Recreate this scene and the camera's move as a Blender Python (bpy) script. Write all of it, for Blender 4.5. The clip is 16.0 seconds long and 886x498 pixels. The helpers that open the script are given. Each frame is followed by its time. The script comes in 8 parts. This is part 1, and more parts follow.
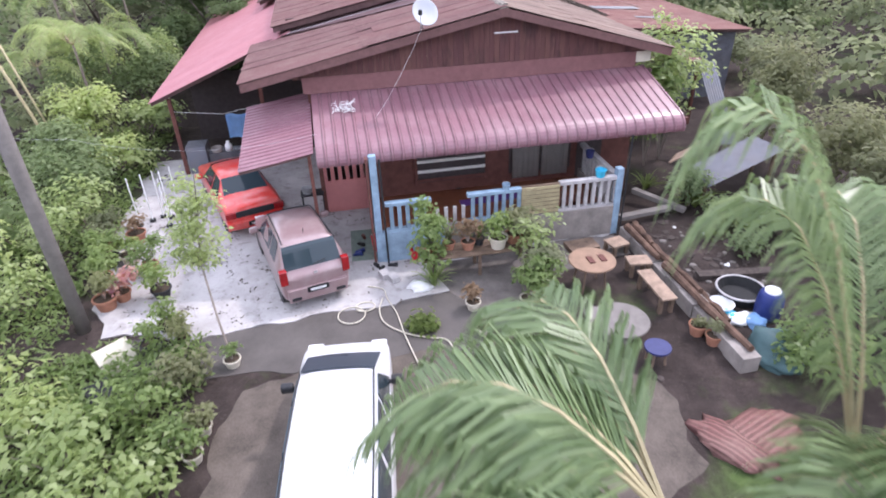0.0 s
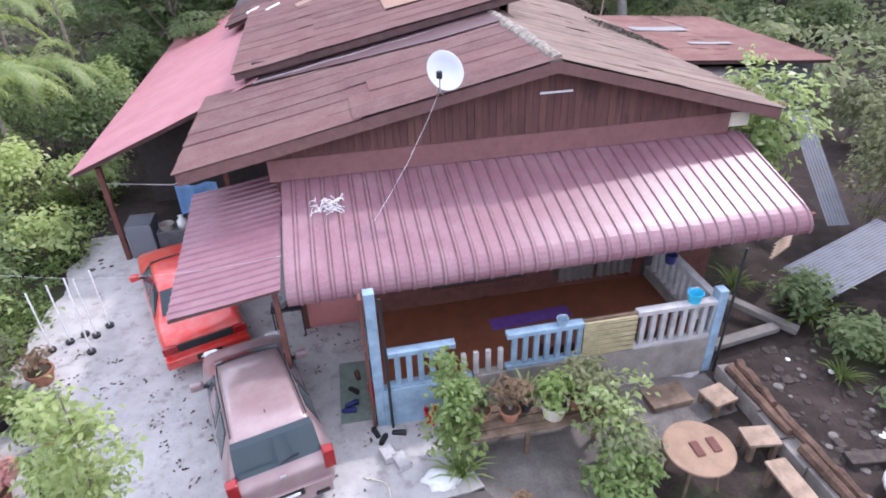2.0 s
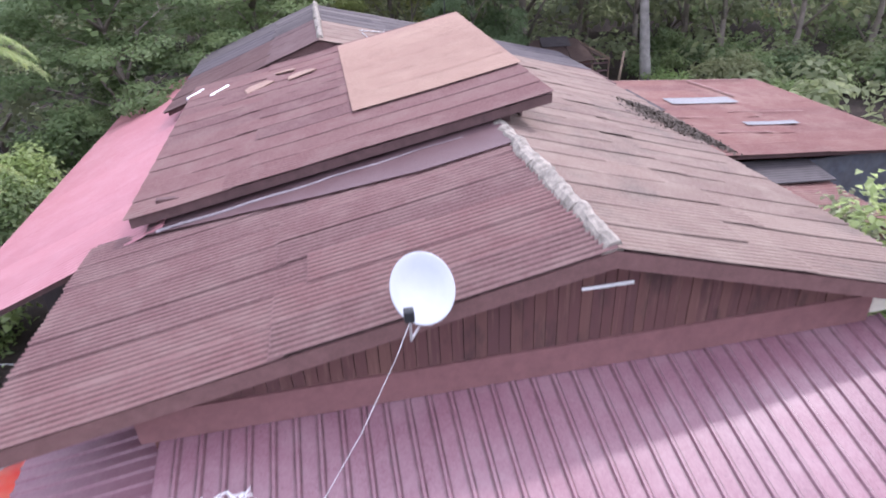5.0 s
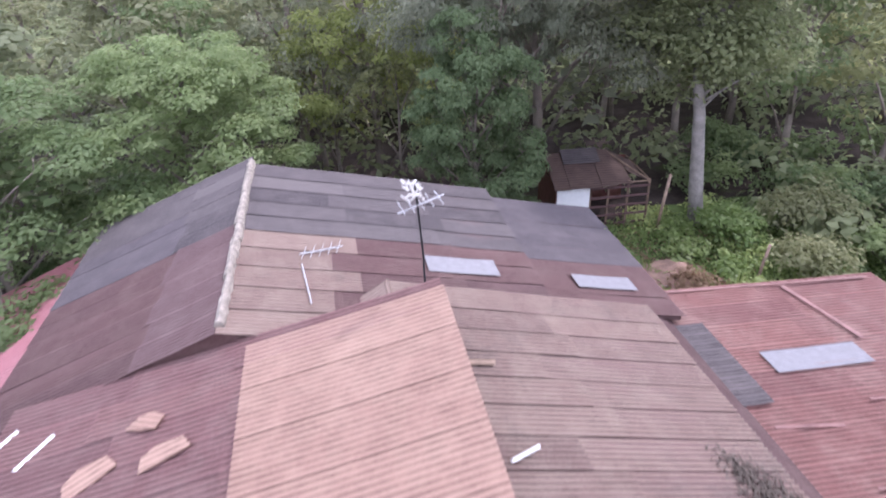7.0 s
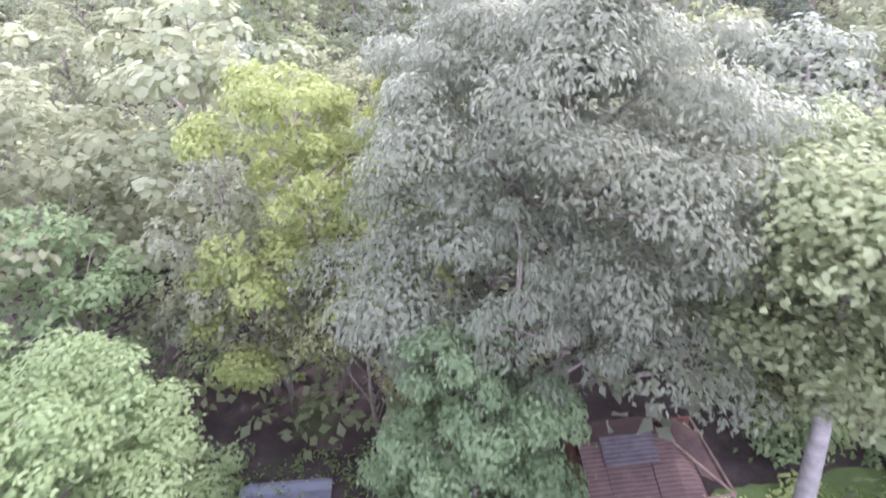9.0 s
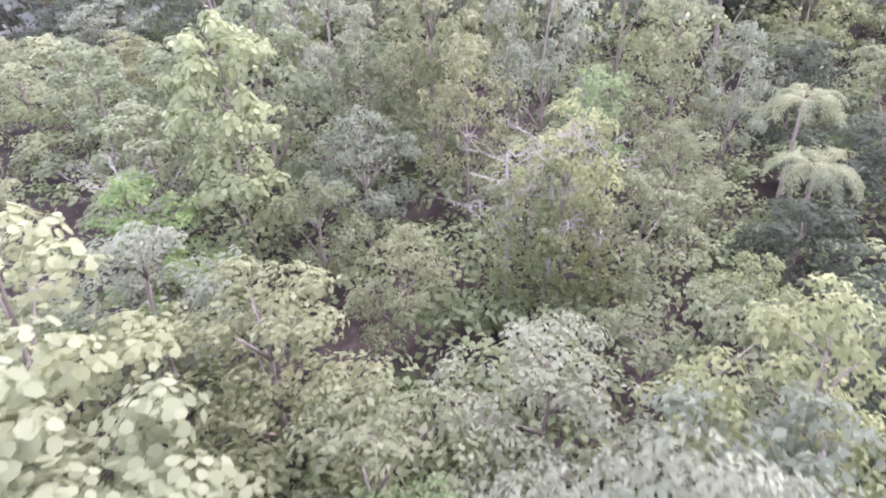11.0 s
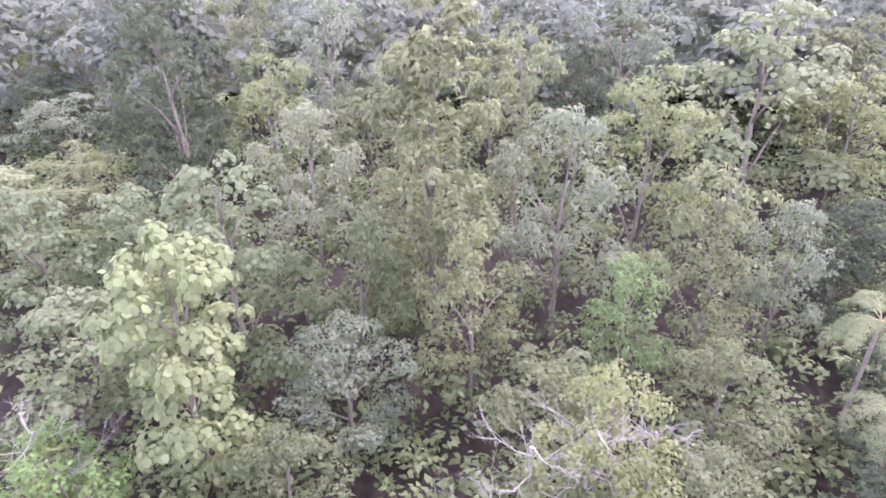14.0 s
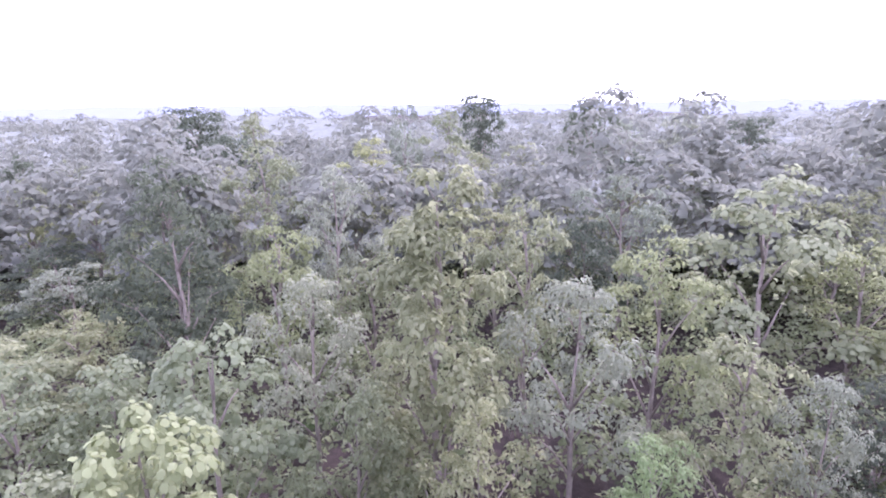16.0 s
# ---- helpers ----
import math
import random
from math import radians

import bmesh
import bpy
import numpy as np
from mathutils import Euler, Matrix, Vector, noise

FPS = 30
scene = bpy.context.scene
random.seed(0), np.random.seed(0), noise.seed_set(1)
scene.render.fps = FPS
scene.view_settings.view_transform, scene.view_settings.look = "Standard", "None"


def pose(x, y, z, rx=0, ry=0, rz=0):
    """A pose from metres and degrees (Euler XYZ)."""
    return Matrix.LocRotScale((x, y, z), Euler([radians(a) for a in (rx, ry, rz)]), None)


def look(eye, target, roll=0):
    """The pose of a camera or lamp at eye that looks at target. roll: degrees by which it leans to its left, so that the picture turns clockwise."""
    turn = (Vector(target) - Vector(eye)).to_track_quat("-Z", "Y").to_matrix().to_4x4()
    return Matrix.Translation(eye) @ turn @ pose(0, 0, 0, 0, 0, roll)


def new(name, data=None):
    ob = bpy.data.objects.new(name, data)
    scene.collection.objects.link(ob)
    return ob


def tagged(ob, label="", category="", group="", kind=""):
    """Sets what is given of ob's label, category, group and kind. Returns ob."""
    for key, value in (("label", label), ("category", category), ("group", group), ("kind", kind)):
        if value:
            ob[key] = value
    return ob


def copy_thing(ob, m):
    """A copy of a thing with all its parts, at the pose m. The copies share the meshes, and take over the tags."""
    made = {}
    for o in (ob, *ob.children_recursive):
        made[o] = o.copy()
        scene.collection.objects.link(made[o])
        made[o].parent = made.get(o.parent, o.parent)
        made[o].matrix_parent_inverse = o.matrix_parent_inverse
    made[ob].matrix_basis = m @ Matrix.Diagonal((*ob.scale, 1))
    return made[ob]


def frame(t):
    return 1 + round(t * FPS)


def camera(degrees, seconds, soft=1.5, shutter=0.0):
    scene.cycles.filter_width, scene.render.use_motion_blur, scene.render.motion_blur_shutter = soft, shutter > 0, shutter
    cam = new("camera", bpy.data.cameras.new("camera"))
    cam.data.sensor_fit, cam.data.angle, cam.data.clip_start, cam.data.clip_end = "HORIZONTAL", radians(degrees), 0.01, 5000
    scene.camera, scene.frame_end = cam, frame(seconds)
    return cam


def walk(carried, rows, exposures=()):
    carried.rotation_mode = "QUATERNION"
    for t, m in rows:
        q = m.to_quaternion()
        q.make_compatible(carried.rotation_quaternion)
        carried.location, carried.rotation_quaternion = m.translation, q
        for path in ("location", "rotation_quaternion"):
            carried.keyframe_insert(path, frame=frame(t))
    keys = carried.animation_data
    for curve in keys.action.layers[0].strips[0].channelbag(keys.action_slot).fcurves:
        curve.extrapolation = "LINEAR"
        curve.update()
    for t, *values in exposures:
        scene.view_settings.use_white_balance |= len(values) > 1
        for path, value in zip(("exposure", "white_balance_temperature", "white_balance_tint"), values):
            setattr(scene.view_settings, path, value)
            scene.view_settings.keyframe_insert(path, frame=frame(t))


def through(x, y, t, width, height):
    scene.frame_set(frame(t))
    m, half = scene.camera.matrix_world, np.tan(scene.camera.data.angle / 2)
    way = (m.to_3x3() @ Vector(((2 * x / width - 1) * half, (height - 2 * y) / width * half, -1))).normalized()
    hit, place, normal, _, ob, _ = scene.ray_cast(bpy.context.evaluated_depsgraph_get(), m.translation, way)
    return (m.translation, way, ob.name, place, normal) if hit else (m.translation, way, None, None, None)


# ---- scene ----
PATH = [
    (0.0, 2.230, -7.977, 8.227, 58.77, 1.71, 5.75),
    (0.5, 1.755, -6.482, 8.188, 59.13, 1.63, 5.21),
    (1.0, 1.496, -5.013, 8.233, 58.96, 1.71, 5.20),
    (1.5, 1.214, -3.643, 8.260, 58.74, 1.62, 4.99),
    (2.0, 1.127, -2.595, 8.310, 58.32, 1.70, 5.26),
    (2.5, 1.054, -1.994, 8.307, 58.28, 1.79, 5.27),
    (3.0, 1.042, -1.794, 8.383, 58.35, 1.79, 5.10),
    (3.2, 1.016, -1.649, 8.363, 58.82, 1.71, 4.90),
    (5.3, 0.905, 3.820, 8.900, 60.63, 2.44, 5.54),
    (5.5, 0.859, 4.586, 9.092, 60.70, 2.44, 5.51),
    (6.0, 0.695, 6.785, 9.812, 60.02, 2.25, 5.49),
    (6.5, 0.551, 9.301, 10.644, 59.61, 2.50, 5.39),
    (7.0, 0.607, 11.850, 11.731, 59.34, 2.50, 5.90),
    (7.5, 0.520, 14.780, 12.570, 59.50, 2.75, 5.75),
    (8.0, 0.360, 17.590, 13.510, 59.50, 2.70, 5.60),
    (8.5, 0.200, 20.217, 14.593, 59.01, 2.53, 5.61),
    (9.0, 0.023, 22.985, 15.710, 58.52, 2.63, 5.79),
    (9.5, -0.222, 26.136, 16.771, 58.03, 2.55, 6.06),
    (10.0, -0.522, 29.503, 17.708, 57.74, 2.65, 6.24),
    (12.3, -1.123, 41.003, 22.008, 61.96, 0.62, 5.77),
    (12.5, -1.287, 41.728, 22.470, 61.93, 0.62, 5.74),
    (13.0, -1.592, 42.911, 23.725, 61.47, 0.62, 5.73),
    (13.5, -1.907, 44.342, 24.650, 61.45, 0.70, 5.78),
    (14.0, -2.200, 45.300, 25.064, 61.26, 0.61, 5.73),
    (14.5, -2.388, 45.708, 25.100, 61.11, 0.61, 5.63),
    (15.0, -2.475, 46.048, 25.171, 66.01, 0.55, 5.66),
    (15.5, -2.431, 46.256, 25.126, 72.48, 0.57, 5.97),
    (16.0, -2.472, 46.462, 25.039, 76.85, 0.58, 6.01),
]
cam = camera(72.6, 16.0, 1.8, 0.3)
walk(cam, [(r[0], pose(*r[1:])) for r in PATH], [(0.0, -0.06, 6000, 23), (1.0, -0.06, 5950, 22), (3.0, -0.04, 5800, 21), (5.5, 0.02, 5800, 26), (6.0, 0.06, 5800, 27), (7.0, 0.17, 5800, 28), (7.5, 0.42, 5800, 27), (8.0, 0.8, 5750, 28), (8.5, 1.1, 5650, 34), (9.0, 1.22, 5650, 35), (10.0, 1.0, 5750, 36), (12.5, 1.0, 5800, 36), (13.5, 0.95, 5800, 37), (15.0, 1.0, 5750, 40), (15.5, 0.9, 5650, 42), (16.0, 0.7, 5550, 44)])

# ---- world and sun ----
HEAD = 16.8                       # the house is turned by this much
SUN_UP, SUN_AZ = 52.0, -43.0       # elevation; azimuth turned from +y towards -x
world = bpy.data.worlds.new("world")
scene.world = world
world.use_nodes = True
wn = world.node_tree.nodes
sky = wn.new("ShaderNodeTexSky")
sky.sky_type = "NISHITA"
sky.sun_disc = False
sky.sun_elevation = radians(SUN_UP)
sky.sun_rotation = radians(-SUN_AZ)
sky.dust_density = 2.5
sky.air_density = 1.2
wn["Background"].inputs["Strength"].default_value = 0.08
world.node_tree.links.new(sky.outputs[0], wn["Background"].inputs["Color"])
haze = wn.new("ShaderNodeBackground")        # the bright veil of a humid morning
haze.inputs["Color"].default_value = (0.9, 0.95, 1.0, 1)
haze.inputs["Strength"].default_value = 2.4
both = wn.new("ShaderNodeAddShader")
world.node_tree.links.new(wn["Background"].outputs[0], both.inputs[0])
world.node_tree.links.new(haze.outputs[0], both.inputs[1])
world.node_tree.links.new(both.outputs[0], wn["World Output"].inputs["Surface"])
sun = new("sun", bpy.data.lights.new("sun", "SUN"))
sun.data.energy = 2.9
sun.data.angle = radians(3)
sun.data.color = (1.0, 0.95, 0.86)
sun_dir = Vector((-math.sin(radians(SUN_AZ)) * math.cos(radians(SUN_UP)), math.cos(radians(SUN_AZ)) * math.cos(radians(SUN_UP)), math.sin(radians(SUN_UP))))
sun.matrix_world = look(sun_dir * 60, (0, 0, 0))


# ---- materials ----
def mat(name, rough=0.8, metal=0.0, spec=0.3):
    m = bpy.data.materials.new(name)
    m.use_nodes = True
    b = m.node_tree.nodes["Principled BSDF"]
    b.inputs["Roughness"].default_value = rough
    b.inputs["Metallic"].default_value = metal
    b.inputs["Specular IOR Level"].default_value = spec
    return m, m.node_tree.nodes, m.node_tree.links, b


def ramp(n, l, fac, stops):
    r = n.new("ShaderNodeValToRGB")
    e = r.color_ramp.elements
    while len(e) < len(stops):
        e.new(0.5)
    for el, (p, c) in zip(e, stops):
        el.position, el.color = p, (*c, 1)
    l.new(fac, r.inputs[0])
    return r.outputs[0]


def noise_tex(n, l, scale, detail=4.0, rough=0.6, vec=None, stretch=None):
    t = n.new("ShaderNodeTexNoise")
    t.inputs["Scale"].default_value = scale
    t.inputs["Detail"].default_value = detail
    t.inputs["Roughness"].default_value = rough
    if vec is None:
        c = n.new("ShaderNodeTexCoord")
        vec = c.outputs["Object"]
    if stretch:
        mp = n.new("ShaderNodeMapping")
        mp.inputs["Scale"].default_value = stretch
        l.new(vec, mp.inputs["Vector"])
        vec = mp.outputs[0]
    l.new(vec, t.inputs["Vector"])
    return t.outputs["Fac"]


def mix(n, l, fac, a, b, mode="MIX"):
    m = n.new("ShaderNodeMix")
    m.data_type, m.blend_type = "RGBA", mode
    for sock, v in ((m.inputs[0], fac), (m.inputs[6], a), (m.inputs[7], b)):
        if isinstance(v, (int, float)):
            sock.default_value = v
        elif isinstance(v, tuple):
            sock.default_value = (*v, 1)
        else:
            l.new(v, sock)
    return m.outputs[2]


def bump(n, l, b, height, strength=0.3, dist=0.02):
    k = n.new("ShaderNodeBump")
    k.inputs["Strength"].default_value = strength
    k.inputs["Distance"].default_value = dist
    l.new(height, k.inputs["Height"])
    l.new(k.outputs[0], b.inputs["Normal"])


def plain(name, col, rough=0.7, metal=0.0, spec=0.3, vary=0.25, scale=6.0, grain=60.0, bumpy=0.15):
    """A surface of one colour with stains at one scale and grain at another."""
    m, n, l, b = mat(name, rough, metal, spec)
    dark = tuple(c * (1 - vary) for c in col)
    light = tuple(min(1, c * (1 + vary * 0.6)) for c in col)
    big = ramp(n, l, noise_tex(n, l, scale), [(0.3, dark), (0.7, light)])
    fine = noise_tex(n, l, grain, 2.0)
    l.new(mix(n, l, 0.25, big, ramp(n, l, fine, [(0.35, dark), (0.65, light)])), b.inputs["Base Color"])
    if bumpy:
        bump(n, l, b, fine, bumpy, 0.01)
    return m


def roof_sheet(name, cols, stain, rough=0.7, blotch=None, spec=0.2, groove=0.105):
    """Painted corrugated sheet: each sheet has its own tone, with stains along the fall and a speckled grain."""
    m, n, l, b = mat(name, rough, 0.0, spec)
    info = n.new("ShaderNodeObjectInfo")
    tone = ramp(n, l, info.outputs["Random"], [(i / max(1, len(cols) - 1), c) for i, c in enumerate(cols)])
    geo = n.new("ShaderNodeNewGeometry")
    streak = noise_tex(n, l, 1.6, 5.0, 0.65, geo.outputs["Position"])
    col = mix(n, l, ramp(n, l, streak, [(0.44, (0, 0, 0)), (0.72, (0.5, 0.5, 0.5))]), tone, stain)
    if blotch:
        spots = noise_tex(n, l, 0.55, 6.0, 0.7, geo.outputs["Position"])
        col = mix(n, l, ramp(n, l, spots, [(0.52, (0, 0, 0)), (0.66, (0.8, 0.8, 0.8))]), col, blotch)
    fine = noise_tex(n, l, 34.0, 3.0, 0.7, geo.outputs["Position"])
    col = mix(n, l, ramp(n, l, fine, [(0.35, (0.0, 0.0, 0.0)), (0.7, (0.45, 0.45, 0.45))]), col, stain)
    if groove:
        # rib shade and dirt put into the troughs' colour, thicker in some places
        where = n.new("ShaderNodeSeparateXYZ")
        l.new(n.new("ShaderNodeTexCoord").outputs["Object"], where.inputs[0])
        turns = n.new("ShaderNodeMath")
        turns.operation = "MULTIPLY"
        turns.inputs[1].default_value = 2 * math.pi / groove
        l.new(where.outputs["Y"], turns.inputs[0])
        wave = n.new("ShaderNodeMath")
        wave.operation = "SINE"
        l.new(turns.outputs[0], wave.inputs[0])
        trough_dirt_shade = ramp(n, l, wave.outputs[0], [(0.0, (0.52, 0.5, 0.5)), (0.45, (1.0, 1.0, 1.0))])
        patchy = ramp(n, l, noise_tex(n, l, 3.0, 3.0, 0.6, geo.outputs["Position"]), [(0.35, (0.45, 0.45, 0.45)), (0.65, (1, 1, 1))])
        col = mix(n, l, patchy, col, mix(n, l, 1.0, col, trough_dirt_shade, "MULTIPLY"))
    l.new(col, b.inputs["Base Color"])
    bump(n, l, b, fine, 0.2, 0.006)
    return m


def leaf(name, a, b_, c, through=0.62, rough=0.55, spec=0.2):
    """Leaves: a tone for each leaf, light passing through."""
    m, n, l, b = mat(name, rough, 0.0, spec)
    geo = n.new("ShaderNodeNewGeometry")
    info = n.new("ShaderNodeObjectInfo")
    a, c = (tuple(p + (q - p) * 0.35 for p, q in zip(e, b_)) for e in (a, c))
    col = ramp(n, l, geo.outputs["Random Per Island"], [(0.0, a), (0.5, b_), (1.0, c)])
    shade = ramp(n, l, info.outputs["Random"], [(0.0, (0.8, 0.84, 0.8)), (0.5, (1.0, 1.0, 0.97)), (1.0, (1.16, 1.13, 1.03))])
    col = mix(n, l, 1.0, col, shade, "MULTIPLY")
    l.new(col, b.inputs["Base Color"])
    t = n.new("ShaderNodeBsdfTranslucent")
    l.new(col, t.inputs["Color"])
    s = n.new("ShaderNodeMixShader")
    s.inputs[0].default_value = through
    l.new(b.outputs[0], s.inputs[1])
    l.new(t.outputs[0], s.inputs[2])
    l.new(s.outputs[0], n["Material Output"].inputs["Surface"])
    return m


M_MAROON = roof_sheet("maroon_sheet", [(0.135, 0.064, 0.064), (0.155, 0.076, 0.075), (0.118, 0.058, 0.06), (0.17, 0.088, 0.083)], (0.22, 0.152, 0.136), 0.62)
M_TAN = roof_sheet("weathered_sheet", [(0.155, 0.1, 0.088), (0.19, 0.127, 0.107), (0.135, 0.085, 0.076), (0.215, 0.15, 0.125)], (0.27, 0.215, 0.175), 0.7, (0.105, 0.078, 0.07))
M_OLDRED = roof_sheet("old_maroon_sheet", [(0.085, 0.044, 0.045), (0.105, 0.056, 0.055), (0.072, 0.04, 0.042)], (0.15, 0.104, 0.092), 0.7)
M_GREY = roof_sheet("grey_sheet", [(0.075, 0.064, 0.067), (0.1, 0.086, 0.087), (0.055, 0.047, 0.051), (0.125, 0.108, 0.107)], (0.14, 0.12, 0.118), 0.75)
M_NEWRED = roof_sheet("light_terracotta_sheet", [(0.27, 0.165, 0.13), (0.3, 0.192, 0.15), (0.245, 0.145, 0.115)], (0.36, 0.25, 0.19), 0.6)
M_PINKROOF = roof_sheet("pink_red_sheet", [(0.34, 0.132, 0.15), (0.37, 0.15, 0.165), (0.32, 0.122, 0.14)], (0.43, 0.22, 0.235), 0.4, None, 0.3, 0.13)
M_VERROOF = roof_sheet("purple_red_metal", [(0.185, 0.076, 0.1), (0.205, 0.088, 0.112), (0.17, 0.07, 0.094)], (0.28, 0.165, 0.182), 0.44, None, 0.4, 0)
M_RUST = roof_sheet("rusty_sheet", [(0.155, 0.066, 0.062), (0.186, 0.084, 0.073), (0.137, 0.058, 0.056)], (0.245, 0.155, 0.132), 0.75, (0.245, 0.155, 0.132))


def ribbed_metal():
    """The veranda roof's paint with broken rusty dark lines along the feet of its ribs."""
    m = roof_sheet("ribbed_purple_metal", [(0.185, 0.076, 0.1), (0.205, 0.088, 0.112), (0.17, 0.07, 0.094)], (0.32, 0.205, 0.222), 0.37, None, 0.5, 0)
    n, l = m.node_tree.nodes, m.node_tree.links
    b = n["Principled BSDF"]
    old = b.inputs["Base Color"].links[0].from_socket
    where = n.new("ShaderNodeSeparateXYZ")
    coord = n.new("ShaderNodeTexCoord").outputs["Object"]
    l.new(coord, where.inputs[0])
    shift = n.new("ShaderNodeMath")
    shift.operation = "MULTIPLY_ADD"
    shift.inputs[1].default_value = 1 / 0.262
    shift.inputs[2].default_value = 1.42 / 0.262 + 20
    l.new(where.outputs["X"], shift.inputs[0])
    part_of = n.new("ShaderNodeMath")
    part_of.operation = "FRACT"
    l.new(shift.outputs[0], part_of.inputs[0])
    foot = ramp(n, l, part_of.outputs[0], [(0.0, (0.75, 0.75, 0.75)), (0.06, (0, 0, 0)), (0.6, (0, 0, 0)), (0.7, (0.8, 0.8, 0.8)), (0.78, (0.1, 0.1, 0.1)), (0.9, (0.1, 0.1, 0.1)), (1.0, (0.75, 0.75, 0.75))])
    broken = ramp(n, l, noise_tex(n, l, 4.0, 5.0, 0.7, coord), [(0.35, (0.35, 0.35, 0.35)), (0.6, (1, 1, 1))])
    col = mix(n, l, mix(n, l, 1.0, foot, broken, "MULTIPLY"), old, (0.062, 0.033, 0.034))
    specks = ramp(n, l, noise_tex(n, l, 22.0, 4.0, 0.75, coord), [(0.62, (0, 0, 0)), (0.72, (0.7, 0.7, 0.7))])
    l.new(mix(n, l, specks, col, (0.075, 0.045, 0.045)), b.inputs["Base Color"])
    return m


M_RIBBED = ribbed_metal()
M_ZINC = roof_sheet("zinc_sheet", [(0.145, 0.16, 0.2), (0.175, 0.19, 0.23), (0.13, 0.145, 0.18)], (0.2, 0.18, 0.175), 0.55, None, 0.3, 0.076)
M_FADED = roof_sheet("faded_maroon_sheet", [(0.098, 0.058, 0.06), (0.118, 0.072, 0.072), (0.085, 0.051, 0.054)], (0.17, 0.122, 0.115), 0.75)
M_DARKSHEET = roof_sheet("dark_tarred_sheet", [(0.07, 0.06, 0.066), (0.09, 0.078, 0.082)], (0.13, 0.11, 0.115), 0.7)
M_CLEAR = plain("milky_sheet", (0.17, 0.166, 0.18), 0.45, vary=0.2)
M_CAP = plain("cement_cap", (0.27, 0.235, 0.2), 0.9, vary=0.65, scale=7, grain=40, bumpy=0.5)
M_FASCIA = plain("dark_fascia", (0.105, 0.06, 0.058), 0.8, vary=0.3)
M_BAND = plain("maroon_board", (0.2, 0.095, 0.095), 0.6, vary=0.2)
M_WOOD = plain("dark_red_wood", (0.13, 0.052, 0.042), 0.75, vary=0.4, scale=4)


def plank_material():
    """Dark red planks whose paint has run off in upright streaks."""
    m, n, l, b = mat("weathered_plank", 0.82, 0.0, 0.3)
    info = n.new("ShaderNodeObjectInfo")
    tone = ramp(n, l, info.outputs["Random"], [(0.0, (0.095, 0.044, 0.044)), (0.35, (0.115, 0.052, 0.049)), (0.6, (0.105, 0.048, 0.046)), (1.0, (0.135, 0.066, 0.056))])
    runs = noise_tex(n, l, 1.0, 5.0, 0.65, None, (14.0, 14.0, 0.9))
    col = mix(n, l, ramp(n, l, runs, [(0.54, (0, 0, 0)), (0.74, (0.7, 0.7, 0.7))]), tone, (0.2, 0.115, 0.088))
    dark = noise_tex(n, l, 1.0, 4.0, 0.6, None, (3.0, 3.0, 1.1))
    col = mix(n, l, ramp(n, l, dark, [(0.55, (0, 0, 0)), (0.7, (0.7, 0.7, 0.7))]), col, (0.045, 0.026, 0.026))
    l.new(col, b.inputs["Base Color"])
    bump(n, l, b, runs, 0.3, 0.008)
    return m


M_PLANK = plank_material()
# dark tone stands for the shade of unlit rooms and the lean-to
M_DARK = plain("interior_shade", (0.06, 0.048, 0.048), 0.9)
M_BLUE = plain("pale_blue_paint", (0.25, 0.35, 0.45), 0.7, vary=0.42, scale=3)
M_WHITEWASH = plain("stained_whitewash", (0.42, 0.4, 0.4), 0.85, vary=0.4, scale=3)
M_PLINTH = plain("stained_render", (0.26, 0.23, 0.21), 0.9, vary=0.45, scale=2.5)
M_FLOOR = plain("brown_tile_floor", (0.17, 0.06, 0.032), 0.4, vary=0.25, scale=3)
M_PINKWALL = plain("pink_wall_paint", (0.5, 0.2, 0.19), 0.8, vary=0.12, scale=3)
M_CLOTH = plain("white_curtain", (0.62, 0.6, 0.57), 0.9, vary=0.1)
M_BAMBOO = plain("bamboo", (0.4, 0.34, 0.2), 0.7, vary=0.3)
M_STEEL = plain("galvanised_steel", (0.5, 0.5, 0.51), 0.4, 0.7, vary=0.15)
M_WHITE = plain("white_plastic", (0.72, 0.72, 0.72), 0.5, vary=0.1)
M_DISH = plain("dish_grey", (0.42, 0.43, 0.46), 0.45, vary=0.05)
M_TERRA = plain("terracotta_pot", (0.36, 0.17, 0.11), 0.85, vary=0.3)
M_CREAM = plain("cream_pot", (0.6, 0.55, 0.45), 0.7, vary=0.2)
M_BLACKPOT = plain("black_pot", (0.03, 0.03, 0.032), 0.6)
M_SOIL = plain("soil", (0.07, 0.05, 0.035), 0.95, vary=0.4)
M_BARK = plain("bark", (0.24, 0.2, 0.17), 0.9, vary=0.35, scale=3, grain=25, bumpy=0.5)
M_DEADWOOD = plain("dead_twig", (0.3, 0.265, 0.245), 0.85, vary=0.25)
M_TIMBER = plain("raw_timber", (0.18, 0.125, 0.09), 0.85, vary=0.55, scale=4)
M_BOARD = plain("pale_board", (0.3, 0.215, 0.16), 0.85, vary=0.5, scale=5)
M_STONE = plain("concrete_slab", (0.18, 0.162, 0.15), 0.9, vary=0.25, scale=5)
M_RUBBLE = plain("dark_rubble", (0.07, 0.056, 0.05), 0.95, vary=0.5, scale=9)
M_BLUEPL = plain("blue_plastic", (0.022, 0.035, 0.15), 0.45)
M_CYAN = plain("cyan_plastic", (0.05, 0.42, 0.62), 0.45)
M_NAVY = plain("navy_plastic", (0.03, 0.035, 0.12), 0.5)
M_REDPL = plain("red_plastic", (0.5, 0.02, 0.03), 0.45)
M_GREENMAT = plain("green_mat", (0.16, 0.2, 0.17), 0.95, vary=0.3)
M_BLUECLOTH = plain("blue_tarpaulin", (0.2, 0.36, 0.62), 0.6, vary=0.15)
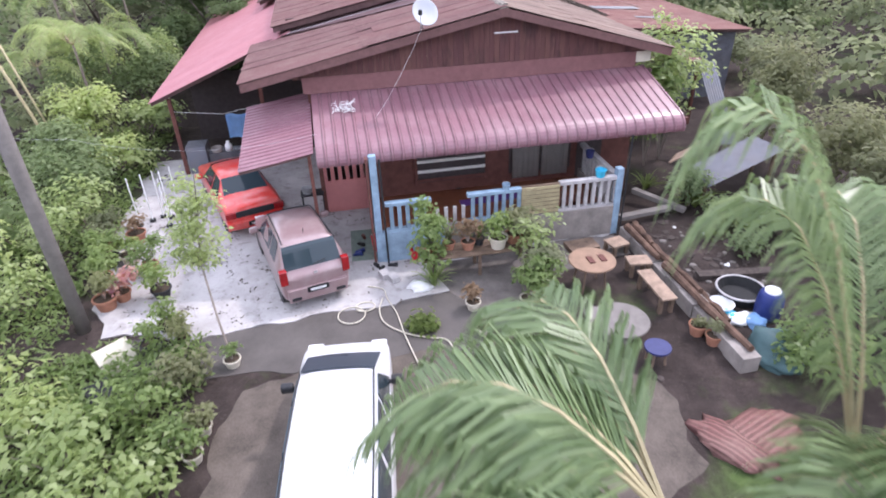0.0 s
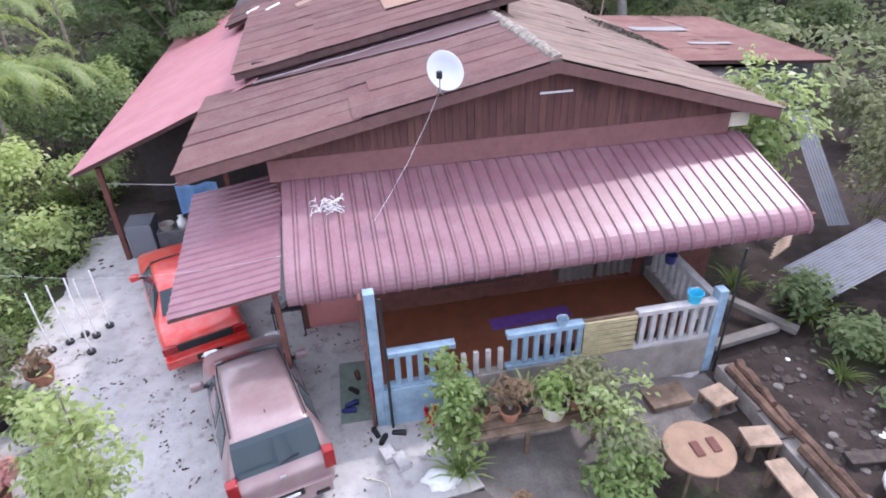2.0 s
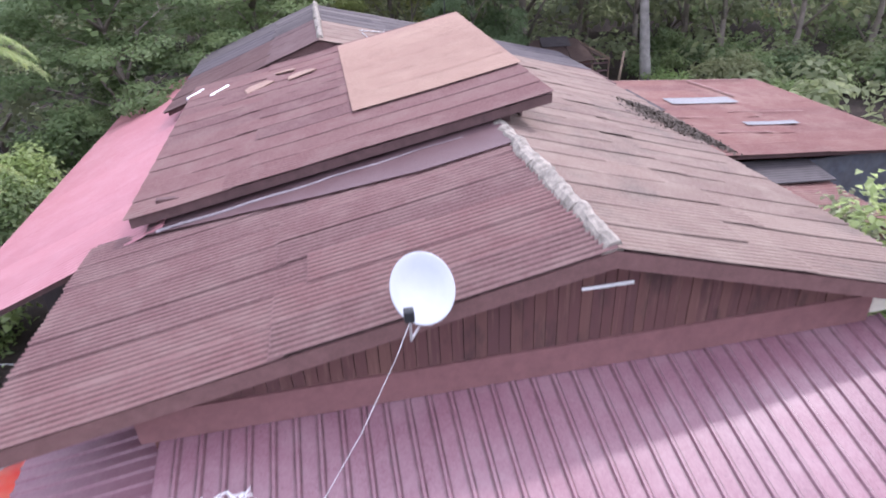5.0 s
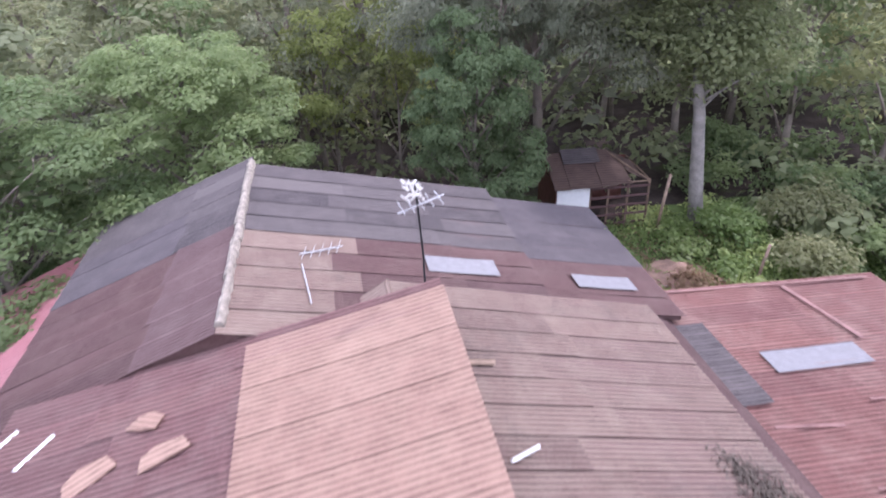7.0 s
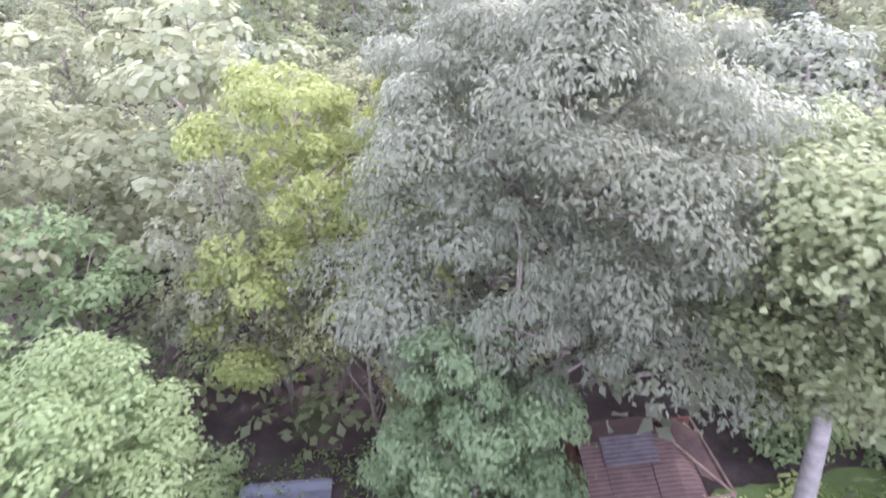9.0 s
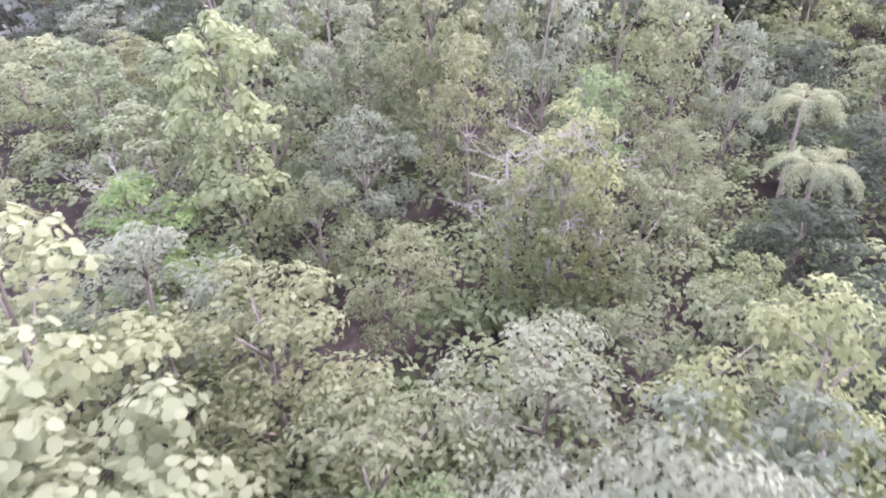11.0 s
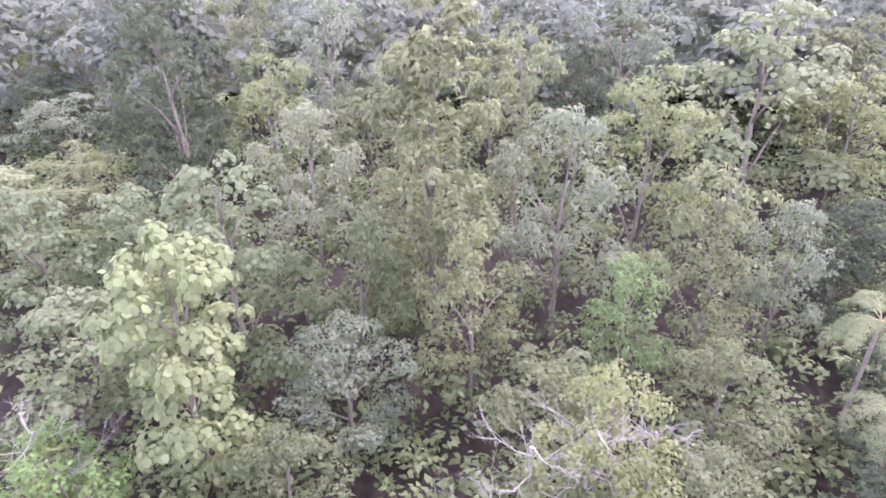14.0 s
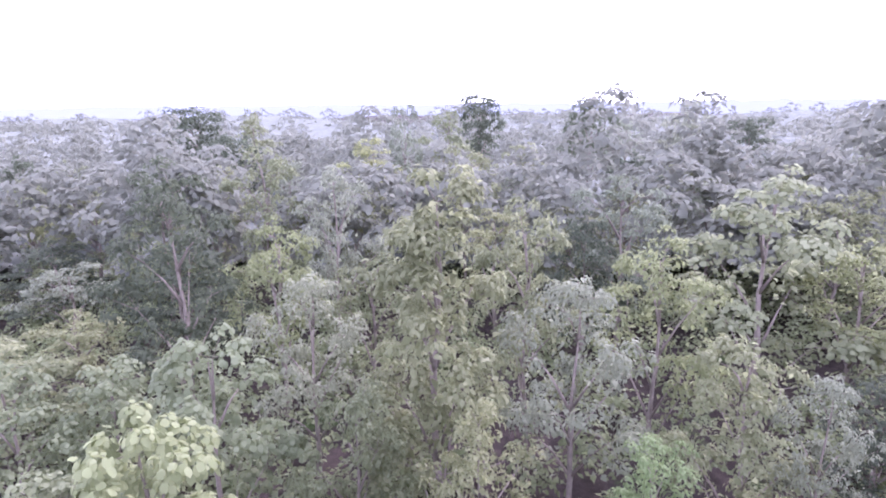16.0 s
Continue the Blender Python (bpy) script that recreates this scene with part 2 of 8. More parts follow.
M_RUBBER = plain("black_rubber", (0.02, 0.02, 0.021), 0.8)
M_TRIM = plain("black_trim", (0.025, 0.025, 0.028), 0.5)
M_PLATE = plain("plate_black", (0.015, 0.015, 0.016), 0.4)
M_PLATEBAR = plain("plate_bar", (0.7, 0.7, 0.7), 0.5)
M_LAMPRED = plain("red_lamp", (0.28, 0.012, 0.014), 0.15, spec=0.6)
M_LAMPWHITE = plain("clear_lamp", (0.7, 0.7, 0.72), 0.1, spec=0.6)


def carpaint(name, col, rough=0.3):
    m, n, l, b = mat(name, rough, 0.15, 0.5)
    dust = noise_tex(n, l, 3.0, 5.0)
    l.new(mix(n, l, ramp(n, l, dust, [(0.4, (0, 0, 0)), (0.8, (0.35, 0.35, 0.35))]), col, (0.45, 0.4, 0.38)), b.inputs["Base Color"])
    b.inputs["Coat Weight"].default_value = 0.5
    b.inputs["Coat Roughness"].default_value = 0.12
    return m


M_ROSE = carpaint("dusty_rose_paint", (0.27, 0.178, 0.182))
M_RED = carpaint("red_paint", (0.6, 0.035, 0.025))
M_CARWHITE = carpaint("white_paint", (0.8, 0.8, 0.82))
mg, ng, lg, bg = mat("car_glass", 0.08, 0.0, 0.35)
bg.inputs["Base Color"].default_value = (0.03, 0.045, 0.055, 1)
M_GLASS = mg
M_TINT = plain("tinted_glass", (0.035, 0.045, 0.06), 0.3, spec=0.15, vary=0.15, bumpy=0)

L_FOREST = leaf("forest_leaf", (0.17, 0.185, 0.1), (0.245, 0.26, 0.15), (0.345, 0.355, 0.23))
L_PALE = leaf("pale_leaf", (0.225, 0.245, 0.145), (0.305, 0.325, 0.2), (0.4, 0.415, 0.28))
L_DARK = leaf("dark_leaf", (0.068, 0.083, 0.055), (0.1, 0.118, 0.08), (0.145, 0.163, 0.113))
L_YELLOW = leaf("yellow_green_leaf", (0.205, 0.225, 0.11), (0.28, 0.3, 0.155), (0.37, 0.385, 0.225))
L_BRIGHT = leaf("bright_leaf", (0.17, 0.245, 0.085), (0.25, 0.335, 0.12), (0.36, 0.44, 0.19), 0.62, 0.42, 0.4)
L_FRESH = leaf("fresh_leaf", (0.16, 0.22, 0.1), (0.235, 0.3, 0.145), (0.33, 0.39, 0.215))
L_LIME = leaf("lime_leaf", (0.3, 0.37, 0.14), (0.43, 0.51, 0.21), (0.56, 0.62, 0.33), 0.62, 0.38, 0.5)
L_GREEN = leaf("mid_green_leaf", (0.12, 0.17, 0.085), (0.175, 0.235, 0.12), (0.245, 0.305, 0.17))
L_SOFT = leaf("soft_green_leaf", (0.18, 0.21, 0.115), (0.25, 0.285, 0.16), (0.335, 0.365, 0.225))
L_PALM = leaf("palm_leaf", (0.12, 0.18, 0.075), (0.19, 0.26, 0.12), (0.3, 0.37, 0.19), 0.4, 0.36, 0.5)
L_HANG = leaf("hanging_leaf", (0.2, 0.215, 0.155), (0.265, 0.28, 0.205), (0.345, 0.355, 0.27), 0.7)
L_GOLD = leaf("golden_green_leaf", (0.24, 0.28, 0.09), (0.34, 0.37, 0.13), (0.46, 0.47, 0.22))
L_LIME_PALE = leaf("broad_pale_leaf", (0.235, 0.265, 0.145), (0.315, 0.345, 0.195), (0.41, 0.435, 0.27))
L_GREY = leaf("grey_green_leaf", (0.19, 0.205, 0.145), (0.255, 0.275, 0.2), (0.345, 0.36, 0.275))


# haze of the distance is put into this pale, greyish leaf colour
L_FAR_HAZE = leaf("haze_toned_leaf", (0.205, 0.212, 0.18), (0.23, 0.237, 0.2), (0.255, 0.262, 0.215), 0.56, 1.0, 0.0)
# darker tone for the shade between the far crowns
M_CANOPY = plain("canopy_shade_tone", (0.16, 0.17, 0.15), 1.0, spec=0.0, vary=0.3, scale=0.2, grain=2.0, bumpy=0)
L_FLOWER = leaf("pink_flower", (0.5, 0.2, 0.35), (0.6, 0.35, 0.3), (0.7, 0.5, 0.4))
L_GRASS = leaf("grass_blade", (0.13, 0.18, 0.05), (0.19, 0.25, 0.08), (0.27, 0.32, 0.12))
L_RUSTY = leaf("dry_leaf", (0.24, 0.165, 0.11), (0.32, 0.225, 0.15), (0.4, 0.29, 0.2))


# ---- mesh helpers ----
def link(name, bm, material, parent=None, smooth=False):
    me = bpy.data.meshes.new(name)
    bm.to_mesh(me)
    bm.free()
    me.materials.append(material)
    if smooth:
        me.shade_smooth()
    ob = new(name, me)
    if parent is not None:
        ob.parent = parent
    return ob


def part(name, bm, material, parent, label="", smooth=False):
    ob = link(name, bm, material, parent, smooth)
    if label:
        ob["label"] = label
    return ob


def arrays(name, verts, faces, material, parent=None, smooth=False):
    """A mesh from numpy arrays; faces all of one length."""
    me = bpy.data.meshes.new(name)
    k = faces.shape[1]
    me.vertices.add(len(verts))
    me.vertices.foreach_set("co", np.asarray(verts, np.float32).ravel())
    me.loops.add(faces.size)
    me.loops.foreach_set("vertex_index", faces.astype(np.int32).ravel())
    me.polygons.add(len(faces))
    me.polygons.foreach_set("loop_start", np.arange(0, faces.size, k, dtype=np.int32))
    me.update(calc_edges=True)
    me.validate()
    me.materials.append(material)
    if smooth:
        me.shade_smooth()
    ob = new(name, me)
    if parent is not None:
        ob.parent = parent
    return ob


def thing(name, m, label, category, group="", kind=""):
    e = new(name)
    e.matrix_world = m
    e.empty_display_size = 0.2
    return tagged(e, label, category, group, kind)


def box(bm, x0, x1, y0, y1, z0, z1, bevel=0.0, m=None):
    vs = [bm.verts.new((x, y, z)) for x in (x0, x1) for y in (y0, y1) for z in (z0, z1)]
    q = [(0, 1, 3, 2), (4, 6, 7, 5), (0, 4, 5, 1), (2, 3, 7, 6), (0, 2, 6, 4), (1, 5, 7, 3)]
    fs = [bm.faces.new([vs[i] for i in f]) for f in q]
    if bevel:
        es = list({e for f in fs for e in f.edges})
        r = bmesh.ops.bevel(bm, geom=es, offset=bevel, segments=2, affect="EDGES", profile=0.5)
        vs = list({v for v in r["verts"]} | {v for f in r["faces"] for v in f.verts})
    if m is not None:
        bmesh.ops.transform(bm, matrix=m, verts=[v for v in vs if v.is_valid])
    return bm


def boxes(*rows, bevel=0.0):
    bm = bmesh.new()
    for r in rows:
        box(bm, *r, bevel=bevel)
    return bm


def lathe(profile, seg=20, m=None):
    """Turns (radius, height) pairs round the z axis."""
    bm = bmesh.new()
    rings = []
    for r, z in profile:
        if r < 1e-5:
            rings.append([bm.verts.new((0, 0, z))])
        else:
            rings.append([bm.verts.new((r * math.cos(2 * math.pi * i / seg), r * math.sin(2 * math.pi * i / seg), z)) for i in range(seg)])
    for a, b in zip(rings, rings[1:]):
        for i in range(seg):
            j = (i + 1) % seg
            if len(a) == 1 and len(b) > 1:
                bm.faces.new((a[0], b[j], b[i]))
            elif len(b) == 1 and len(a) > 1:
                bm.faces.new((a[i], a[j], b[0]))
            elif len(a) > 1:
                bm.faces.new((a[i], a[j], b[j], b[i]))
    if m is not None:
        bmesh.ops.transform(bm, matrix=m, verts=bm.verts)
    return bm


def tube(bm, pts, r0, r1=None, seg=8):
    """A round, tapered rod along the points."""
    r1 = r0 if r1 is None else r1
    pts = [Vector(p) for p in pts]
    rings = []
    for i, p in enumerate(pts):
        d = (pts[min(i + 1, len(pts) - 1)] - pts[max(i - 1, 0)]).normalized()
        a = d.cross(Vector((0, 0, 1)) if abs(d.z) < 0.9 else Vector((1, 0, 0))).normalized()
        b = d.cross(a)
        r = r0 + (r1 - r0) * i / max(1, len(pts) - 1)
        rings.append([bm.verts.new(p + (a * math.cos(2 * math.pi * k / seg) + b * math.sin(2 * math.pi * k / seg)) * r) for k in range(seg)])
    for a, b in zip(rings, rings[1:]):
        for k in range(seg):
            bm.faces.new((a[k], a[(k + 1) % seg], b[(k + 1) % seg], b[k]))
    bm.faces.new(rings[0][::-1])
    bm.faces.new(rings[-1])
    return bm


HOUSE = pose(-0.735, 4.843, 0, 0, 0, HEAD)


def at(u, v, z=0.0, turn=0.0, lean=0.0, roll=0.0):
    """A pose from places along and across the house."""
    return HOUSE @ pose(u, v, z, lean, roll, turn)


# ---- ground ----
def smooth_step(a, b, x):
    t = np.clip((x - a) / (b - a), 0, 1)
    return t * t * (3 - 2 * t)


def land(x, y):
    """Height of the land: level round the house, gently rolling further off."""
    x, y = np.asarray(x, float), np.asarray(y, float)
    far = smooth_step(45, 140, np.hypot(x, y - 15))
    return far * (3.0 * np.sin(x / 47 + 1.0) + 2.5 * np.sin(y / 61 + x / 90) + 7.0 * smooth_step(200, 900, y))


def ground_material():
    m, n, l, b = mat("yard_ground", 0.95, 0.0, 0.2)
    geo = n.new("ShaderNodeNewGeometry")
    p = geo.outputs["Position"]
    soil = ramp(n, l, noise_tex(n, l, 1.3, 8.0, 0.7, p), [(0.3, (0.022, 0.016, 0.014)), (0.5, (0.04, 0.03, 0.027)), (0.72, (0.075, 0.056, 0.05))])
    grass = ramp(n, l, noise_tex(n, l, 5.0, 6.0, 0.7, p), [(0.3, (0.03, 0.05, 0.015)), (0.7, (0.09, 0.13, 0.04))])
    where = noise_tex(n, l, 0.22, 5.0, 0.65, p)
    col = mix(n, l, ramp(n, l, where, [(0.56, (0, 0, 0)), (0.7, (1, 1, 1))]), soil, grass)
    specks = noise_tex(n, l, 26.0, 3.0, 0.7, p)
    col = mix(n, l, ramp(n, l, specks, [(0.6, (0, 0, 0)), (0.72, (0.45, 0.45, 0.45))]), col, (0.21, 0.17, 0.135))
    l.new(col, b.inputs["Base Color"])
    bump(n, l, b, noise_tex(n, l, 9.0, 8.0, 0.75, p), 0.6, 0.06)
    return m


def concrete_material():
    m, n, l, b = mat("pale_concrete", 0.88, 0.0, 0.25)
    geo = n.new("ShaderNodeNewGeometry")
    p = geo.outputs["Position"]
    base = ramp(n, l, noise_tex(n, l, 0.9, 8.0, 0.7, p), [(0.3, (0.29, 0.27, 0.265)), (0.55, (0.41, 0.39, 0.385)), (0.8, (0.5, 0.48, 0.475))])
    stain = noise_tex(n, l, 2.6, 7.0, 0.75, p)
    col = mix(n, l, ramp(n, l, stain, [(0.53, (0, 0, 0)), (0.68, (0.75, 0.75, 0.75))]), base, (0.17, 0.15, 0.142))
    spots = noise_tex(n, l, 11.0, 5.0, 0.75, p)
    col = mix(n, l, ramp(n, l, spots, [(0.62, (0, 0, 0)), (0.7, (0.7, 0.7, 0.7))]), col, (0.1, 0.085, 0.075))
    l.new(col, b.inputs["Base Color"])
    bump(n, l, b, noise_tex(n, l, 40.0, 4.0, 0.7, p), 0.25, 0.01)
    return m


M_GROUND, M_CONC = ground_material(), concrete_material()
M_SAND = plain("sandy_gravel", (0.11, 0.09, 0.075), 0.95, vary=0.55, scale=1.4, grain=30, bumpy=0.4)
M_WET = plain("damp_tarmac", (0.092, 0.081, 0.075), 0.75, vary=0.35, scale=1.2, grain=45)
ax = np.concatenate([-np.geomspace(2600, 45, 26), np.linspace(-40, 40, 60), np.geomspace(45, 2600, 26)])
gx, gy = np.meshgrid(ax, ax + 15)
gv = np.stack([gx.ravel(), gy.ravel(), land(gx, gy).ravel()], 1)
k = len(ax)
ii = (np.arange(k - 1)[:, None] * k + np.arange(k - 1)[None, :]).ravel()
ground = arrays("ground", gv, np.stack([ii, ii + 1, ii + k + 1, ii + k], 1), M_GROUND, smooth=True)
tagged(ground, "dark soil ground with grass, weeds and scattered stones", "ground", kind="structure")


def slab(name, outline, z0, z1, material, label, category="pavement"):
    """A flat slab of a drawn outline, in the house's directions."""
    bm = bmesh.new()
    edge = []
    for (u0, v0), (u1, v1) in zip(outline, outline[1:] + outline[:1]):
        steps = max(1, int(math.hypot(u1 - u0, v1 - v0) / 0.25))
        for i in range(steps):
            p = Vector((u0 + (u1 - u0) * i / steps, v0 + (v1 - v0) * i / steps, z0))
            w = Vector((noise.noise(p * 1.1), noise.noise(p * 1.1 + Vector((9, 0, 0))), 0)) * 0.28 + Vector((noise.noise(p * 4), noise.noise(p * 4 + Vector((5, 0, 0))), 0)) * 0.07
            edge.append(p + w)
    f = bm.faces.new([bm.verts.new(HOUSE @ p) for p in edge])
    r = bmesh.ops.extrude_face_region(bm, geom=[f])
    bmesh.ops.translate(bm, vec=(0, 0, z1 - z0), verts=[e for e in r["geom"] if isinstance(e, bmesh.types.BMVert)])
    bmesh.ops.recalc_face_normals(bm, faces=bm.faces)
    return tagged(link(name, bm, material), label, category, kind="structure")


slab("pavement", [(-7.2, 8.5), (-7.4, 3.0), (-6.9, -0.4), (-6.4, -1.6), (-4.4, -2.2), (-2.0, -1.98), (0.2, -1.85), (1.2, -1.7), (1.0, -0.9), (1.3, -0.3), (6.0, -0.1), (6.0, 3.0), (-1.0, 8.5)], -0.2, 0.03, M_CONC, "pale cracked concrete driveway in front of the house")
slab("road", [(-6.0, -1.9), (-4.4, -2.2), (-2.0, -1.98), (0.2, -1.85), (1.6, -1.7), (2.2, -3.2), (1.2, -3.9), (-0.4, -3.6), (-3.0, -3.5), (-5.4, -3.6)], -0.2, 0.012, M_WET, "damp dark strip of drive beside the concrete", "drive")
# darker, browner slab than the drive, mottled by noise
slab("apron", [(0.9, -0.2), (6.1, -0.1), (6.1, -1.0), (4.2, -1.5), (3.2, -2.3), (2.6, -2.9), (1.9, -2.6), (1.2, -1.8)], -0.2, 0.02, plain("dark_mottled_apron", (0.15, 0.132, 0.122), 0.85, vary=0.55, scale=1.6, grain=30, bumpy=0.3), "dark mottled concrete apron under the plant bench")
slab("path", [(-0.4, -3.6), (1.4, -3.9), (2.2, -3.4), (3.6, -4.6), (4.6, -5.6), (4.4, -7.4), (2.6, -8.4), (1.2, -10.5), (-4.2, -10.5), (-3.9, -7.5), (-3.6, -5.5), (-3.2, -4.0), (-2.0, -3.5)], -0.2, 0.008, M_SAND, "worn sandy beige gravel where the van is parked", "path")

slab("clearing", [(-4.5, 22.6), (0.5, 22.4), (7.5, 22.2), (10.2, 23.2), (10.6, 25.6), (7.0, 26.6), (4.0, 28.2), (0.8, 30.0), (-1.5, 29.0), (-3.0, 26.0), (-5.2, 25.4)], -0.2, 0.015, M_SAND, "bare trodden earth behind the house", "ground")

slab("grass_bank", [(10.7, 17.6), (21.0, 17.6), (22.0, 26.5), (15.5, 27.0), (12.5, 25.5), (11.0, 22.6)], -0.2, 0.02, plain("short_grass", (0.1, 0.14, 0.045), 0.95, vary=0.5, scale=1.1, grain=20, bumpy=0.5), "bright green grassy bank behind the annex", "grass")

# ---- house ----
house = thing("house", HOUSE, "single-storey wooden village house with patched maroon corrugated roofs", "house")


def slab_between(u0, z0, u1, z1, v0, v1, rise=0.0, thick=0.1):
    """A sloping deck: (u0, z0) and (u1, z1) are its edges, rise its climb from v0 to v1."""
    bm = bmesh.new()
    top = [bm.verts.new(p) for p in ((u0, v0, z0), (u1, v0, z1), (u1, v1, z1 + rise), (u0, v1, z0 + rise))]
    low = [bm.verts.new(v.co - Vector((0, 0, thick))) for v in top]
    bm.faces.new(top)
    bm.faces.new(low[::-1])
    for i in range(4):
        j = (i + 1) % 4
        bm.faces.new((top[i], low[i], low[j], top[j]))
    bmesh.ops.recalc_face_normals(bm, faces=bm.faces)
    return bm


SHEETS = {}


def sheet_mesh(length, width, pitch, amp, material, trapeze=False):
    """A corrugated sheet: x along the fall, y across, ribs along x."""
    key = (round(length, 2), round(width, 2), pitch, material.name, trapeze)
    if key in SHEETS:
        return SHEETS[key]
    if trapeze:
        ys, zs, y = [], [], 0.0
        while y < width - 1e-6:
            for d, h in ((0.0, 0), (0.62, 0), (0.74, 1), (0.9, 1)):
                if y + d * pitch <= width:
                    ys.append(y + d * pitch)
                    zs.append(h * amp)
            y += pitch
    else:
        cnt = int(width / pitch * 4) + 1
        ys = [i * pitch / 4 for i in range(cnt)]
        zs = [(0, amp, 0, -amp)[i % 4] for i in range(cnt)]
    xs = [0.0, length * 0.5, length]
    v = [(x, y, z - (0.012 if x == length * 0.5 else 0)) for x in xs for y, z in zip(ys, zs)]
    c = len(ys)
    f = [(r * c + i, r * c + i + 1, (r + 1) * c + i + 1, (r + 1) * c + i) for r in range(2) for i in range(c - 1)]
    me = bpy.data.meshes.new("sheet")
    me.from_pydata(v, [], f)
    me.materials.append(material)
    if not trapeze:
        me.shade_smooth()
    SHEETS[key] = me
    return me


def lay(parent, hi, lo, v0, v1, rise, cover, counts, pick, rng, pitch=0.105, amp=0.032, jitter=0.6, lift=0.03, step=-1.9):
    """Rows of sheets from the high edge to the low edge; pick(u, v) names the material."""
    (uh, zh), (ul, zl) = hi, lo
    run = math.hypot(ul - uh, zl - zh)
    rows = max(1, round((v1 - v0) / cover))
    w = (v1 - v0) / rows
    for i in range(rows):
        parts = counts[i % len(counts)]
        start = 0.0
        for j, share in enumerate(parts):
            length = run * share + (0.16 if j < len(parts) - 1 else 0.05)
            s = start / run
            v = v0 + i * w
            u = uh + (ul - uh) * s
            z = zh + (zl - zh) * s + rise * (v - v0) / (v1 - v0)
            mid = u + (ul - uh) * share * 0.5
            me = sheet_mesh(length, w + 0.07, pitch, amp, pick(mid, v + w / 2))
            ob = new("sheet", me)
            ob.parent = parent
            x = Vector((ul - uh, 0, zl - zh)).normalized()
            y = Vector((0, 1, rise / (v1 - v0))).normalized()
            zax = x.cross(y).normalized()
            if zax.z < 0:
                zax = -zax
            tilt = Matrix((x, y, zax)).transposed().to_4x4()
            zoff = lift + (0.02 if j < len(parts) - 1 else 0.0)
            ob.matrix_local = Matrix.Translation((u, v - 0.035, z + zoff)) @ tilt @ pose(0, 0, 0, step + rng.uniform(-0.7, 0.7) * jitter, rng.uniform(-0.25, 0.25) * jitter, rng.uniform(-0.35, 0.35) * jitter)
            start += run * share


rng = random.Random(5)


def roof(bm, label):
    return part("roof", bm, M_FASCIA, house, label)


maroon = lambda u, v: M_MAROON
front_left = roof(slab_between(3.75, 5.47, -3.1, 4.08, 2.62, 7.2, 0.0, 0.2), "lower maroon corrugated roof slope with overlapping sheets")
front_right = roof(slab_between(3.75, 5.47, 8.55, 4.13, 2.62, 9.0, 0.0, 0.2), "weathered tan corrugated roof slope")
mid_right = roof(slab_between(3.75, 5.47, 9.15, 3.96, 9.0, 15.8, 0.0, 0.14), "weathered tan corrugated roof slope")
upper = roof(slab_between(4.6, 5.97, -2.4, 4.6, 6.9, 14.6, 0.2, 0.16), "raised maroon roof slope with a light terracotta patch")
back_left = roof(slab_between(0.9, 5.74, -3.35, 4.22, 14.7, 22.3, 0.0, 0.12), "faded grey corrugated roof slope")
back_right = roof(slab_between(0.9, 5.74, 7.2, 4.2, 14.7, 21.9, 0.0, 0.12), "faded grey and maroon corrugated roof slope")
back_ext = roof(slab_between(7.2, 4.17, 10.15, 3.45, 15.9, 21.4, 0.0, 0.12), "dark grey roof extension")
pink = roof(slab_between(-1.9, 4.42, -6.5, 2.58, 6.9, 22.2, 0.0, 0.1), "pink-red corrugated lean-to roof")

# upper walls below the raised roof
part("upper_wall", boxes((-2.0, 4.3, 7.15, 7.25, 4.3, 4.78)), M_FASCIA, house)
# dark board added to fill the band under the raised roof
bm = bmesh.new()
vs = [bm.verts.new(p) for p in ((-2.2, 7.12, 4.2), (3.95, 7.12, 5.22), (3.95, 7.12, 5.74), (-2.2, 7.12, 4.5))]
bm.faces.new(vs)
r = bmesh.ops.extrude_face_region(bm, geom=list(bm.faces))
bmesh.ops.translate(bm, vec=(0, 0.06, 0), verts=[e for e in r["geom"] if isinstance(e, bmesh.types.BMVert)])
part("gable_board", bm, M_FASCIA, house, "dark board added to close the gap under the raised roof")
bm = bmesh.new()
vs = [bm.verts.new(p) for p in ((4.3, 7.7, 5.2), (4.3, 14.5, 5.2), (4.3, 14.5, 5.98), (4.3, 7.7, 5.8))]
bm.faces.new(vs)
r = bmesh.ops.extrude_face_region(bm, geom=list(bm.faces))
bmesh.ops.translate(bm, vec=(0.05, 0, 0), verts=[e for e in r["geom"] if isinstance(e, bmesh.types.BMVert)])
part("side_board", bm, M_FASCIA, house)
# pale flashing strip along the foot of the raised roof
bm = bmesh.new()
tube(bm, [(-2.0 + i * 0.36, 6.76 + 0.025 * math.sin(i * 1.7), 4.405 + i * 0.36 * 0.203) for i in range(15)], 0.026, 0.02, 6)
part("flashing", bm, plain("grey_flashing", (0.3, 0.26, 0.27), 0.8, vary=0.35), house, "pale grey cement flashing")


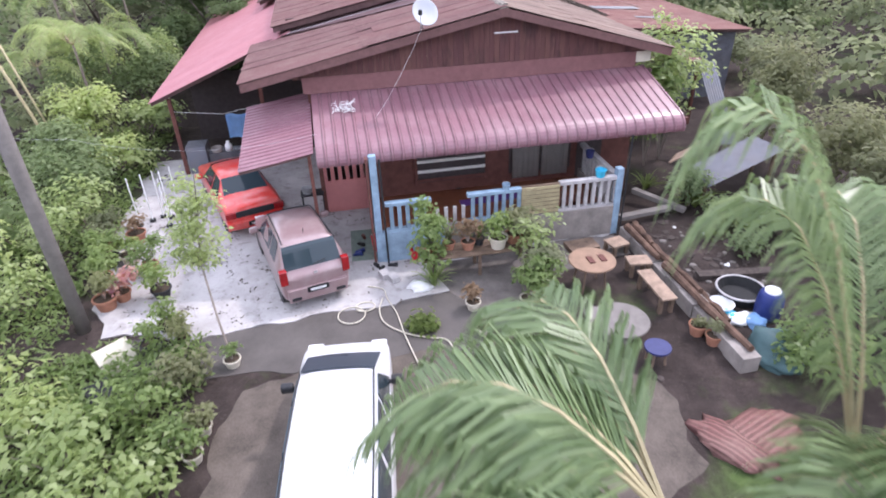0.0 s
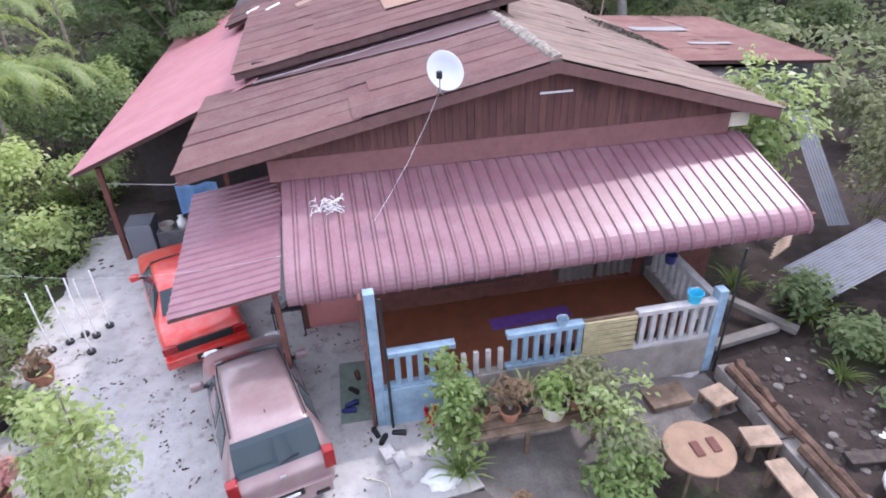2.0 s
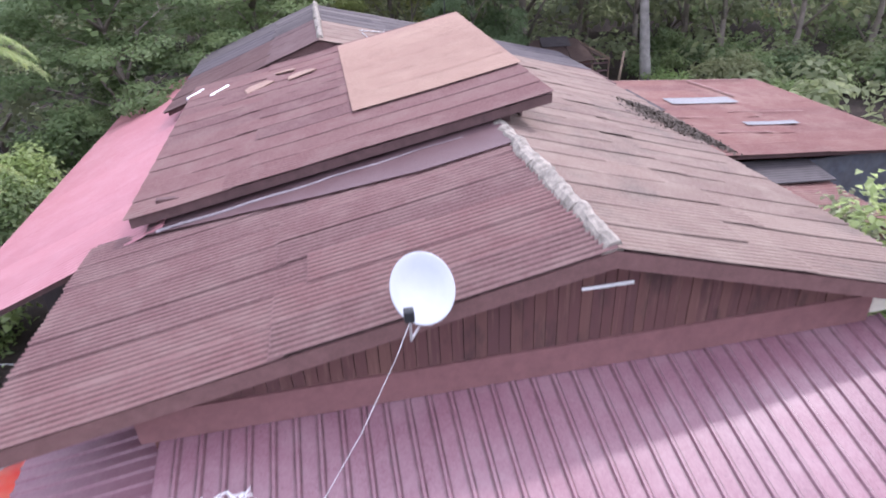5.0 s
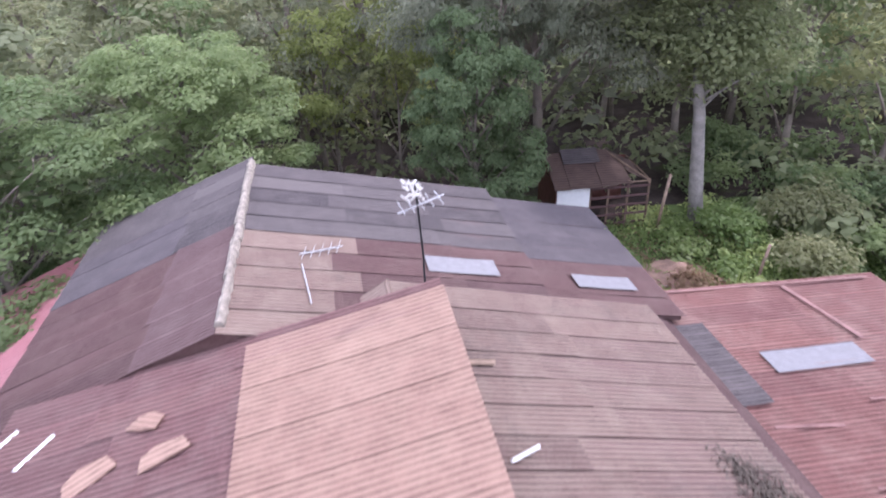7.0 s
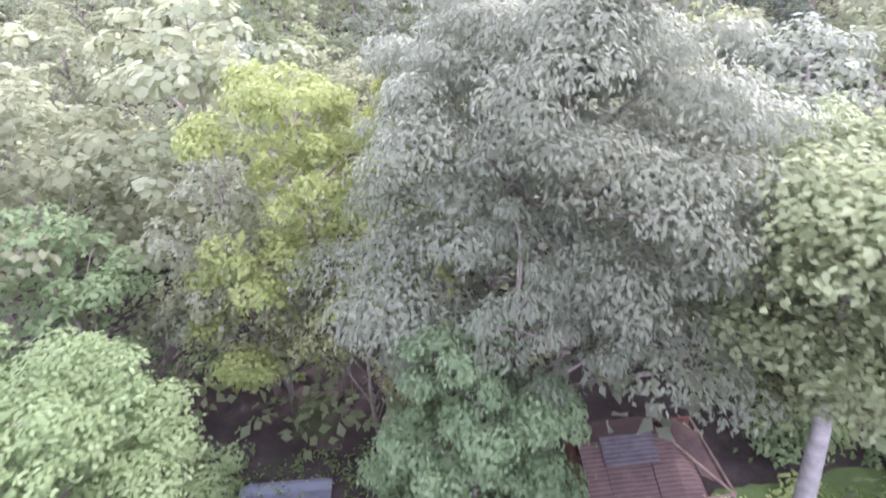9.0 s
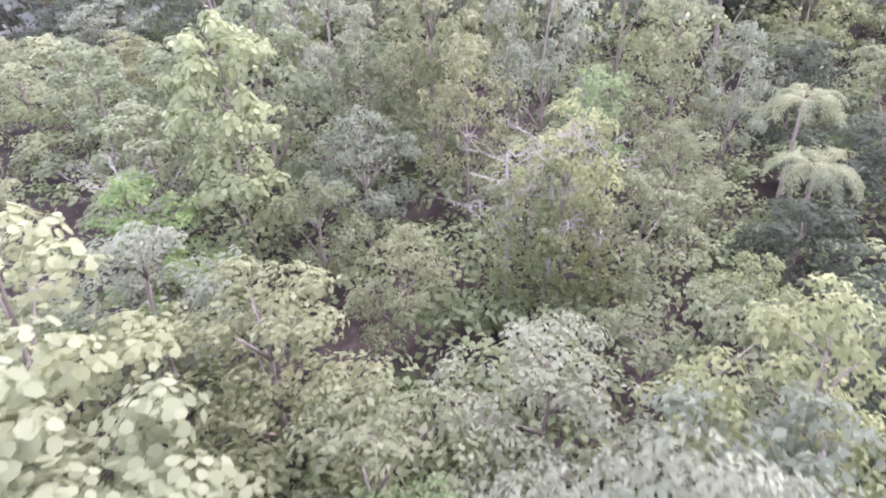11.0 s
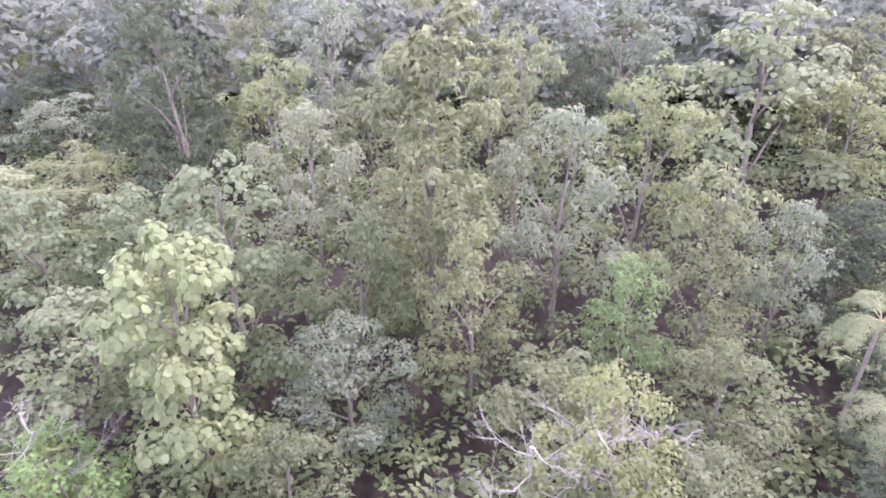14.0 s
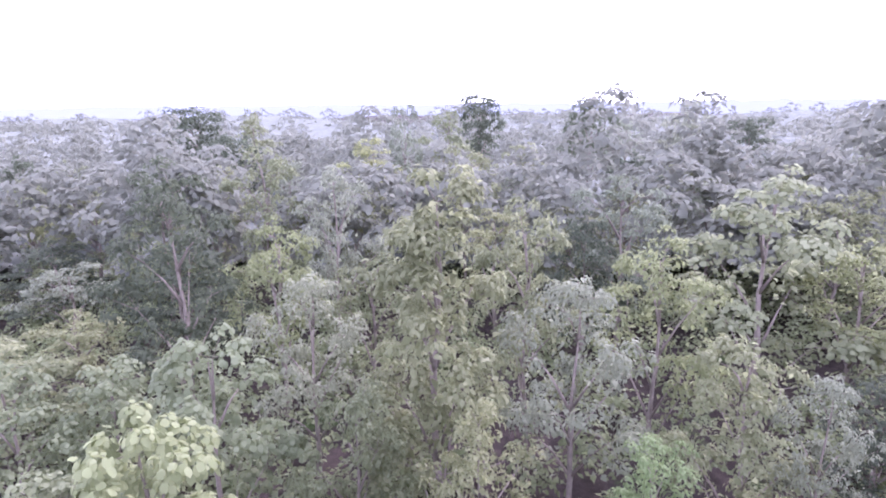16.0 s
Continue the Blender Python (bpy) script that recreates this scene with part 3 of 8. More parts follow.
def cap(name, a, b, width, material, label, bits, lump):
    """A ridge cap of cement lumps, each a short, slightly crooked trough."""
    a, b = Vector(a), Vector(b)
    top = part(name, tube(bmesh.new(), [a - Vector((0, 0, 0.02)), b - Vector((0, 0, 0.02))], width * 0.35, seg=6), material, house, label)
    r = random.Random(3)
    for i in range(bits):
        p, q = a.lerp(b, i / bits), a.lerp(b, (i + 1.04) / bits)
        j = Vector((r.uniform(-0.02, 0.02), 0, r.uniform(0, 0.03)))
        w = width * r.uniform(0.85, 1.15)
        bm = bmesh.new()
        prof = [(-w, -0.1), (-w * 0.85, -0.03), (-w * 0.5, 0.025), (0, 0.05), (w * 0.5, 0.025), (w * 0.85, -0.03), (w, -0.11)]
        rows = []
        for s in range(7):
            c = p.lerp(q, s / 6) + j
            row = []
            for x, z in prof:
                e = c + Vector((x, 0, z + 0.002 * s))
                row.append(bm.verts.new(e + Vector((noise.noise(e * 5.0) * lump, 0, noise.noise(e * 7.0 + Vector((4, 0, 0))) * lump * 0.7))))
            rows.append(row)
        for va, vb in zip(rows, rows[1:]):
            for k in range(6):
                bm.faces.new((va[k], va[k + 1], vb[k + 1], vb[k]))
        bm.faces.new(rows[0][::-1])
        bm.faces.new(rows[-1])
        part("cap_piece", bm, material, top, smooth=False)


cap("ridge_cap", (3.75, 2.6, 5.53), (3.72, 7.1, 5.53), 0.14, M_CAP, "cracked pale cement ridge cap", 9, 0.055)
cap("ridge_cap", (0.95, 14.75, 5.83), (0.9, 21.9, 5.83), 0.1, M_CAP, "stained cement ridge cap", 10, 0.03)

# smooth purple flashing sheets below the raised roof
M_PURPLE = roof_sheet("dull_purple_sheet", [(0.085, 0.044, 0.047), (0.097, 0.052, 0.054), (0.078, 0.042, 0.046)], (0.135, 0.09, 0.095), 0.5, None, 0.35, 0)
for i in range(4):
    bm = bmesh.new()
    ring = []
    for u, back in ((-2.2 + i * 1.46, False), (-2.15 + (i + 1) * 1.46, False), (-2.15 + (i + 1) * 1.46, True), (-2.2 + i * 1.46, True)):
        v = 7.11 if back else max(5.98, 6.8 - (u + 2.2) * 0.2)
        ring.append(bm.verts.new((u, v, 5.47 - (3.75 - u) * 0.2029 + 0.085 + 0.004 * i + (0.03 if back else 0))))
    bm.faces.new(ring)
    r = bmesh.ops.extrude_face_region(bm, geom=list(bm.faces))
    bmesh.ops.translate(bm, vec=(0, 0, -0.012), verts=[e for e in r["geom"] if isinstance(e, bmesh.types.BMVert)])
    bmesh.ops.recalc_face_normals(bm, faces=bm.faces)
    part("flashing_sheet", bm, M_PURPLE, house, "smooth dull purple flashing sheet")

# walls
part("wall", boxes((-0.15, 7.6, 2.45, 2.57, 0.0, 3.28)), M_WOOD, house, "dark red-brown wooden front wall")
part("wall", boxes((-1.5, 7.6, 3.2, 3.3, 1.7, 3.9)), M_WOOD, house, "dark red-brown wooden upper wall")
part("wall", boxes((-1.5, -1.38, 3.02, 21.5, 0.0, 4.25)), M_WOOD, house, "dark wooden side wall")
part("wall", boxes((7.48, 7.6, 3.02, 21.3, 0.0, 3.95)), M_WOOD, house, "dark wooden side wall")
part("wall", boxes((-1.38, 7.48, 21.2, 21.32, 0.0, 3.9)), M_WOOD, house, "dark wooden back wall")
# gable planks over the veranda roof
gable = part("gable_wall", boxes((-1.5, 7.6, 2.97, 3.02, 3.85, 4.05)), M_WOOD, house, "stained dark red plank gable")
u = -2.4
while u < 8.2:
    zt = (5.27 - (3.75 - u) * 0.203) if u < 3.75 else (5.27 - (u - 3.75) * 0.28)
    if zt > 4.12:
        bm = boxes((u, u + 0.135, 2.945 + rng.uniform(-0.006, 0.006), 2.97, 3.98, zt - 0.01))
        part("plank", bm, M_PLANK, gable)
    u += 0.142
part("rail_board", boxes((-1.6, 7.7, 2.92, 2.965, 3.6, 4.02)), M_BAND, gable, "plain maroon painted board")
part("board", boxes((3.55, 4.2, 2.925, 2.94, 4.78, 4.82)), M_WHITE, gable, "thin white strip nailed to the gable")
part("board", boxes((7.62, 8.15, 2.93, 2.99, 3.72, 4.02)), M_CREAM, gable, "pale cream board at the gable end")
# fascia boards on the gable edge
bm = bmesh.new()
for (ua, za), (ub, zb) in (((-3.12, 4.07), (3.75, 5.47)), ((3.75, 5.47), (8.57, 4.12))):
    vs = [bm.verts.new(p) for p in ((ua, 2.6, za - 0.21), (ub, 2.6, zb - 0.21), (ub, 2.6, zb + 0.0), (ua, 2.6, za + 0.0))]
    f = bm.faces.new(vs)
    r = bmesh.ops.extrude_face_region(bm, geom=[f])
    bmesh.ops.translate(bm, vec=(0, -0.025, 0), verts=[e for e in r["geom"] if isinstance(e, bmesh.types.BMVert)])
bmesh.ops.recalc_face_normals(bm, faces=bm.faces)
part("fascia", bm, plain("maroon_fascia", (0.16, 0.085, 0.08), 0.7), house, "maroon fascia board along the gable")

# veranda: floor, plinth, railing, pillars
veranda = thing("veranda", HOUSE, "railed veranda with brown tiled floor and pale blue balusters", "veranda")
part("floor", boxes((-0.15, 6.1, 0.1, 2.45, 0.0, 0.62)), M_FLOOR, veranda, "polished red-brown floor")
part("plinth", boxes((-0.1, 1.5, -0.08, 0.1, 0.0, 0.86), bevel=0.012), M_BLUE, veranda, "pale blue painted low wall")
part("plinth", boxes((1.52, 6.15, -0.08, 0.1, 0.0, 0.86), bevel=0.012), M_PLINTH, veranda, "stained grey low wall")


def railing(u0, u1, step, material, top=1.66):
    rail = part("rail", boxes((u0, u1, -0.075, 0.095, top - 0.1, top), bevel=0.012), material, veranda)
    part("lower_rail", boxes((u0, u1, -0.06, 0.08, 0.862, 0.93)), material, veranda)
    x = u0 + 0.1
    while x < u1 - 0.05:
        part("baluster", boxes((x, x + 0.1, -0.04, 0.05, 0.93, top - 0.1), bevel=0.02), material, veranda)
        x += step


railing(0.05, 1.2, 0.2, M_BLUE)
railing(2.1, 3.5, 0.2, M_BLUE)
railing(4.5, 6.15, 0.2, M_WHITEWASH, 1.7)
x = 1.3
while x < 2.05:
    part("baluster", boxes((x, x + 0.09, -0.04, 0.05, 0.86, 1.35), bevel=0.02), M_WHITEWASH, veranda)
    x += 0.22
# bamboo screen
screen = part("bamboo_screen", boxes((3.5, 4.5, -0.02, 0.03, 0.86, 1.68)), M_TIMBER, veranda, "woven bamboo slat screen")
for i in range(14):
    z = 0.9 + i * 0.056
    part("slat", tube(bmesh.new(), [(3.5, -0.05, z), (4.5, -0.05, z + 0.006 * (-1) ** i)], 0.021, seg=6), M_BAMBOO, screen)
part("pillar", boxes((-0.24, -0.06, -0.06, 0.12, 0.0, 2.9), bevel=0.015), M_BLUE, veranda, "pale blue square pillar")
part("pillar", boxes((-0.32, -0.27, -0.1, 0.1, 0.0, 2.85)), M_WOOD, veranda)
part("drain_pipe", tube(bmesh.new(), [(0.02, -0.14, 0.0), (0.0, -0.14, 2.85)], 0.024), M_TRIM, veranda, "black drain pipe")
part("pillar", boxes((6.02, 6.2, -0.09, 0.12, 0.0, 1.9), bevel=0.015), M_BLUE, veranda, "pale blue corner post")
part("drain_pipe", tube(bmesh.new(), [(6.26, -0.12, 0.0), (6.28, -0.12, 2.8)], 0.024), M_TRIM, veranda, "black drain pipe")
part("side_rail", boxes((6.02, 6.18, 0.12, 2.42, 1.56, 1.68), bevel=0.012), M_WHITEWASH, veranda)
part("side_plinth", boxes((6.02, 6.18, 0.1, 2.44, 0.0, 0.86)), M_PLINTH, veranda)
for i in range(10):
    part("baluster", boxes((6.06, 6.14, 0.25 + i * 0.21, 0.35 + i * 0.21, 0.86, 1.56)), M_WHITEWASH, veranda)
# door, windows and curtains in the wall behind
win = part("window", boxes((3.9, 5.75, 2.41, 2.45, 0.95, 2.2)), M_DARK, house, "window panel painted dark for the unlit room, with white curtains")
for a in (3.98, 4.86):
    bm = bmesh.new()
    pts = [(a + 0.8 * i / 24, 2.37 + 0.025 * math.sin(i * 1.3), z) for z in (0.8, 2.15) for i in range(25)]
    vs = [bm.verts.new(p) for p in pts]
    for i in range(24):
        bm.faces.new((vs[i], vs[i + 1], vs[i + 26], vs[i + 25]))
    bmesh.ops.solidify(bm, geom=bm.faces, thickness=0.01)
    part("curtain", bm, M_CLOTH, win, "white hanging curtain", True)
part("door", boxes((5.95, 6.7, 2.41, 2.45, 0.62, 2.5)), M_DARK, house, "doorway panel painted dark for the unlit room")
win2 = part("window", boxes((1.2, 3.2, 2.41, 2.45, 0.95, 2.0)), M_DARK, house, "louvred window with the unlit room painted dark")
for z in (0.98, 1.25, 1.55, 1.85):
    part("rail", boxes((1.2, 3.2, 2.37, 2.41, z, z + 0.08)), M_CLOTH if z in (1.25, 1.55) else M_WOOD, win2)
part("frame", boxes((1.15, 1.22, 2.35, 2.41, 0.9, 2.05)), M_WOOD, win2)
part("frame", boxes((3.18, 3.25, 2.35, 2.41, 0.9, 2.05)), M_WOOD, win2)

# veranda roof of ribbed metal with a rolled front edge
ver_roof = thing("veranda_roof", HOUSE, "purple-red ribbed metal veranda roof with a rolled front edge", "roof")
part("frame", slab_between(-1.38, 3.52, 8.2, 3.52, 2.85, 2.95, 0, 0.1), M_FASCIA, ver_roof)
for uu in (-1.2, 1.0, 3.4, 5.8, 8.0):
    part("rafter", slab_between(uu, 2.84, uu + 0.07, 2.84, 0.55, 2.9, 0.66, 0.1), M_WOOD, ver_roof)
part("purlin", boxes((-1.35, 8.2, 0.62, 0.7, 2.72, 2.82)), M_WOOD, ver_roof)
part("purlin", boxes((-1.35, 8.2, 1.8, 1.88, 3.04, 3.14)), M_WOOD, ver_roof)
prof = [(3.0, 3.6), (1.9, 3.3), (0.85, 3.013), (0.72, 2.972), (0.61, 2.925), (0.52, 2.865), (0.45, 2.79), (0.41, 2.705), (0.4, 2.62), (0.43, 2.54)]
rib = 0.262
pan = [(0.0, 0.0), (0.19, 0.0), (0.207, 0.028), (0.238, 0.028), (0.262, 0.0)]
cnt = int(9.62 / rib)
for g in range(0, cnt, 3):
    bm = bmesh.new()
    cols = []
    for i in range(g, min(g + 3, cnt)):
        for d, h in pan[: 4 if i < min(g + 3, cnt) - 1 else 5]:
            col = []
            for k2, (v, z) in enumerate(prof):
                dv, dz = (0.27, 1.0) if k2 < 4 else (-0.6, 0.6) if k2 < 7 else (-1, 0)
                col.append(bm.verts.new((-1.42 + i * rib + d, v + (-abs(dv) * h if k2 >= 4 else -dv * h * 0.3), z + dz * h)))
            cols.append(col)
    for a, b in zip(cols, cols[1:]):
        for k2 in range(len(prof) - 1):
            bm.faces.new((a[k2], a[k2 + 1], b[k2 + 1], b[k2]))
    part("panel", bm, M_RIBBED, ver_roof)

# low side roof of the car porch
porch = thing("porch_roof", HOUSE, "small purple-red ribbed metal porch roof beside the veranda", "roof")
part("frame", slab_between(-1.5, 2.98, -3.2, 2.68, 0.3, 3.7, 0.4, 0.06), M_FASCIA, porch)
for i in range(5):
    me = sheet_mesh(1.78, 0.72, 0.18, 0.026, M_VERROOF, True)
    ob = new("panel", me)
    ob.parent = porch
    ob.matrix_local = Matrix.Translation((-1.46, 0.26 + i * 0.7, 3.0 + i * 0.082)) @ pose(0, 0, 0, 6.7, 0, 0) @ Matrix(((-0.985, 0, 0.17, 0), (0, 1, 0, 0), (-0.17, 0, -0.985, 0), (0, 0, 0, 1))) @ Matrix.Diagonal((1, 1, -1, 1))
part("post", boxes((-1.62, -1.54, 0.4, 0.48, 0.0, 2.9)), M_WOOD, porch)

# pink inner porch wall with its baluster band
inner = thing("porch_wall", HOUSE, "low pink painted porch wall with a baluster band above", "wall")
part("base", boxes((-1.45, -0.18, 3.05, 3.15, 0.0, 1.02)), M_PINKWALL, inner)
for i in range(6):
    part("baluster", boxes((-1.4 + i * 0.21, -1.29 + i * 0.21, 3.06, 3.14, 1.02, 1.55)), M_PINKWALL, inner)
part("rail", boxes((-1.45, -0.18, 3.04, 3.16, 1.55, 1.66)), M_PINKWALL, inner)

# carport under the pink roof
part("post", boxes((-6.05, -5.93, 7.05, 7.17, 0.0, 2.62)), M_WOOD, house)
part("post", boxes((-6.05, -5.93, 13.0, 13.12, 0.0, 2.62)), M_WOOD, house)
part("post", boxes((-3.2, -3.08, 7.1, 7.22, 0.0, 3.7)), M_WOOD, house)
part("wall", boxes((-6.0, -1.5, 10.5, 10.6, 0.0, 2.55)), M_DARK, house, "back wall of the lean-to, painted dark for its shade")

bm = bmesh.new()
vs = [bm.verts.new(p) for p in ((-2.3, 14.66, 4.4), (4.4, 14.66, 4.75), (4.4, 14.66, 4.9), (0.9, 14.66, 5.72), (-2.3, 14.66, 4.58))]
bm.faces.new(vs)
r = bmesh.ops.extrude_face_region(bm, geom=list(bm.faces))
bmesh.ops.translate(bm, vec=(0, 0.03, 0), verts=[e for e in r["geom"] if isinstance(e, bmesh.types.BMVert)])
part("gable_board", bm, M_MAROON, house)

# sheets of the roofs
two, two_b, three = (0.52, 0.48), (0.46, 0.54), (0.36, 0.34, 0.3)
lay(front_left, (3.75, 5.47), (-3.12, 4.08), 2.6, 7.1, 0.0, 0.64, [two, two, two_b], maroon, rng)
lay(front_right, (3.75, 5.47), (8.6, 4.12), 2.6, 9.0, 0.0, 0.64, [(0.5, 0.5), (0.4, 0.6), (0.55, 0.45)], lambda u, v: M_TAN, rng)
lay(mid_right, (3.75, 5.47), (9.2, 3.95), 9.0, 15.8, 0.0, 0.64, [(0.5, 0.5), (0.4, 0.6), (0.55, 0.45)], lambda u, v: M_TAN, rng)
lay(upper, (4.6, 5.97), (-2.42, 4.6), 6.88, 14.6, 0.2, 0.64, [(0.46, 0.3, 0.24), (0.46, 0.24, 0.3)], maroon, rng)
lay(back_left, (0.9, 5.74), (-3.4, 4.2), 14.6, 22.4, 0.0, 0.64, [(0.31, 0.69), (0.29, 0.71)], lambda u, v: (M_GREY if v > 18.6 else M_FADED) if u > -0.4 else (M_OLDRED if v < 18.6 else M_DARKSHEET if v < 20.6 else M_GREY), rng)
lay(back_right, (0.9, 5.74), (7.2, 4.2), 14.6, 21.9, 0.0, 0.72, [three, (0.3, 0.36, 0.34)], lambda u, v: M_GREY if v > 17.9 else (M_TAN if u < 3.0 else M_OLDRED), rng)
lay(back_ext, (7.2, 4.18), (10.2, 3.44), 15.9, 21.4, 0.0, 0.72, [(1.0,)], lambda u, v: M_DARKSHEET if v > 18.2 else M_OLDRED, rng)
lay(upper, (4.62, 6.02), (1.42, 5.394), 8.7, 14.3, 0.1455, 0.95, [(1.0,)], lambda u, v: M_NEWRED, rng, 0.105, 0.018, 0.12, 0.095, -0.35)
lay(pink, (-1.9, 4.42), (-6.5, 2.58), 6.85, 22.2, 0.0, 0.76, [(1.0,)], lambda u, v: M_PINKROOF, rng, 0.13, 0.028, 0.2, 0.03, -0.35)


def loose_sheet(name, hi, lo, v0, v1, lift, material, label):
    """One pale roof-light sheet let into a roof slope."""
    (uh, zh), (ul, zl) = hi, lo
    ob = new(name, sheet_mesh(math.hypot(ul - uh, zl - zh), v1 - v0, 0.076, 0.013, material))
    x = Vector((ul - uh, 0, zl - zh)).normalized()
    z = x.cross(Vector((0, 1, 0)))
    z = z if z.z > 0 else -z
    ob.matrix_world = HOUSE @ Matrix.Translation((uh, v0, zh + lift)) @ Matrix((x, Vector((0, 1, 0)), z)).transposed().to_4x4()
    return tagged(ob, label, "roof light")


loose_sheet("roof_light", (4.75, 4.8), (6.3, 4.42), 16.9, 17.55, 0.1, M_CLEAR, "translucent white corrugated roof light sheet")
loose_sheet("roof_light", (8.05, 3.97), (9.5, 3.61), 16.7, 17.25, 0.1, M_CLEAR, "translucent white corrugated roof light sheet")

part("flashing_sheet", slab_between(3.25, 5.2, 3.82, 5.535, 14.63, 15.86, 0.0, 0.02), M_TAN, house, "weathered tan flashing sheet")
# valley between the house and the annex
part("valley_sheet", slab_between(9.05, 3.92, 10.0, 3.27, 9.78, 15.95, 0.0, 0.03), M_OLDRED, house, "dark sheet lining the roof valley")

# rusty annex
annex = thing("annex", HOUSE, "low annex with a rusty red corrugated roof", "annex")
ann_roof = part("roof", slab_between(9.9, 3.2, 16.2, 2.75, 9.75, 17.2, 0.0, 0.1), M_FASCIA, annex)
lay(ann_roof, (9.9, 3.2), (16.25, 2.74), 9.7, 17.2, 0.0, 0.75, [(0.5, 0.5), (0.42, 0.58)], lambda u, v: M_RUST, rng, step=-0.7, jitter=0.3)
part("wall", boxes((9.3, 10.5, 10.0, 10.1, 0.0, 3.02)), M_ZINC, annex, "bluish zinc sheet wall")
part("wall", boxes((10.5, 15.8, 10.0, 10.1, 0.0, 2.68)), M_ZINC, annex, "bluish zinc sheet wall")
part("wall", boxes((15.7, 15.8, 10.1, 17.0, 0.0, 2.7)), M_WOOD, annex)
part("wall", boxes((10.2, 15.8, 16.9, 17.0, 0.0, 2.7)), M_WOOD, annex)
low = part("lower_roof", slab_between(9.6, 2.62, 12.6, 2.4, 7.0, 9.6, 0.1, 0.08), M_FASCIA, annex)
lay(low, (9.6, 2.62), (12.6, 2.4), 7.0, 9.6, 0.1, 0.75, [(0.5, 0.5)], lambda u, v: M_RUST, rng)
part("lower_roof", slab_between(9.2, 2.82, 12.7, 2.62, 8.9, 9.98, 0.16, 0.03), M_GREY, annex, "dull grey sheet apron")
part("post", boxes((12.4, 12.5, 7.1, 7.2, 0.0, 2.35)), M_WOOD, annex)
part("post", boxes((9.9, 10.0, 7.1, 7.2, 0.0, 2.5)), M_WOOD, annex)
loose_sheet("roof_light", (11.25, 3.105), (13.5, 2.944), 14.05, 14.68, 0.09, M_CLEAR, "milky white corrugated roof light sheet")
loose_sheet("roof_light", (12.25, 3.033), (13.9, 2.915), 11.8, 12.12, 0.09, M_CLEAR, "narrow milky white corrugated roof light strip")
M_SCUFF = plain("scuffed_pink_strip", (0.23, 0.13, 0.12), 0.8, vary=0.4, scale=4)
for u0, v0, u1, v1, w in ((13.45, 16.9, 13.85, 14.8, 0.06), (10.3, 17.05, 15.9, 16.95, 0.04), (10.2, 12.75, 11.5, 12.6, 0.03), (12.5, 13.1, 14.9, 12.95, 0.025), (11.0, 11.3, 12.6, 11.15, 0.025)):
    d = Vector((v0 - v1, u1 - u0, 0)).normalized() * w
    bm = bmesh.new()
    ring = [bm.verts.new((u + k * d.x, v + k * d.y, 3.2 - (u - 9.9) * 0.0719 + 0.095)) for u, v, k in ((u0, v0, -1), (u0 * 0.5 + u1 * 0.5, v0 * 0.5 + v1 * 0.5, -0.55), (u1, v1, -1), (u1, v1, 1), (u0 * 0.5 + u1 * 0.5, v0 * 0.5 + v1 * 0.5, 0.75), (u0, v0, 1))]
    bm.faces.new(ring)
    r = bmesh.ops.extrude_face_region(bm, geom=list(bm.faces))
    bmesh.ops.translate(bm, vec=(0, 0, 0.005), verts=[e for e in r["geom"] if isinstance(e, bmesh.types.BMVert)])
    bmesh.ops.recalc_face_normals(bm, faces=bm.faces)
    part("seam_strip", bm, M_SCUFF, ann_roof, "pale scuffed sealing strip")
loose_sheet("dark_patch", (9.85, 3.2), (10.6, 3.15), 13.3, 15.8, 0.12, M_GREY, "dark grey sheet laid over the roof junction")

# ---- plants ----
def leaves(rs, pos, nrm, length, width, droop=0.25, hang=0.0):
    """Folded leaf blades at the points, with their upper sides along nrm; hang turns their tips down. Returns verts and quads."""
    n = len(pos)
    nrm = nrm / (np.linalg.norm(nrm, axis=1, keepdims=True) + 1e-9)
    t = rs.normal(size=(n, 3))
    t[:, 2] -= hang * 2.0
    t -= nrm * (t * nrm).sum(1, keepdims=True)
    t /= np.linalg.norm(t, axis=1, keepdims=True) + 1e-9
    s = np.cross(nrm, t)
    L = length * rs.uniform(0.7, 1.3, (n, 1))
    W = width * rs.uniform(0.7, 1.3, (n, 1))
    a = pos
    b = pos + t * L * 0.45 + s * W * 0.5 + nrm * L * 0.06
    c = pos + t * L - nrm * L * droop
    d = pos + t * L * 0.45 - s * W * 0.5 + nrm * L * 0.06
    v = np.stack([a, b, c, d], 1).reshape(-1, 3)
    f = np.arange(4 * n).reshape(n, 4)
    return v, f


def round_leaves(rs, pos, nrm, size):
    """Broad rounded leaves, a little cupped, six-sided."""
    n = len(pos)
    nrm = nrm / (np.linalg.norm(nrm, axis=1, keepdims=True) + 1e-9)
    t = rs.normal(size=(n, 3))
    t[:, 2] -= 0.8
    t -= nrm * (t * nrm).sum(1, keepdims=True)
    t /= np.linalg.norm(t, axis=1, keepdims=True) + 1e-9
    s = np.cross(nrm, t)
    L = size * rs.uniform(0.65, 1.25, (n, 1))
    ring = []
    for along, across, up in ((0.0, 0.0, 0.03), (0.18, 0.44, -0.05), (0.66, 0.42, -0.1), (1.0, 0.0, -0.2), (0.66, -0.42, -0.1), (0.18, -0.44, -0.05)):
        ring.append(pos + t * L * along + s * L * across + nrm * L * up)
    v = np.stack(ring, 1).reshape(-1, 3)
    k = np.arange(n) * 6
    f = np.concatenate([np.stack([k, k + 1, k + 2, k + 3], 1), np.stack([k, k + 3, k + 4, k + 5], 1)])
    return v, f


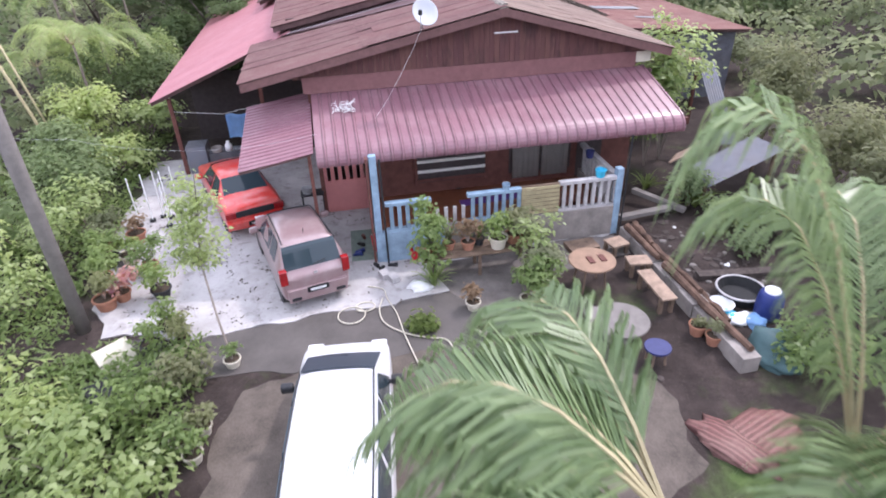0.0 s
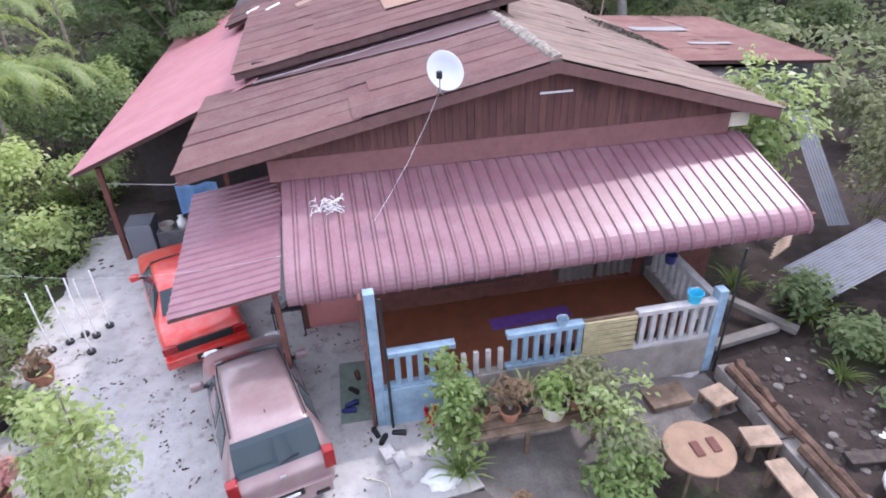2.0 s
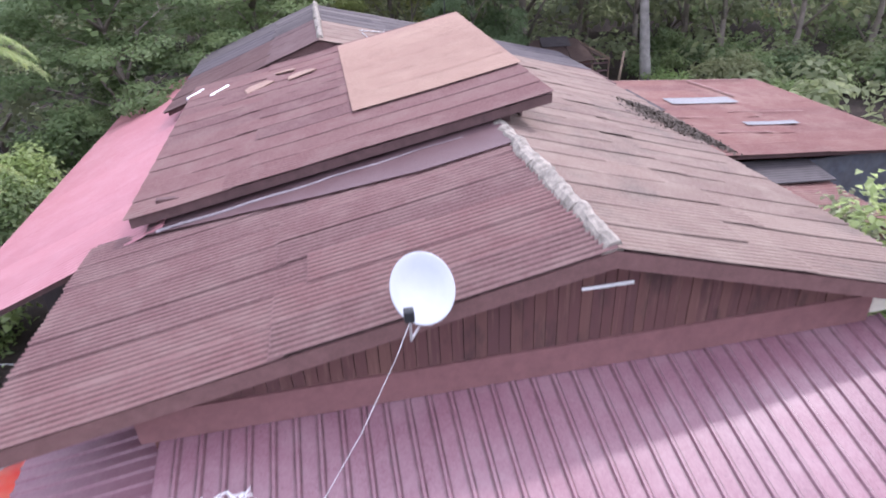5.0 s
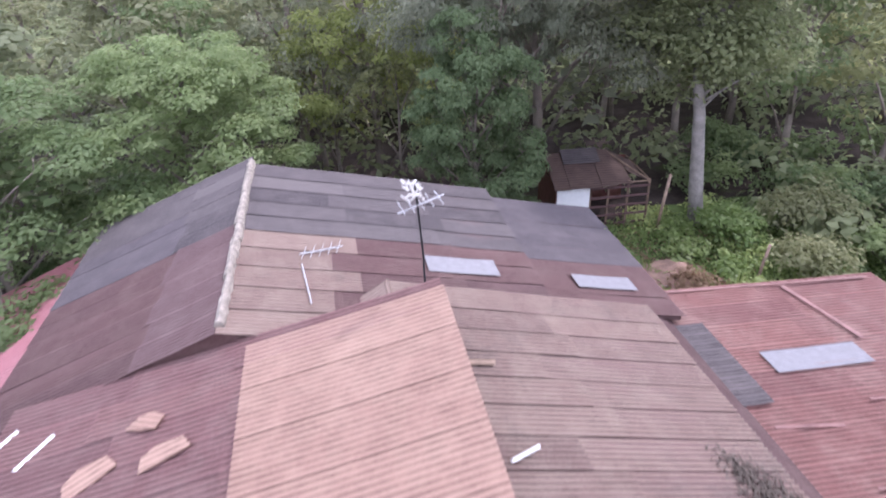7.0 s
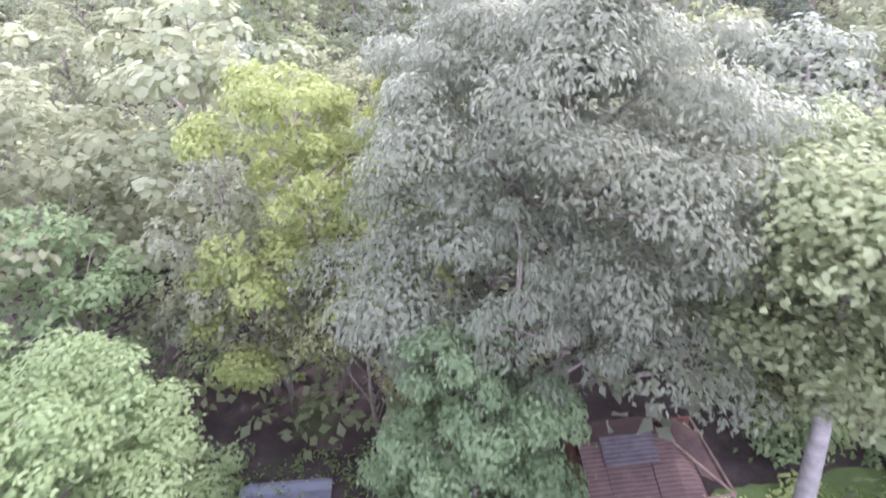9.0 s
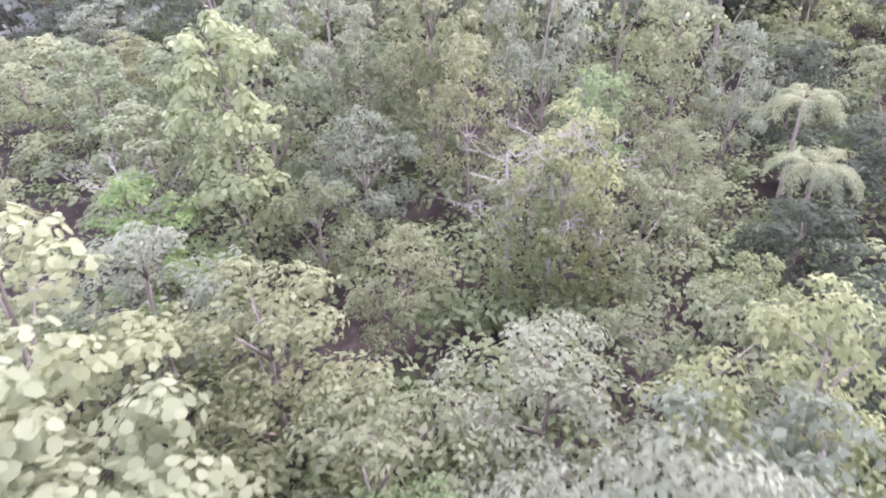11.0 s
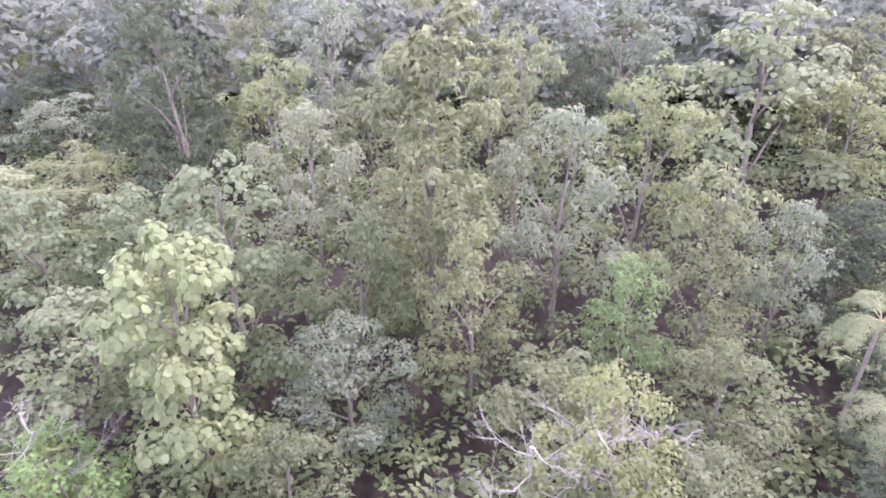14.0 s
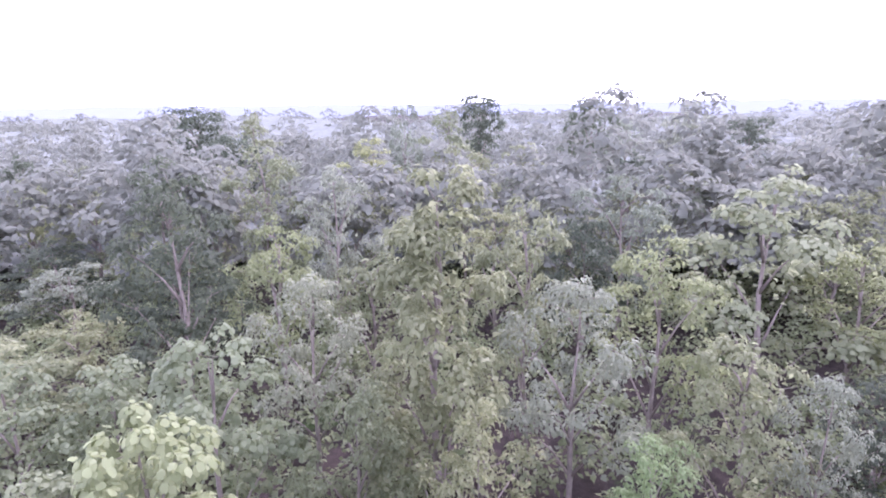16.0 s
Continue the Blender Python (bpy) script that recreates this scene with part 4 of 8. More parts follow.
def crown_points(rs, lobes, per, clump, spread):
    """Clumps of leaves over the outer parts of the lobes (x, y, z, rx, ry, rz)."""
    P, N = [], []
    for x, y, z, rx, ry, rz in lobes:
        m = max(6, int(per * (rx * ry + rx * rz + ry * rz)))
        d = rs.normal(size=(m, 3))
        d[:, 2] = np.where(rs.uniform(size=m) < 0.7, np.abs(d[:, 2]), d[:, 2])
        d /= np.linalg.norm(d, axis=1, keepdims=True)
        r = rs.uniform(0.62, 1.08, (m, 1))
        c = np.array([x, y, z]) + d * r * np.array([rx, ry, rz])
        q = np.repeat(c, clump, 0) + rs.normal(size=(m * clump, 3)) * spread * np.array([1, 1, 0.6])
        nn = np.repeat(d, clump, 0) * 0.7 + np.array([0, 0, 0.7]) + rs.normal(size=(m * clump, 3)) * 0.32
        P.append(q)
        N.append(nn)
    return np.concatenate(P), np.concatenate(N)


def spray_points(rs, sprays, per):
    """Leaves over the upper shells of many small domes (x, y, z, radius, outward x, y, z): lit tops, open undersides."""
    P, N = [], []
    for x, y, z, r, ox, oy, oz in sprays:
        m = max(10, int(per * r * r))
        d = rs.normal(size=(m, 3))
        d[:, 2] = np.abs(d[:, 2]) * 1.1 - 0.35
        d += np.array([ox, oy, oz]) * 0.7
        d /= np.linalg.norm(d, axis=1, keepdims=True)
        k = rs.uniform(0.4, 1.12, (m, 1)) ** 0.7 * np.where(rs.uniform(size=(m, 1)) < 0.07, 1.35, 1.0)
        P.append(np.array([x, y, z]) + d * k * r * np.array([1, 1, 0.62]))
        N.append(d * 0.8 + np.array([0, 0, 0.45]) + rs.normal(size=(m, 3)) * 0.22)
    return np.concatenate(P), np.concatenate(N)


CROWN_BASE = {"cone": 0.25, "round": 0.4, "umbrella": 0.6, "column": 0.2, "bush": 0.04, "dome": 0.3, "high": 0.62, "overhang": 0.5}


def reach_of(shape, u):
    """How far the crown reaches out at the share u of its height."""
    if shape == "cone":
        return 1.0 - 0.78 * u
    if shape == "umbrella":
        return 0.95 - 0.4 * u * u
    if shape == "column":
        return 0.85 - 0.45 * u * u
    if shape in ("dome", "overhang"):
        return math.sqrt(max(0.04, 1 - 0.96 * u ** 2.2))
    if shape == "bush":
        return math.sqrt(max(0.06, 1 - (1.6 * u - 0.66) ** 2))
    return math.sqrt(max(0.05, 1 - (1.95 * u - 0.85) ** 2))


def make_tree(name, seed, height, radius, shape, leaf_mat, size, aspect, count, per, label="", category="tree", hang=0.0):
    """A tree: tapered trunk, limbs, and a crown of leafy sprays at the limbs' ends. Returned at the origin."""
    rs = np.random.RandomState(seed)
    root = thing(name, Matrix.Identity(4), label, category, "forest trees")
    bm = bmesh.new()
    lean = rs.uniform(-0.03, 0.03, 2)
    top = height * 0.9
    pts = [(lean[0] * z + 0.12 * math.sin(z * 0.8 + seed), lean[1] * z + 0.12 * math.cos(z * 0.7 + seed), z) for z in np.linspace(-0.3, top, 8)]
    tube(bm, pts, 0.015 * height + 0.03, 0.03, 7)
    base = CROWN_BASE[shape]
    # great boughs, each with its own dome of sprays, make the outline uneven
    sprays, cores = [], []
    boughs = max(6, count // 8)
    for i in range(boughs):
        u = min(0.97, ((i + 0.6) / boughs) ** 0.85)
        ang = i * 2.39996 + rs.uniform(-0.5, 0.5)
        out = reach_of(shape, u)
        big = radius * rs.uniform(0.34, 0.52) * (0.7 + 0.3 * out)
        rr = max(0.0, radius * out - big * 0.7) * rs.uniform(0.75, 1.12)
        z = height * (base + (1 - base) * u) - big * 0.55 + rs.uniform(-0.3, 0.3)
        c = np.array([lean[0] * z + rr * math.cos(ang), lean[1] * z + rr * math.sin(ang), z])
        s = max(0.12, z / height - 0.16 * out)
        p0 = pts[min(6, int(s / 0.9 * 7))]
        mid = [(p0[q] + c[q]) / 2 + (0.2 if q == 2 else 0) for q in range(3)]
        tube(bm, [p0, mid, tuple(c)], 0.045 + 0.004 * height, 0.016, 5)
        cores.append(c * np.array([0.85, 0.85, 1.0]) - np.array([0, 0, big * 0.35]))
        for j in range(8 if count < 140 else 11):
            d = rs.normal(size=3)
            d[2] = abs(d[2]) * 0.9 - 0.25
            d += 0.55 * np.array([math.cos(ang), math.sin(ang), 0.3])
            d /= np.linalg.norm(d)
            e = c + d * big * rs.uniform(0.6, 1.15) * np.array([1, 1, 0.8])
            k = big * rs.uniform(0.3, 0.52)
            sprays.append((*e, k, 0.6 * d[0], 0.6 * d[1], 0.2 + 0.5 * max(0.0, d[2])))
            if j < 3:
                tube(bm, [tuple(c), tuple(e)], 0.02, 0.008, 4)
    part("trunk", bm, M_BARK, root, smooth=True)
    P, N = spray_points(rs, sprays, per)
    if aspect > 0.8:
        v, f = round_leaves(rs, P, N, size)
    else:
        v, f = leaves(rs, P, N, size, size * aspect, 0.2, hang)
    # larger leaves inside that close the crown
    C = np.repeat(np.array(cores), 30, 0) + rs.normal(size=(30 * len(cores), 3)) * radius * 0.12
    v2, f2 = leaves(rs, C, rs.normal(size=C.shape) * 0.5 + np.array([0, 0, 0.8]), radius * 0.1, radius * 0.075)
    arrays("crown", np.concatenate([v, v2]), np.concatenate([f, f2 + len(v)]), leaf_mat, root)
    return root


def bush_mesh(name, seed, lobes, leaf_mat, size, per, clump, spread, parent=None):
    rs = np.random.RandomState(seed)
    P, N = crown_points(rs, lobes, per, clump, spread)
    keep = P[:, 2] > 0.02
    v, f = leaves(rs, P[keep], N[keep], size, size * 0.55)
    return arrays(name, v, f, leaf_mat, parent)


# shape, leaf, leaf length, width share, sprays, leaves for each square metre of spray radius, hang, words
KINDS = {
    "olive": ("dome", L_FOREST, 0.3, 0.6, 84, 92, 0.1, "tall olive-green forest tree with a broad domed crown"),
    "cone": ("cone", L_FOREST, 0.27, 0.62, 104, 150, 0.1, "tall tapering forest tree with layered olive-green sprays"),
    "pale": ("dome", L_PALE, 0.28, 0.95, 78, 86, 0.0, "forest tree with large pale sunlit leaves"),
    "broad": ("dome", L_LIME_PALE, 0.31, 0.95, 86, 105, 0.0, "young tree with very large round pale green leaves"),
    "round": ("round", L_FOREST, 0.28, 0.55, 84, 92, 0.2, "broad green forest tree with a dense rounded crown"),
    "grey": ("round", L_GREY, 0.28, 0.5, 84, 92, 0.4, "grey-green forest tree with a loose rounded crown"),
    # this darker leaf tone also stands for shaded gaps between the trees
    "dark": ("dome", L_DARK, 0.3, 0.6, 92, 92, 0.2, "dark green forest tree with a dense shaded crown"),
    "fresh": ("column", L_FRESH, 0.28, 0.55, 76, 92, 0.1, "slender bright green forest tree"),
    "thin": ("umbrella", L_GREY, 0.3, 0.6, 48, 80, 0.2, "tall thin forest tree with a spreading top"),
    "yellow": ("round", L_YELLOW, 0.28, 0.6, 76, 92, 0.2, "yellow-green forest tree with a sunlit rounded crown"),
    "lime": ("dome", L_GOLD, 0.17, 0.6, 130, 330, 0.0, "broad tree with bright yellow-green top sprays"),
    "hanging": ("overhang", L_HANG, 0.135, 0.38, 250, 500, 1.0, "large grey-green tree with fine hanging leaves"),
    "veil": ("high", L_HANG, 0.22, 0.34, 70, 300, 1.2, "small grey tree with drooping fine leaves"),
    "garden": ("bush", L_FRESH, 0.18, 0.5, 190, 350, 0.2, "rounded fresh green tree with dense sprays of leaves"),
    "hedge": ("bush", L_GREEN, 0.21, 0.55, 200, 290, 0.1, "dense dark green tree leafy down to the ground"),
    "creeper": ("bush", L_BRIGHT, 0.24, 0.6, 100, 130, 0.3, "bright green tree smothered in creepers"),
    "high": ("umbrella", L_DARK, 0.36, 0.6, 64, 60, 0.1, "tall emergent tree with a dark spreading crown"),
}
PROTO = {}


def plant(kind, x, y, height, radius, turn=0.0):
    """Puts a forest tree of a kind at a place, scaled to its height and radius; every kind has up to two builds."""
    shape, material, size, aspect, count, per, hang, label = KINDS[kind]
    key = (kind, int(abs(x * 3 + y)) % 2 if kind in ("olive", "pale", "round", "grey", "cone", "yellow") else 0)
    if key not in PROTO:
        PROTO[key] = make_tree("tree", 40 + 7 * len(PROTO), 12.0, 4.0, shape, material, size, aspect, count, per, label, hang=hang)
        ob = PROTO[key]
    else:
        ob = copy_thing(PROTO[key], Matrix.Identity(4))
    ob.matrix_world = Matrix.Translation((x, y, float(land(x, y)))) @ Euler((0, 0, turn)).to_matrix().to_4x4() @ Matrix.Diagonal((radius / 4.0, radius / 4.0, float(height) / 12.0, 1))
    return ob


taken = []


def tree(kind, x, y, height, radius):
    taken.append((x, y, radius))
    return plant(kind, x, y, float(height) - float(land(x, y)), radius, (x * 1.7 + y * 0.9) % 6.28)


# behind the house and under the first half of the flight
for row in (
    ("garden", -10.1, 29.8, 8.2, 3.8), ("garden", -14.0, 25.2, 8.2, 4.1), ("hedge", -0.6, 31.7, 8.3, 2.15), ("veil", 0.3, 32.9, 10.4, 2.1), ("hanging", 1.6, 37.2, 14.5, 5.2), ("lime", -5.6, 38.2, 12.0, 3.5),
    ("lime", -2.7, 38.6, 11.6, 1.7), ("pale", -10.4, 41.8, 13.2, 4.4), ("olive", -16.0, 37.0, 12.0, 4.6), ("fresh", -12.4, 35.6, 9.0, 3.2), ("pale", -18.5, 31.0, 9.5, 3.8), ("round", -7.4, 37.4, 8.0, 2.4),
    ("yellow", -4.2, 36.4, 7.2, 1.8), ("grey", -8.2, 38.0, 9.2, 2.6), ("fresh", 12.6, 38.8, 11.5, 3.6), ("yellow", 15.6, 36.6, 10.5, 3.6), ("fresh", 20.5, 39.0, 10.5, 4.0), ("grey", 8.4, 40.5, 12.0, 4.0),
    # the three below y = 10 are added to shade the yard
    ("grey", 5.4, 43.8, 11.2, 3.6), ("yellow", 6.2, 46.2, 12.0, 3.0), ("round", 12.0, 44.5, 12.5, 4.4), ("olive", 20.5, 45.5, 13.0, 4.8), ("round", 17.6, 5.5, 13.5, 4.2), ("round", 16.6, 0.5, 12.5, 3.8), ("dark", 20.5, 9.5, 14.0, 4.5),
    ("fresh", 25.0, 31.0, 12.0, 4.2), ("pale", -13.5, 46.5, 13.0, 4.4), ("pale", -19.0, 43.0, 12.4, 4.2), ("round", -4.2, 46.0, 8.2, 3.6), ("fresh", -2.2, 44.0, 7.5, 2.6), ("grey", 0.6, 49.5, 8.0, 3.6), ("olive", -8.6, 50.5, 9.2, 4.0), ("round", 6.5, 52.0, 8.0, 3.6), ("grey", -14.5, 52.8, 9.5, 3.8), ("dark", 12.8, 51.8, 9.0, 4.0), ("olive", -21.0, 50.0, 11.0, 4.2), ("olive", 18.5, 53.5, 11.5, 4.4),
):
    tree(*row)

# the wood below the end of the flight
for row in (
    ("broad", -15.5, 64.2, 15.0, 3.7), ("pale", -16.3, 71.8, 15.0, 4.2), ("pale", -24.6, 75.4, 11.4, 3.4), ("pale", -29.5, 74.0, 11.8, 3.8), ("pale", -22.5, 67.5, 9.5, 3.6), ("dark", -25.7, 86.0, 21.3, 5.0),
    ("thin", -43.0, 97.0, 11.0, 4.4), ("olive", -36.0, 88.0, 9.5, 4.4), ("cone", -6.2, 77.0, 21.6, 5.6), ("grey", -14.5, 80.5, 15.4, 3.8), ("yellow", -19.8, 89.0, 16.8, 4.2), ("olive", -28.3, 109.0, 20.8, 4.8), ("grey", -17.7, 98.0, 20.8, 3.8),
    ("yellow", -21.1, 128.0, 20.8, 5.4), ("olive", -7.6, 119.0, 20.6, 4.6), ("grey", 8.2, 102.0, 19.4, 5.2), ("pale", 17.0, 93.0, 20.2, 6.4), ("yellow", 7.2, 84.0, 17.4, 4.2), ("grey", 1.2, 78.0, 16.2, 4.2), ("olive", 9.4, 75.0, 14.4, 3.6),
    ("grey", 13.4, 75.5, 12.2, 2.4), ("yellow", 24.2, 93.0, 15.0, 4.6), ("fresh", 4.2, 71.2, 10.6, 2.9), ("dark", 4.4, 98.0, 16.0, 3.4), ("olive", -1.0, 85.0, 19.0, 3.6), ("olive", -9.6, 72.0, 12.6, 3.0), ("round", -3.4, 70.6, 12.0, 3.0),
    ("creeper", -18.0, 59.0, 8.8, 3.2), ("round", -5.6, 57.4, 7.2, 2.6), ("round", 5.6, 61.0, 8.4, 3.0), ("yellow", 1.8, 61.6, 11.6, 2.8), ("dark", 13.4, 62.5, 6.4, 3.2), ("yellow", 9.8, 57.6, 6.2, 2.2), ("round", -10.4, 61.5, 7.4, 3.0), ("grey", -9.0, 66.5, 9.4, 3.2),
    ("olive", 0.4, 66.5, 8.6, 3.0), ("round", 8.2, 67.5, 8.2, 3.2), ("dark", 18.0, 69.0, 8.4, 4.0), ("dark", 19.2, 80.5, 10.0, 3.6), ("olive", 24.5, 78.0, 11.5, 4.4), ("olive", -13.0, 91.5, 13.6, 4.4), ("dark", -32.5, 97.0, 13.0, 5.2), ("dark", -50.0, 104.0, 11.4, 5.6),
    ("olive", 28.0, 104.0, 17.0, 5.2), ("grey", 18.6, 111.0, 17.5, 5.0), ("olive", -3.6, 104.0, 15.6, 4.8), ("round", -38.0, 116.0, 15.0, 5.6), ("olive", 33.0, 88.0, 13.5, 4.8), ("pale", -36.0, 80.0, 11.0, 4.4), ("round", -44.0, 84.5, 10.0, 4.4),
    ("thin", -14.6, 119.0, 25.2, 2.6), ("high", -57.6, 150.0, 25.6, 7.2), ("olive", 4.5, 112.0, 15.0, 5.0), ("round", 12.0, 122.0, 16.0, 5.6), ("grey", -1.5, 128.0, 16.0, 5.4), ("olive", 21.5, 126.0, 17.0, 5.4), ("round", -50.0, 156.0, 24.0, 6.0), ("high", -7.6, 160.0, 27.6, 5.6), ("round", -14.0, 163.0, 24.4, 5.6), ("high", 11.0, 150.0, 26.8, 5.0), ("grey", 17.0, 152.0, 22.8, 5.0), ("thin", 36.3, 185.0, 25.8, 6.0), ("high", 43.8, 170.0, 22.8, 5.6), ("dark", -74.3, 130.0, 18.4, 4.0), ("high", -46.0, 140.0, 21.0, 6.0), ("grey", 56.0, 150.0, 21.5, 6.0),
):
    tree(*row)

# the rest of the nearer woods
tr = random.Random(11)
tries = 0
near_count = 0
while near_count < 64 and tries < 9000:
    tries += 1
    y = tr.uniform(-4, 150)
    x = tr.uniform(-26 - y * 0.5, 26 + y * 0.45)
    if y < 52 and -24 < x < 24 and not (y < 31 and abs(x) > 17.5):
        continue
    if y < 4 and abs(x) < 20:
        continue
    r = tr.uniform(3.4, 5.2) + max(0, y - 60) * 0.012
    if any((x - a) ** 2 + (y - b) ** 2 < ((0.62 if y < 52 else 0.8) * (r + c)) ** 2 for a, b, c in taken):
        continue
    h = tr.uniform(8.5, 12.5) if y < 52 else tr.uniform(9.0, 12.5) + max(0, y - 80) * 0.06
    tree(tr.choice(("pale", "round", "fresh", "fresh", "yellow")) if y < 30 else tr.choice(("olive", "olive", "round", "round", "grey", "dark", "yellow", "cone")), x, y, h + float(land(x, y)), r)
    near_count += 1

# far woods, too many to count
rs = np.random.RandomState(21)
fv, ff, base_i = [], [], 0
for i in range(1000):
    y = 108 + 610 * rs.uniform() ** 1.75
    x = rs.uniform(-1, 1) * (60 + y * 0.72) - y * 0.08
    h = rs.uniform(10, 17) + (rs.uniform() > 0.93) * 6
    r = rs.uniform(3.6, 6.2) * (1 + min(0.6, max(0, y - 200) / 400))
    z = float(land(x, y))
    k = 12 if y < 240 else 7
    far_sprays = []
    for j in range(k):
        u = (j + 0.5) / k
        a, q = j * 2.4 + rs.uniform(-0.3, 0.3), r * math.sqrt(max(0.05, 1 - u * u)) * rs.uniform(0.6, 0.9)
        far_sprays.append((x + q * math.cos(a), y + q * math.sin(a), z + h - r * 1.25 * (1 - u), r * rs.uniform(0.34, 0.5), 0.6 * math.cos(a) * (1 - u), 0.6 * math.sin(a) * (1 - u), 0.3 + 0.6 * u))
    P, N = spray_points(rs, far_sprays, 6.0 if y < 240 else 2.0)
    v, f = leaves(rs, P, N, 0.95 if y < 240 else 1.7, 0.75 if y < 240 else 1.4)
    fv.append(v)
    ff.append(f + base_i)
    base_i += len(v)
# sheet added to close the gaps between the crowns, shade in its colour
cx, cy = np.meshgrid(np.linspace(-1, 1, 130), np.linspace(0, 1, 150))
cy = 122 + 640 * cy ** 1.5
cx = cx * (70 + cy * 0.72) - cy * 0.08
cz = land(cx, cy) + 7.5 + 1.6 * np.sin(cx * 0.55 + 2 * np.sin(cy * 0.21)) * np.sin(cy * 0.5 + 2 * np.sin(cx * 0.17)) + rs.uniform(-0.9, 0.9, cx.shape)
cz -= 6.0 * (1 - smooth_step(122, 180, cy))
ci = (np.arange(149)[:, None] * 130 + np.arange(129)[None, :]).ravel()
tagged(arrays("lower_canopy", np.stack([cx.ravel(), cy.ravel(), cz.ravel()], 1), np.stack([ci, ci + 1, ci + 131, ci + 130], 1), M_CANOPY, smooth=True), "lower canopy sheet closing gaps between far crowns, shade in its colour", "forest", kind="stuff")
woods = arrays("far_woods", np.concatenate(fv), np.concatenate(ff), L_FAR_HAZE)
tagged(woods, "unbroken forest canopy reaching the horizon, haze put into its leaf colour", "forest", kind="stuff")

# undergrowth that closes the forest floor
rs = np.random.RandomState(8)
n = 5200
ux = rs.uniform(-70, 75, n)
uy = np.where(rs.uniform(size=n) < 0.45, rs.uniform(-16, 52, n), rs.uniform(45, 128, n))
H = np.array(HOUSE.inverted())
hu = H[0, 0] * ux + H[0, 1] * uy + H[0, 3]
hv = H[1, 0] * ux + H[1, 1] * uy + H[1, 3]
keep = ~((hu > -11.5) & (hu < 18) & (hv > -14) & (hv < 17.5)) & ~((hu > -7.6) & (hu < 11) & (hv < 24.5) & (hv > -14)) & (np.abs(ux) < 28 + uy * 0.42) & ~((ux > 0.8) & (ux < 10.5) & (uy > 25) & (uy < 35.5)) & ~((ux > -8.5) & (ux < 1) & (uy > 27) & (uy < 35.5))
low_h = np.where(uy > 40, rs.uniform(1.2, 5.4, n), rs.uniform(0.6, 2.6, n))
low_r = np.where(uy > 40, rs.uniform(1.1, 2.2, n), rs.uniform(0.7, 1.7, n))
low = []
for a, b, h, r in zip(ux[keep], uy[keep], low_h[keep], low_r[keep]):
    low.append((a, b, float(land(a, b)) + h * 0.6, r, 0.0, 0.0, 0.6))
P, N = spray_points(rs, low, 17)
v, f = leaves(rs, P, N, 0.46, 0.3)
tagged(arrays("undergrowth", v, f, L_SOFT), "dense green undergrowth of weeds, ferns and saplings", "undergrowth", kind="stuff")

# distant tree lines, their haze put into a pale colour and weak glow
m_far, n_far, l_far, b_far = mat("painted_haze_ridge", 1.0, 0.0, 0.0)
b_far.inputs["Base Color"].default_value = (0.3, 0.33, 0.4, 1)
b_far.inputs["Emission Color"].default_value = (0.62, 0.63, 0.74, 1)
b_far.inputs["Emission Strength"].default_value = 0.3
rv = []
for i in range(1201):
    a = math.pi * i / 1200
    z = 34 + 9 * noise.noise(Vector((i * 0.012, 0, 0))) + 5 * noise.noise(Vector((i * 0.12, 3, 0))) + 4 * abs(noise.noise(Vector((i * 0.5, 7, 0))))
    rv += [(1500 * math.cos(a), 1500 * math.sin(a), -20), (1500 * math.cos(a), 1500 * math.sin(a), z)]
ri = np.arange(1200) * 2
tagged(arrays("backdrop", np.array(rv), np.stack([ri, ri + 2, ri + 3, ri + 1], 1), m_far), "pale distant ridge on the horizon with painted haze", "backdrop", kind="structure")

# ---- vehicles ----
def lerp_table(table, x):
    for (a, va), (b, vb) in zip(table, table[1:]):
        if a <= x <= b:
            t = (x - a) / (b - a)
            return tuple(p + (q - p) * t for p, q in zip(va, vb))
    return table[-1][1]


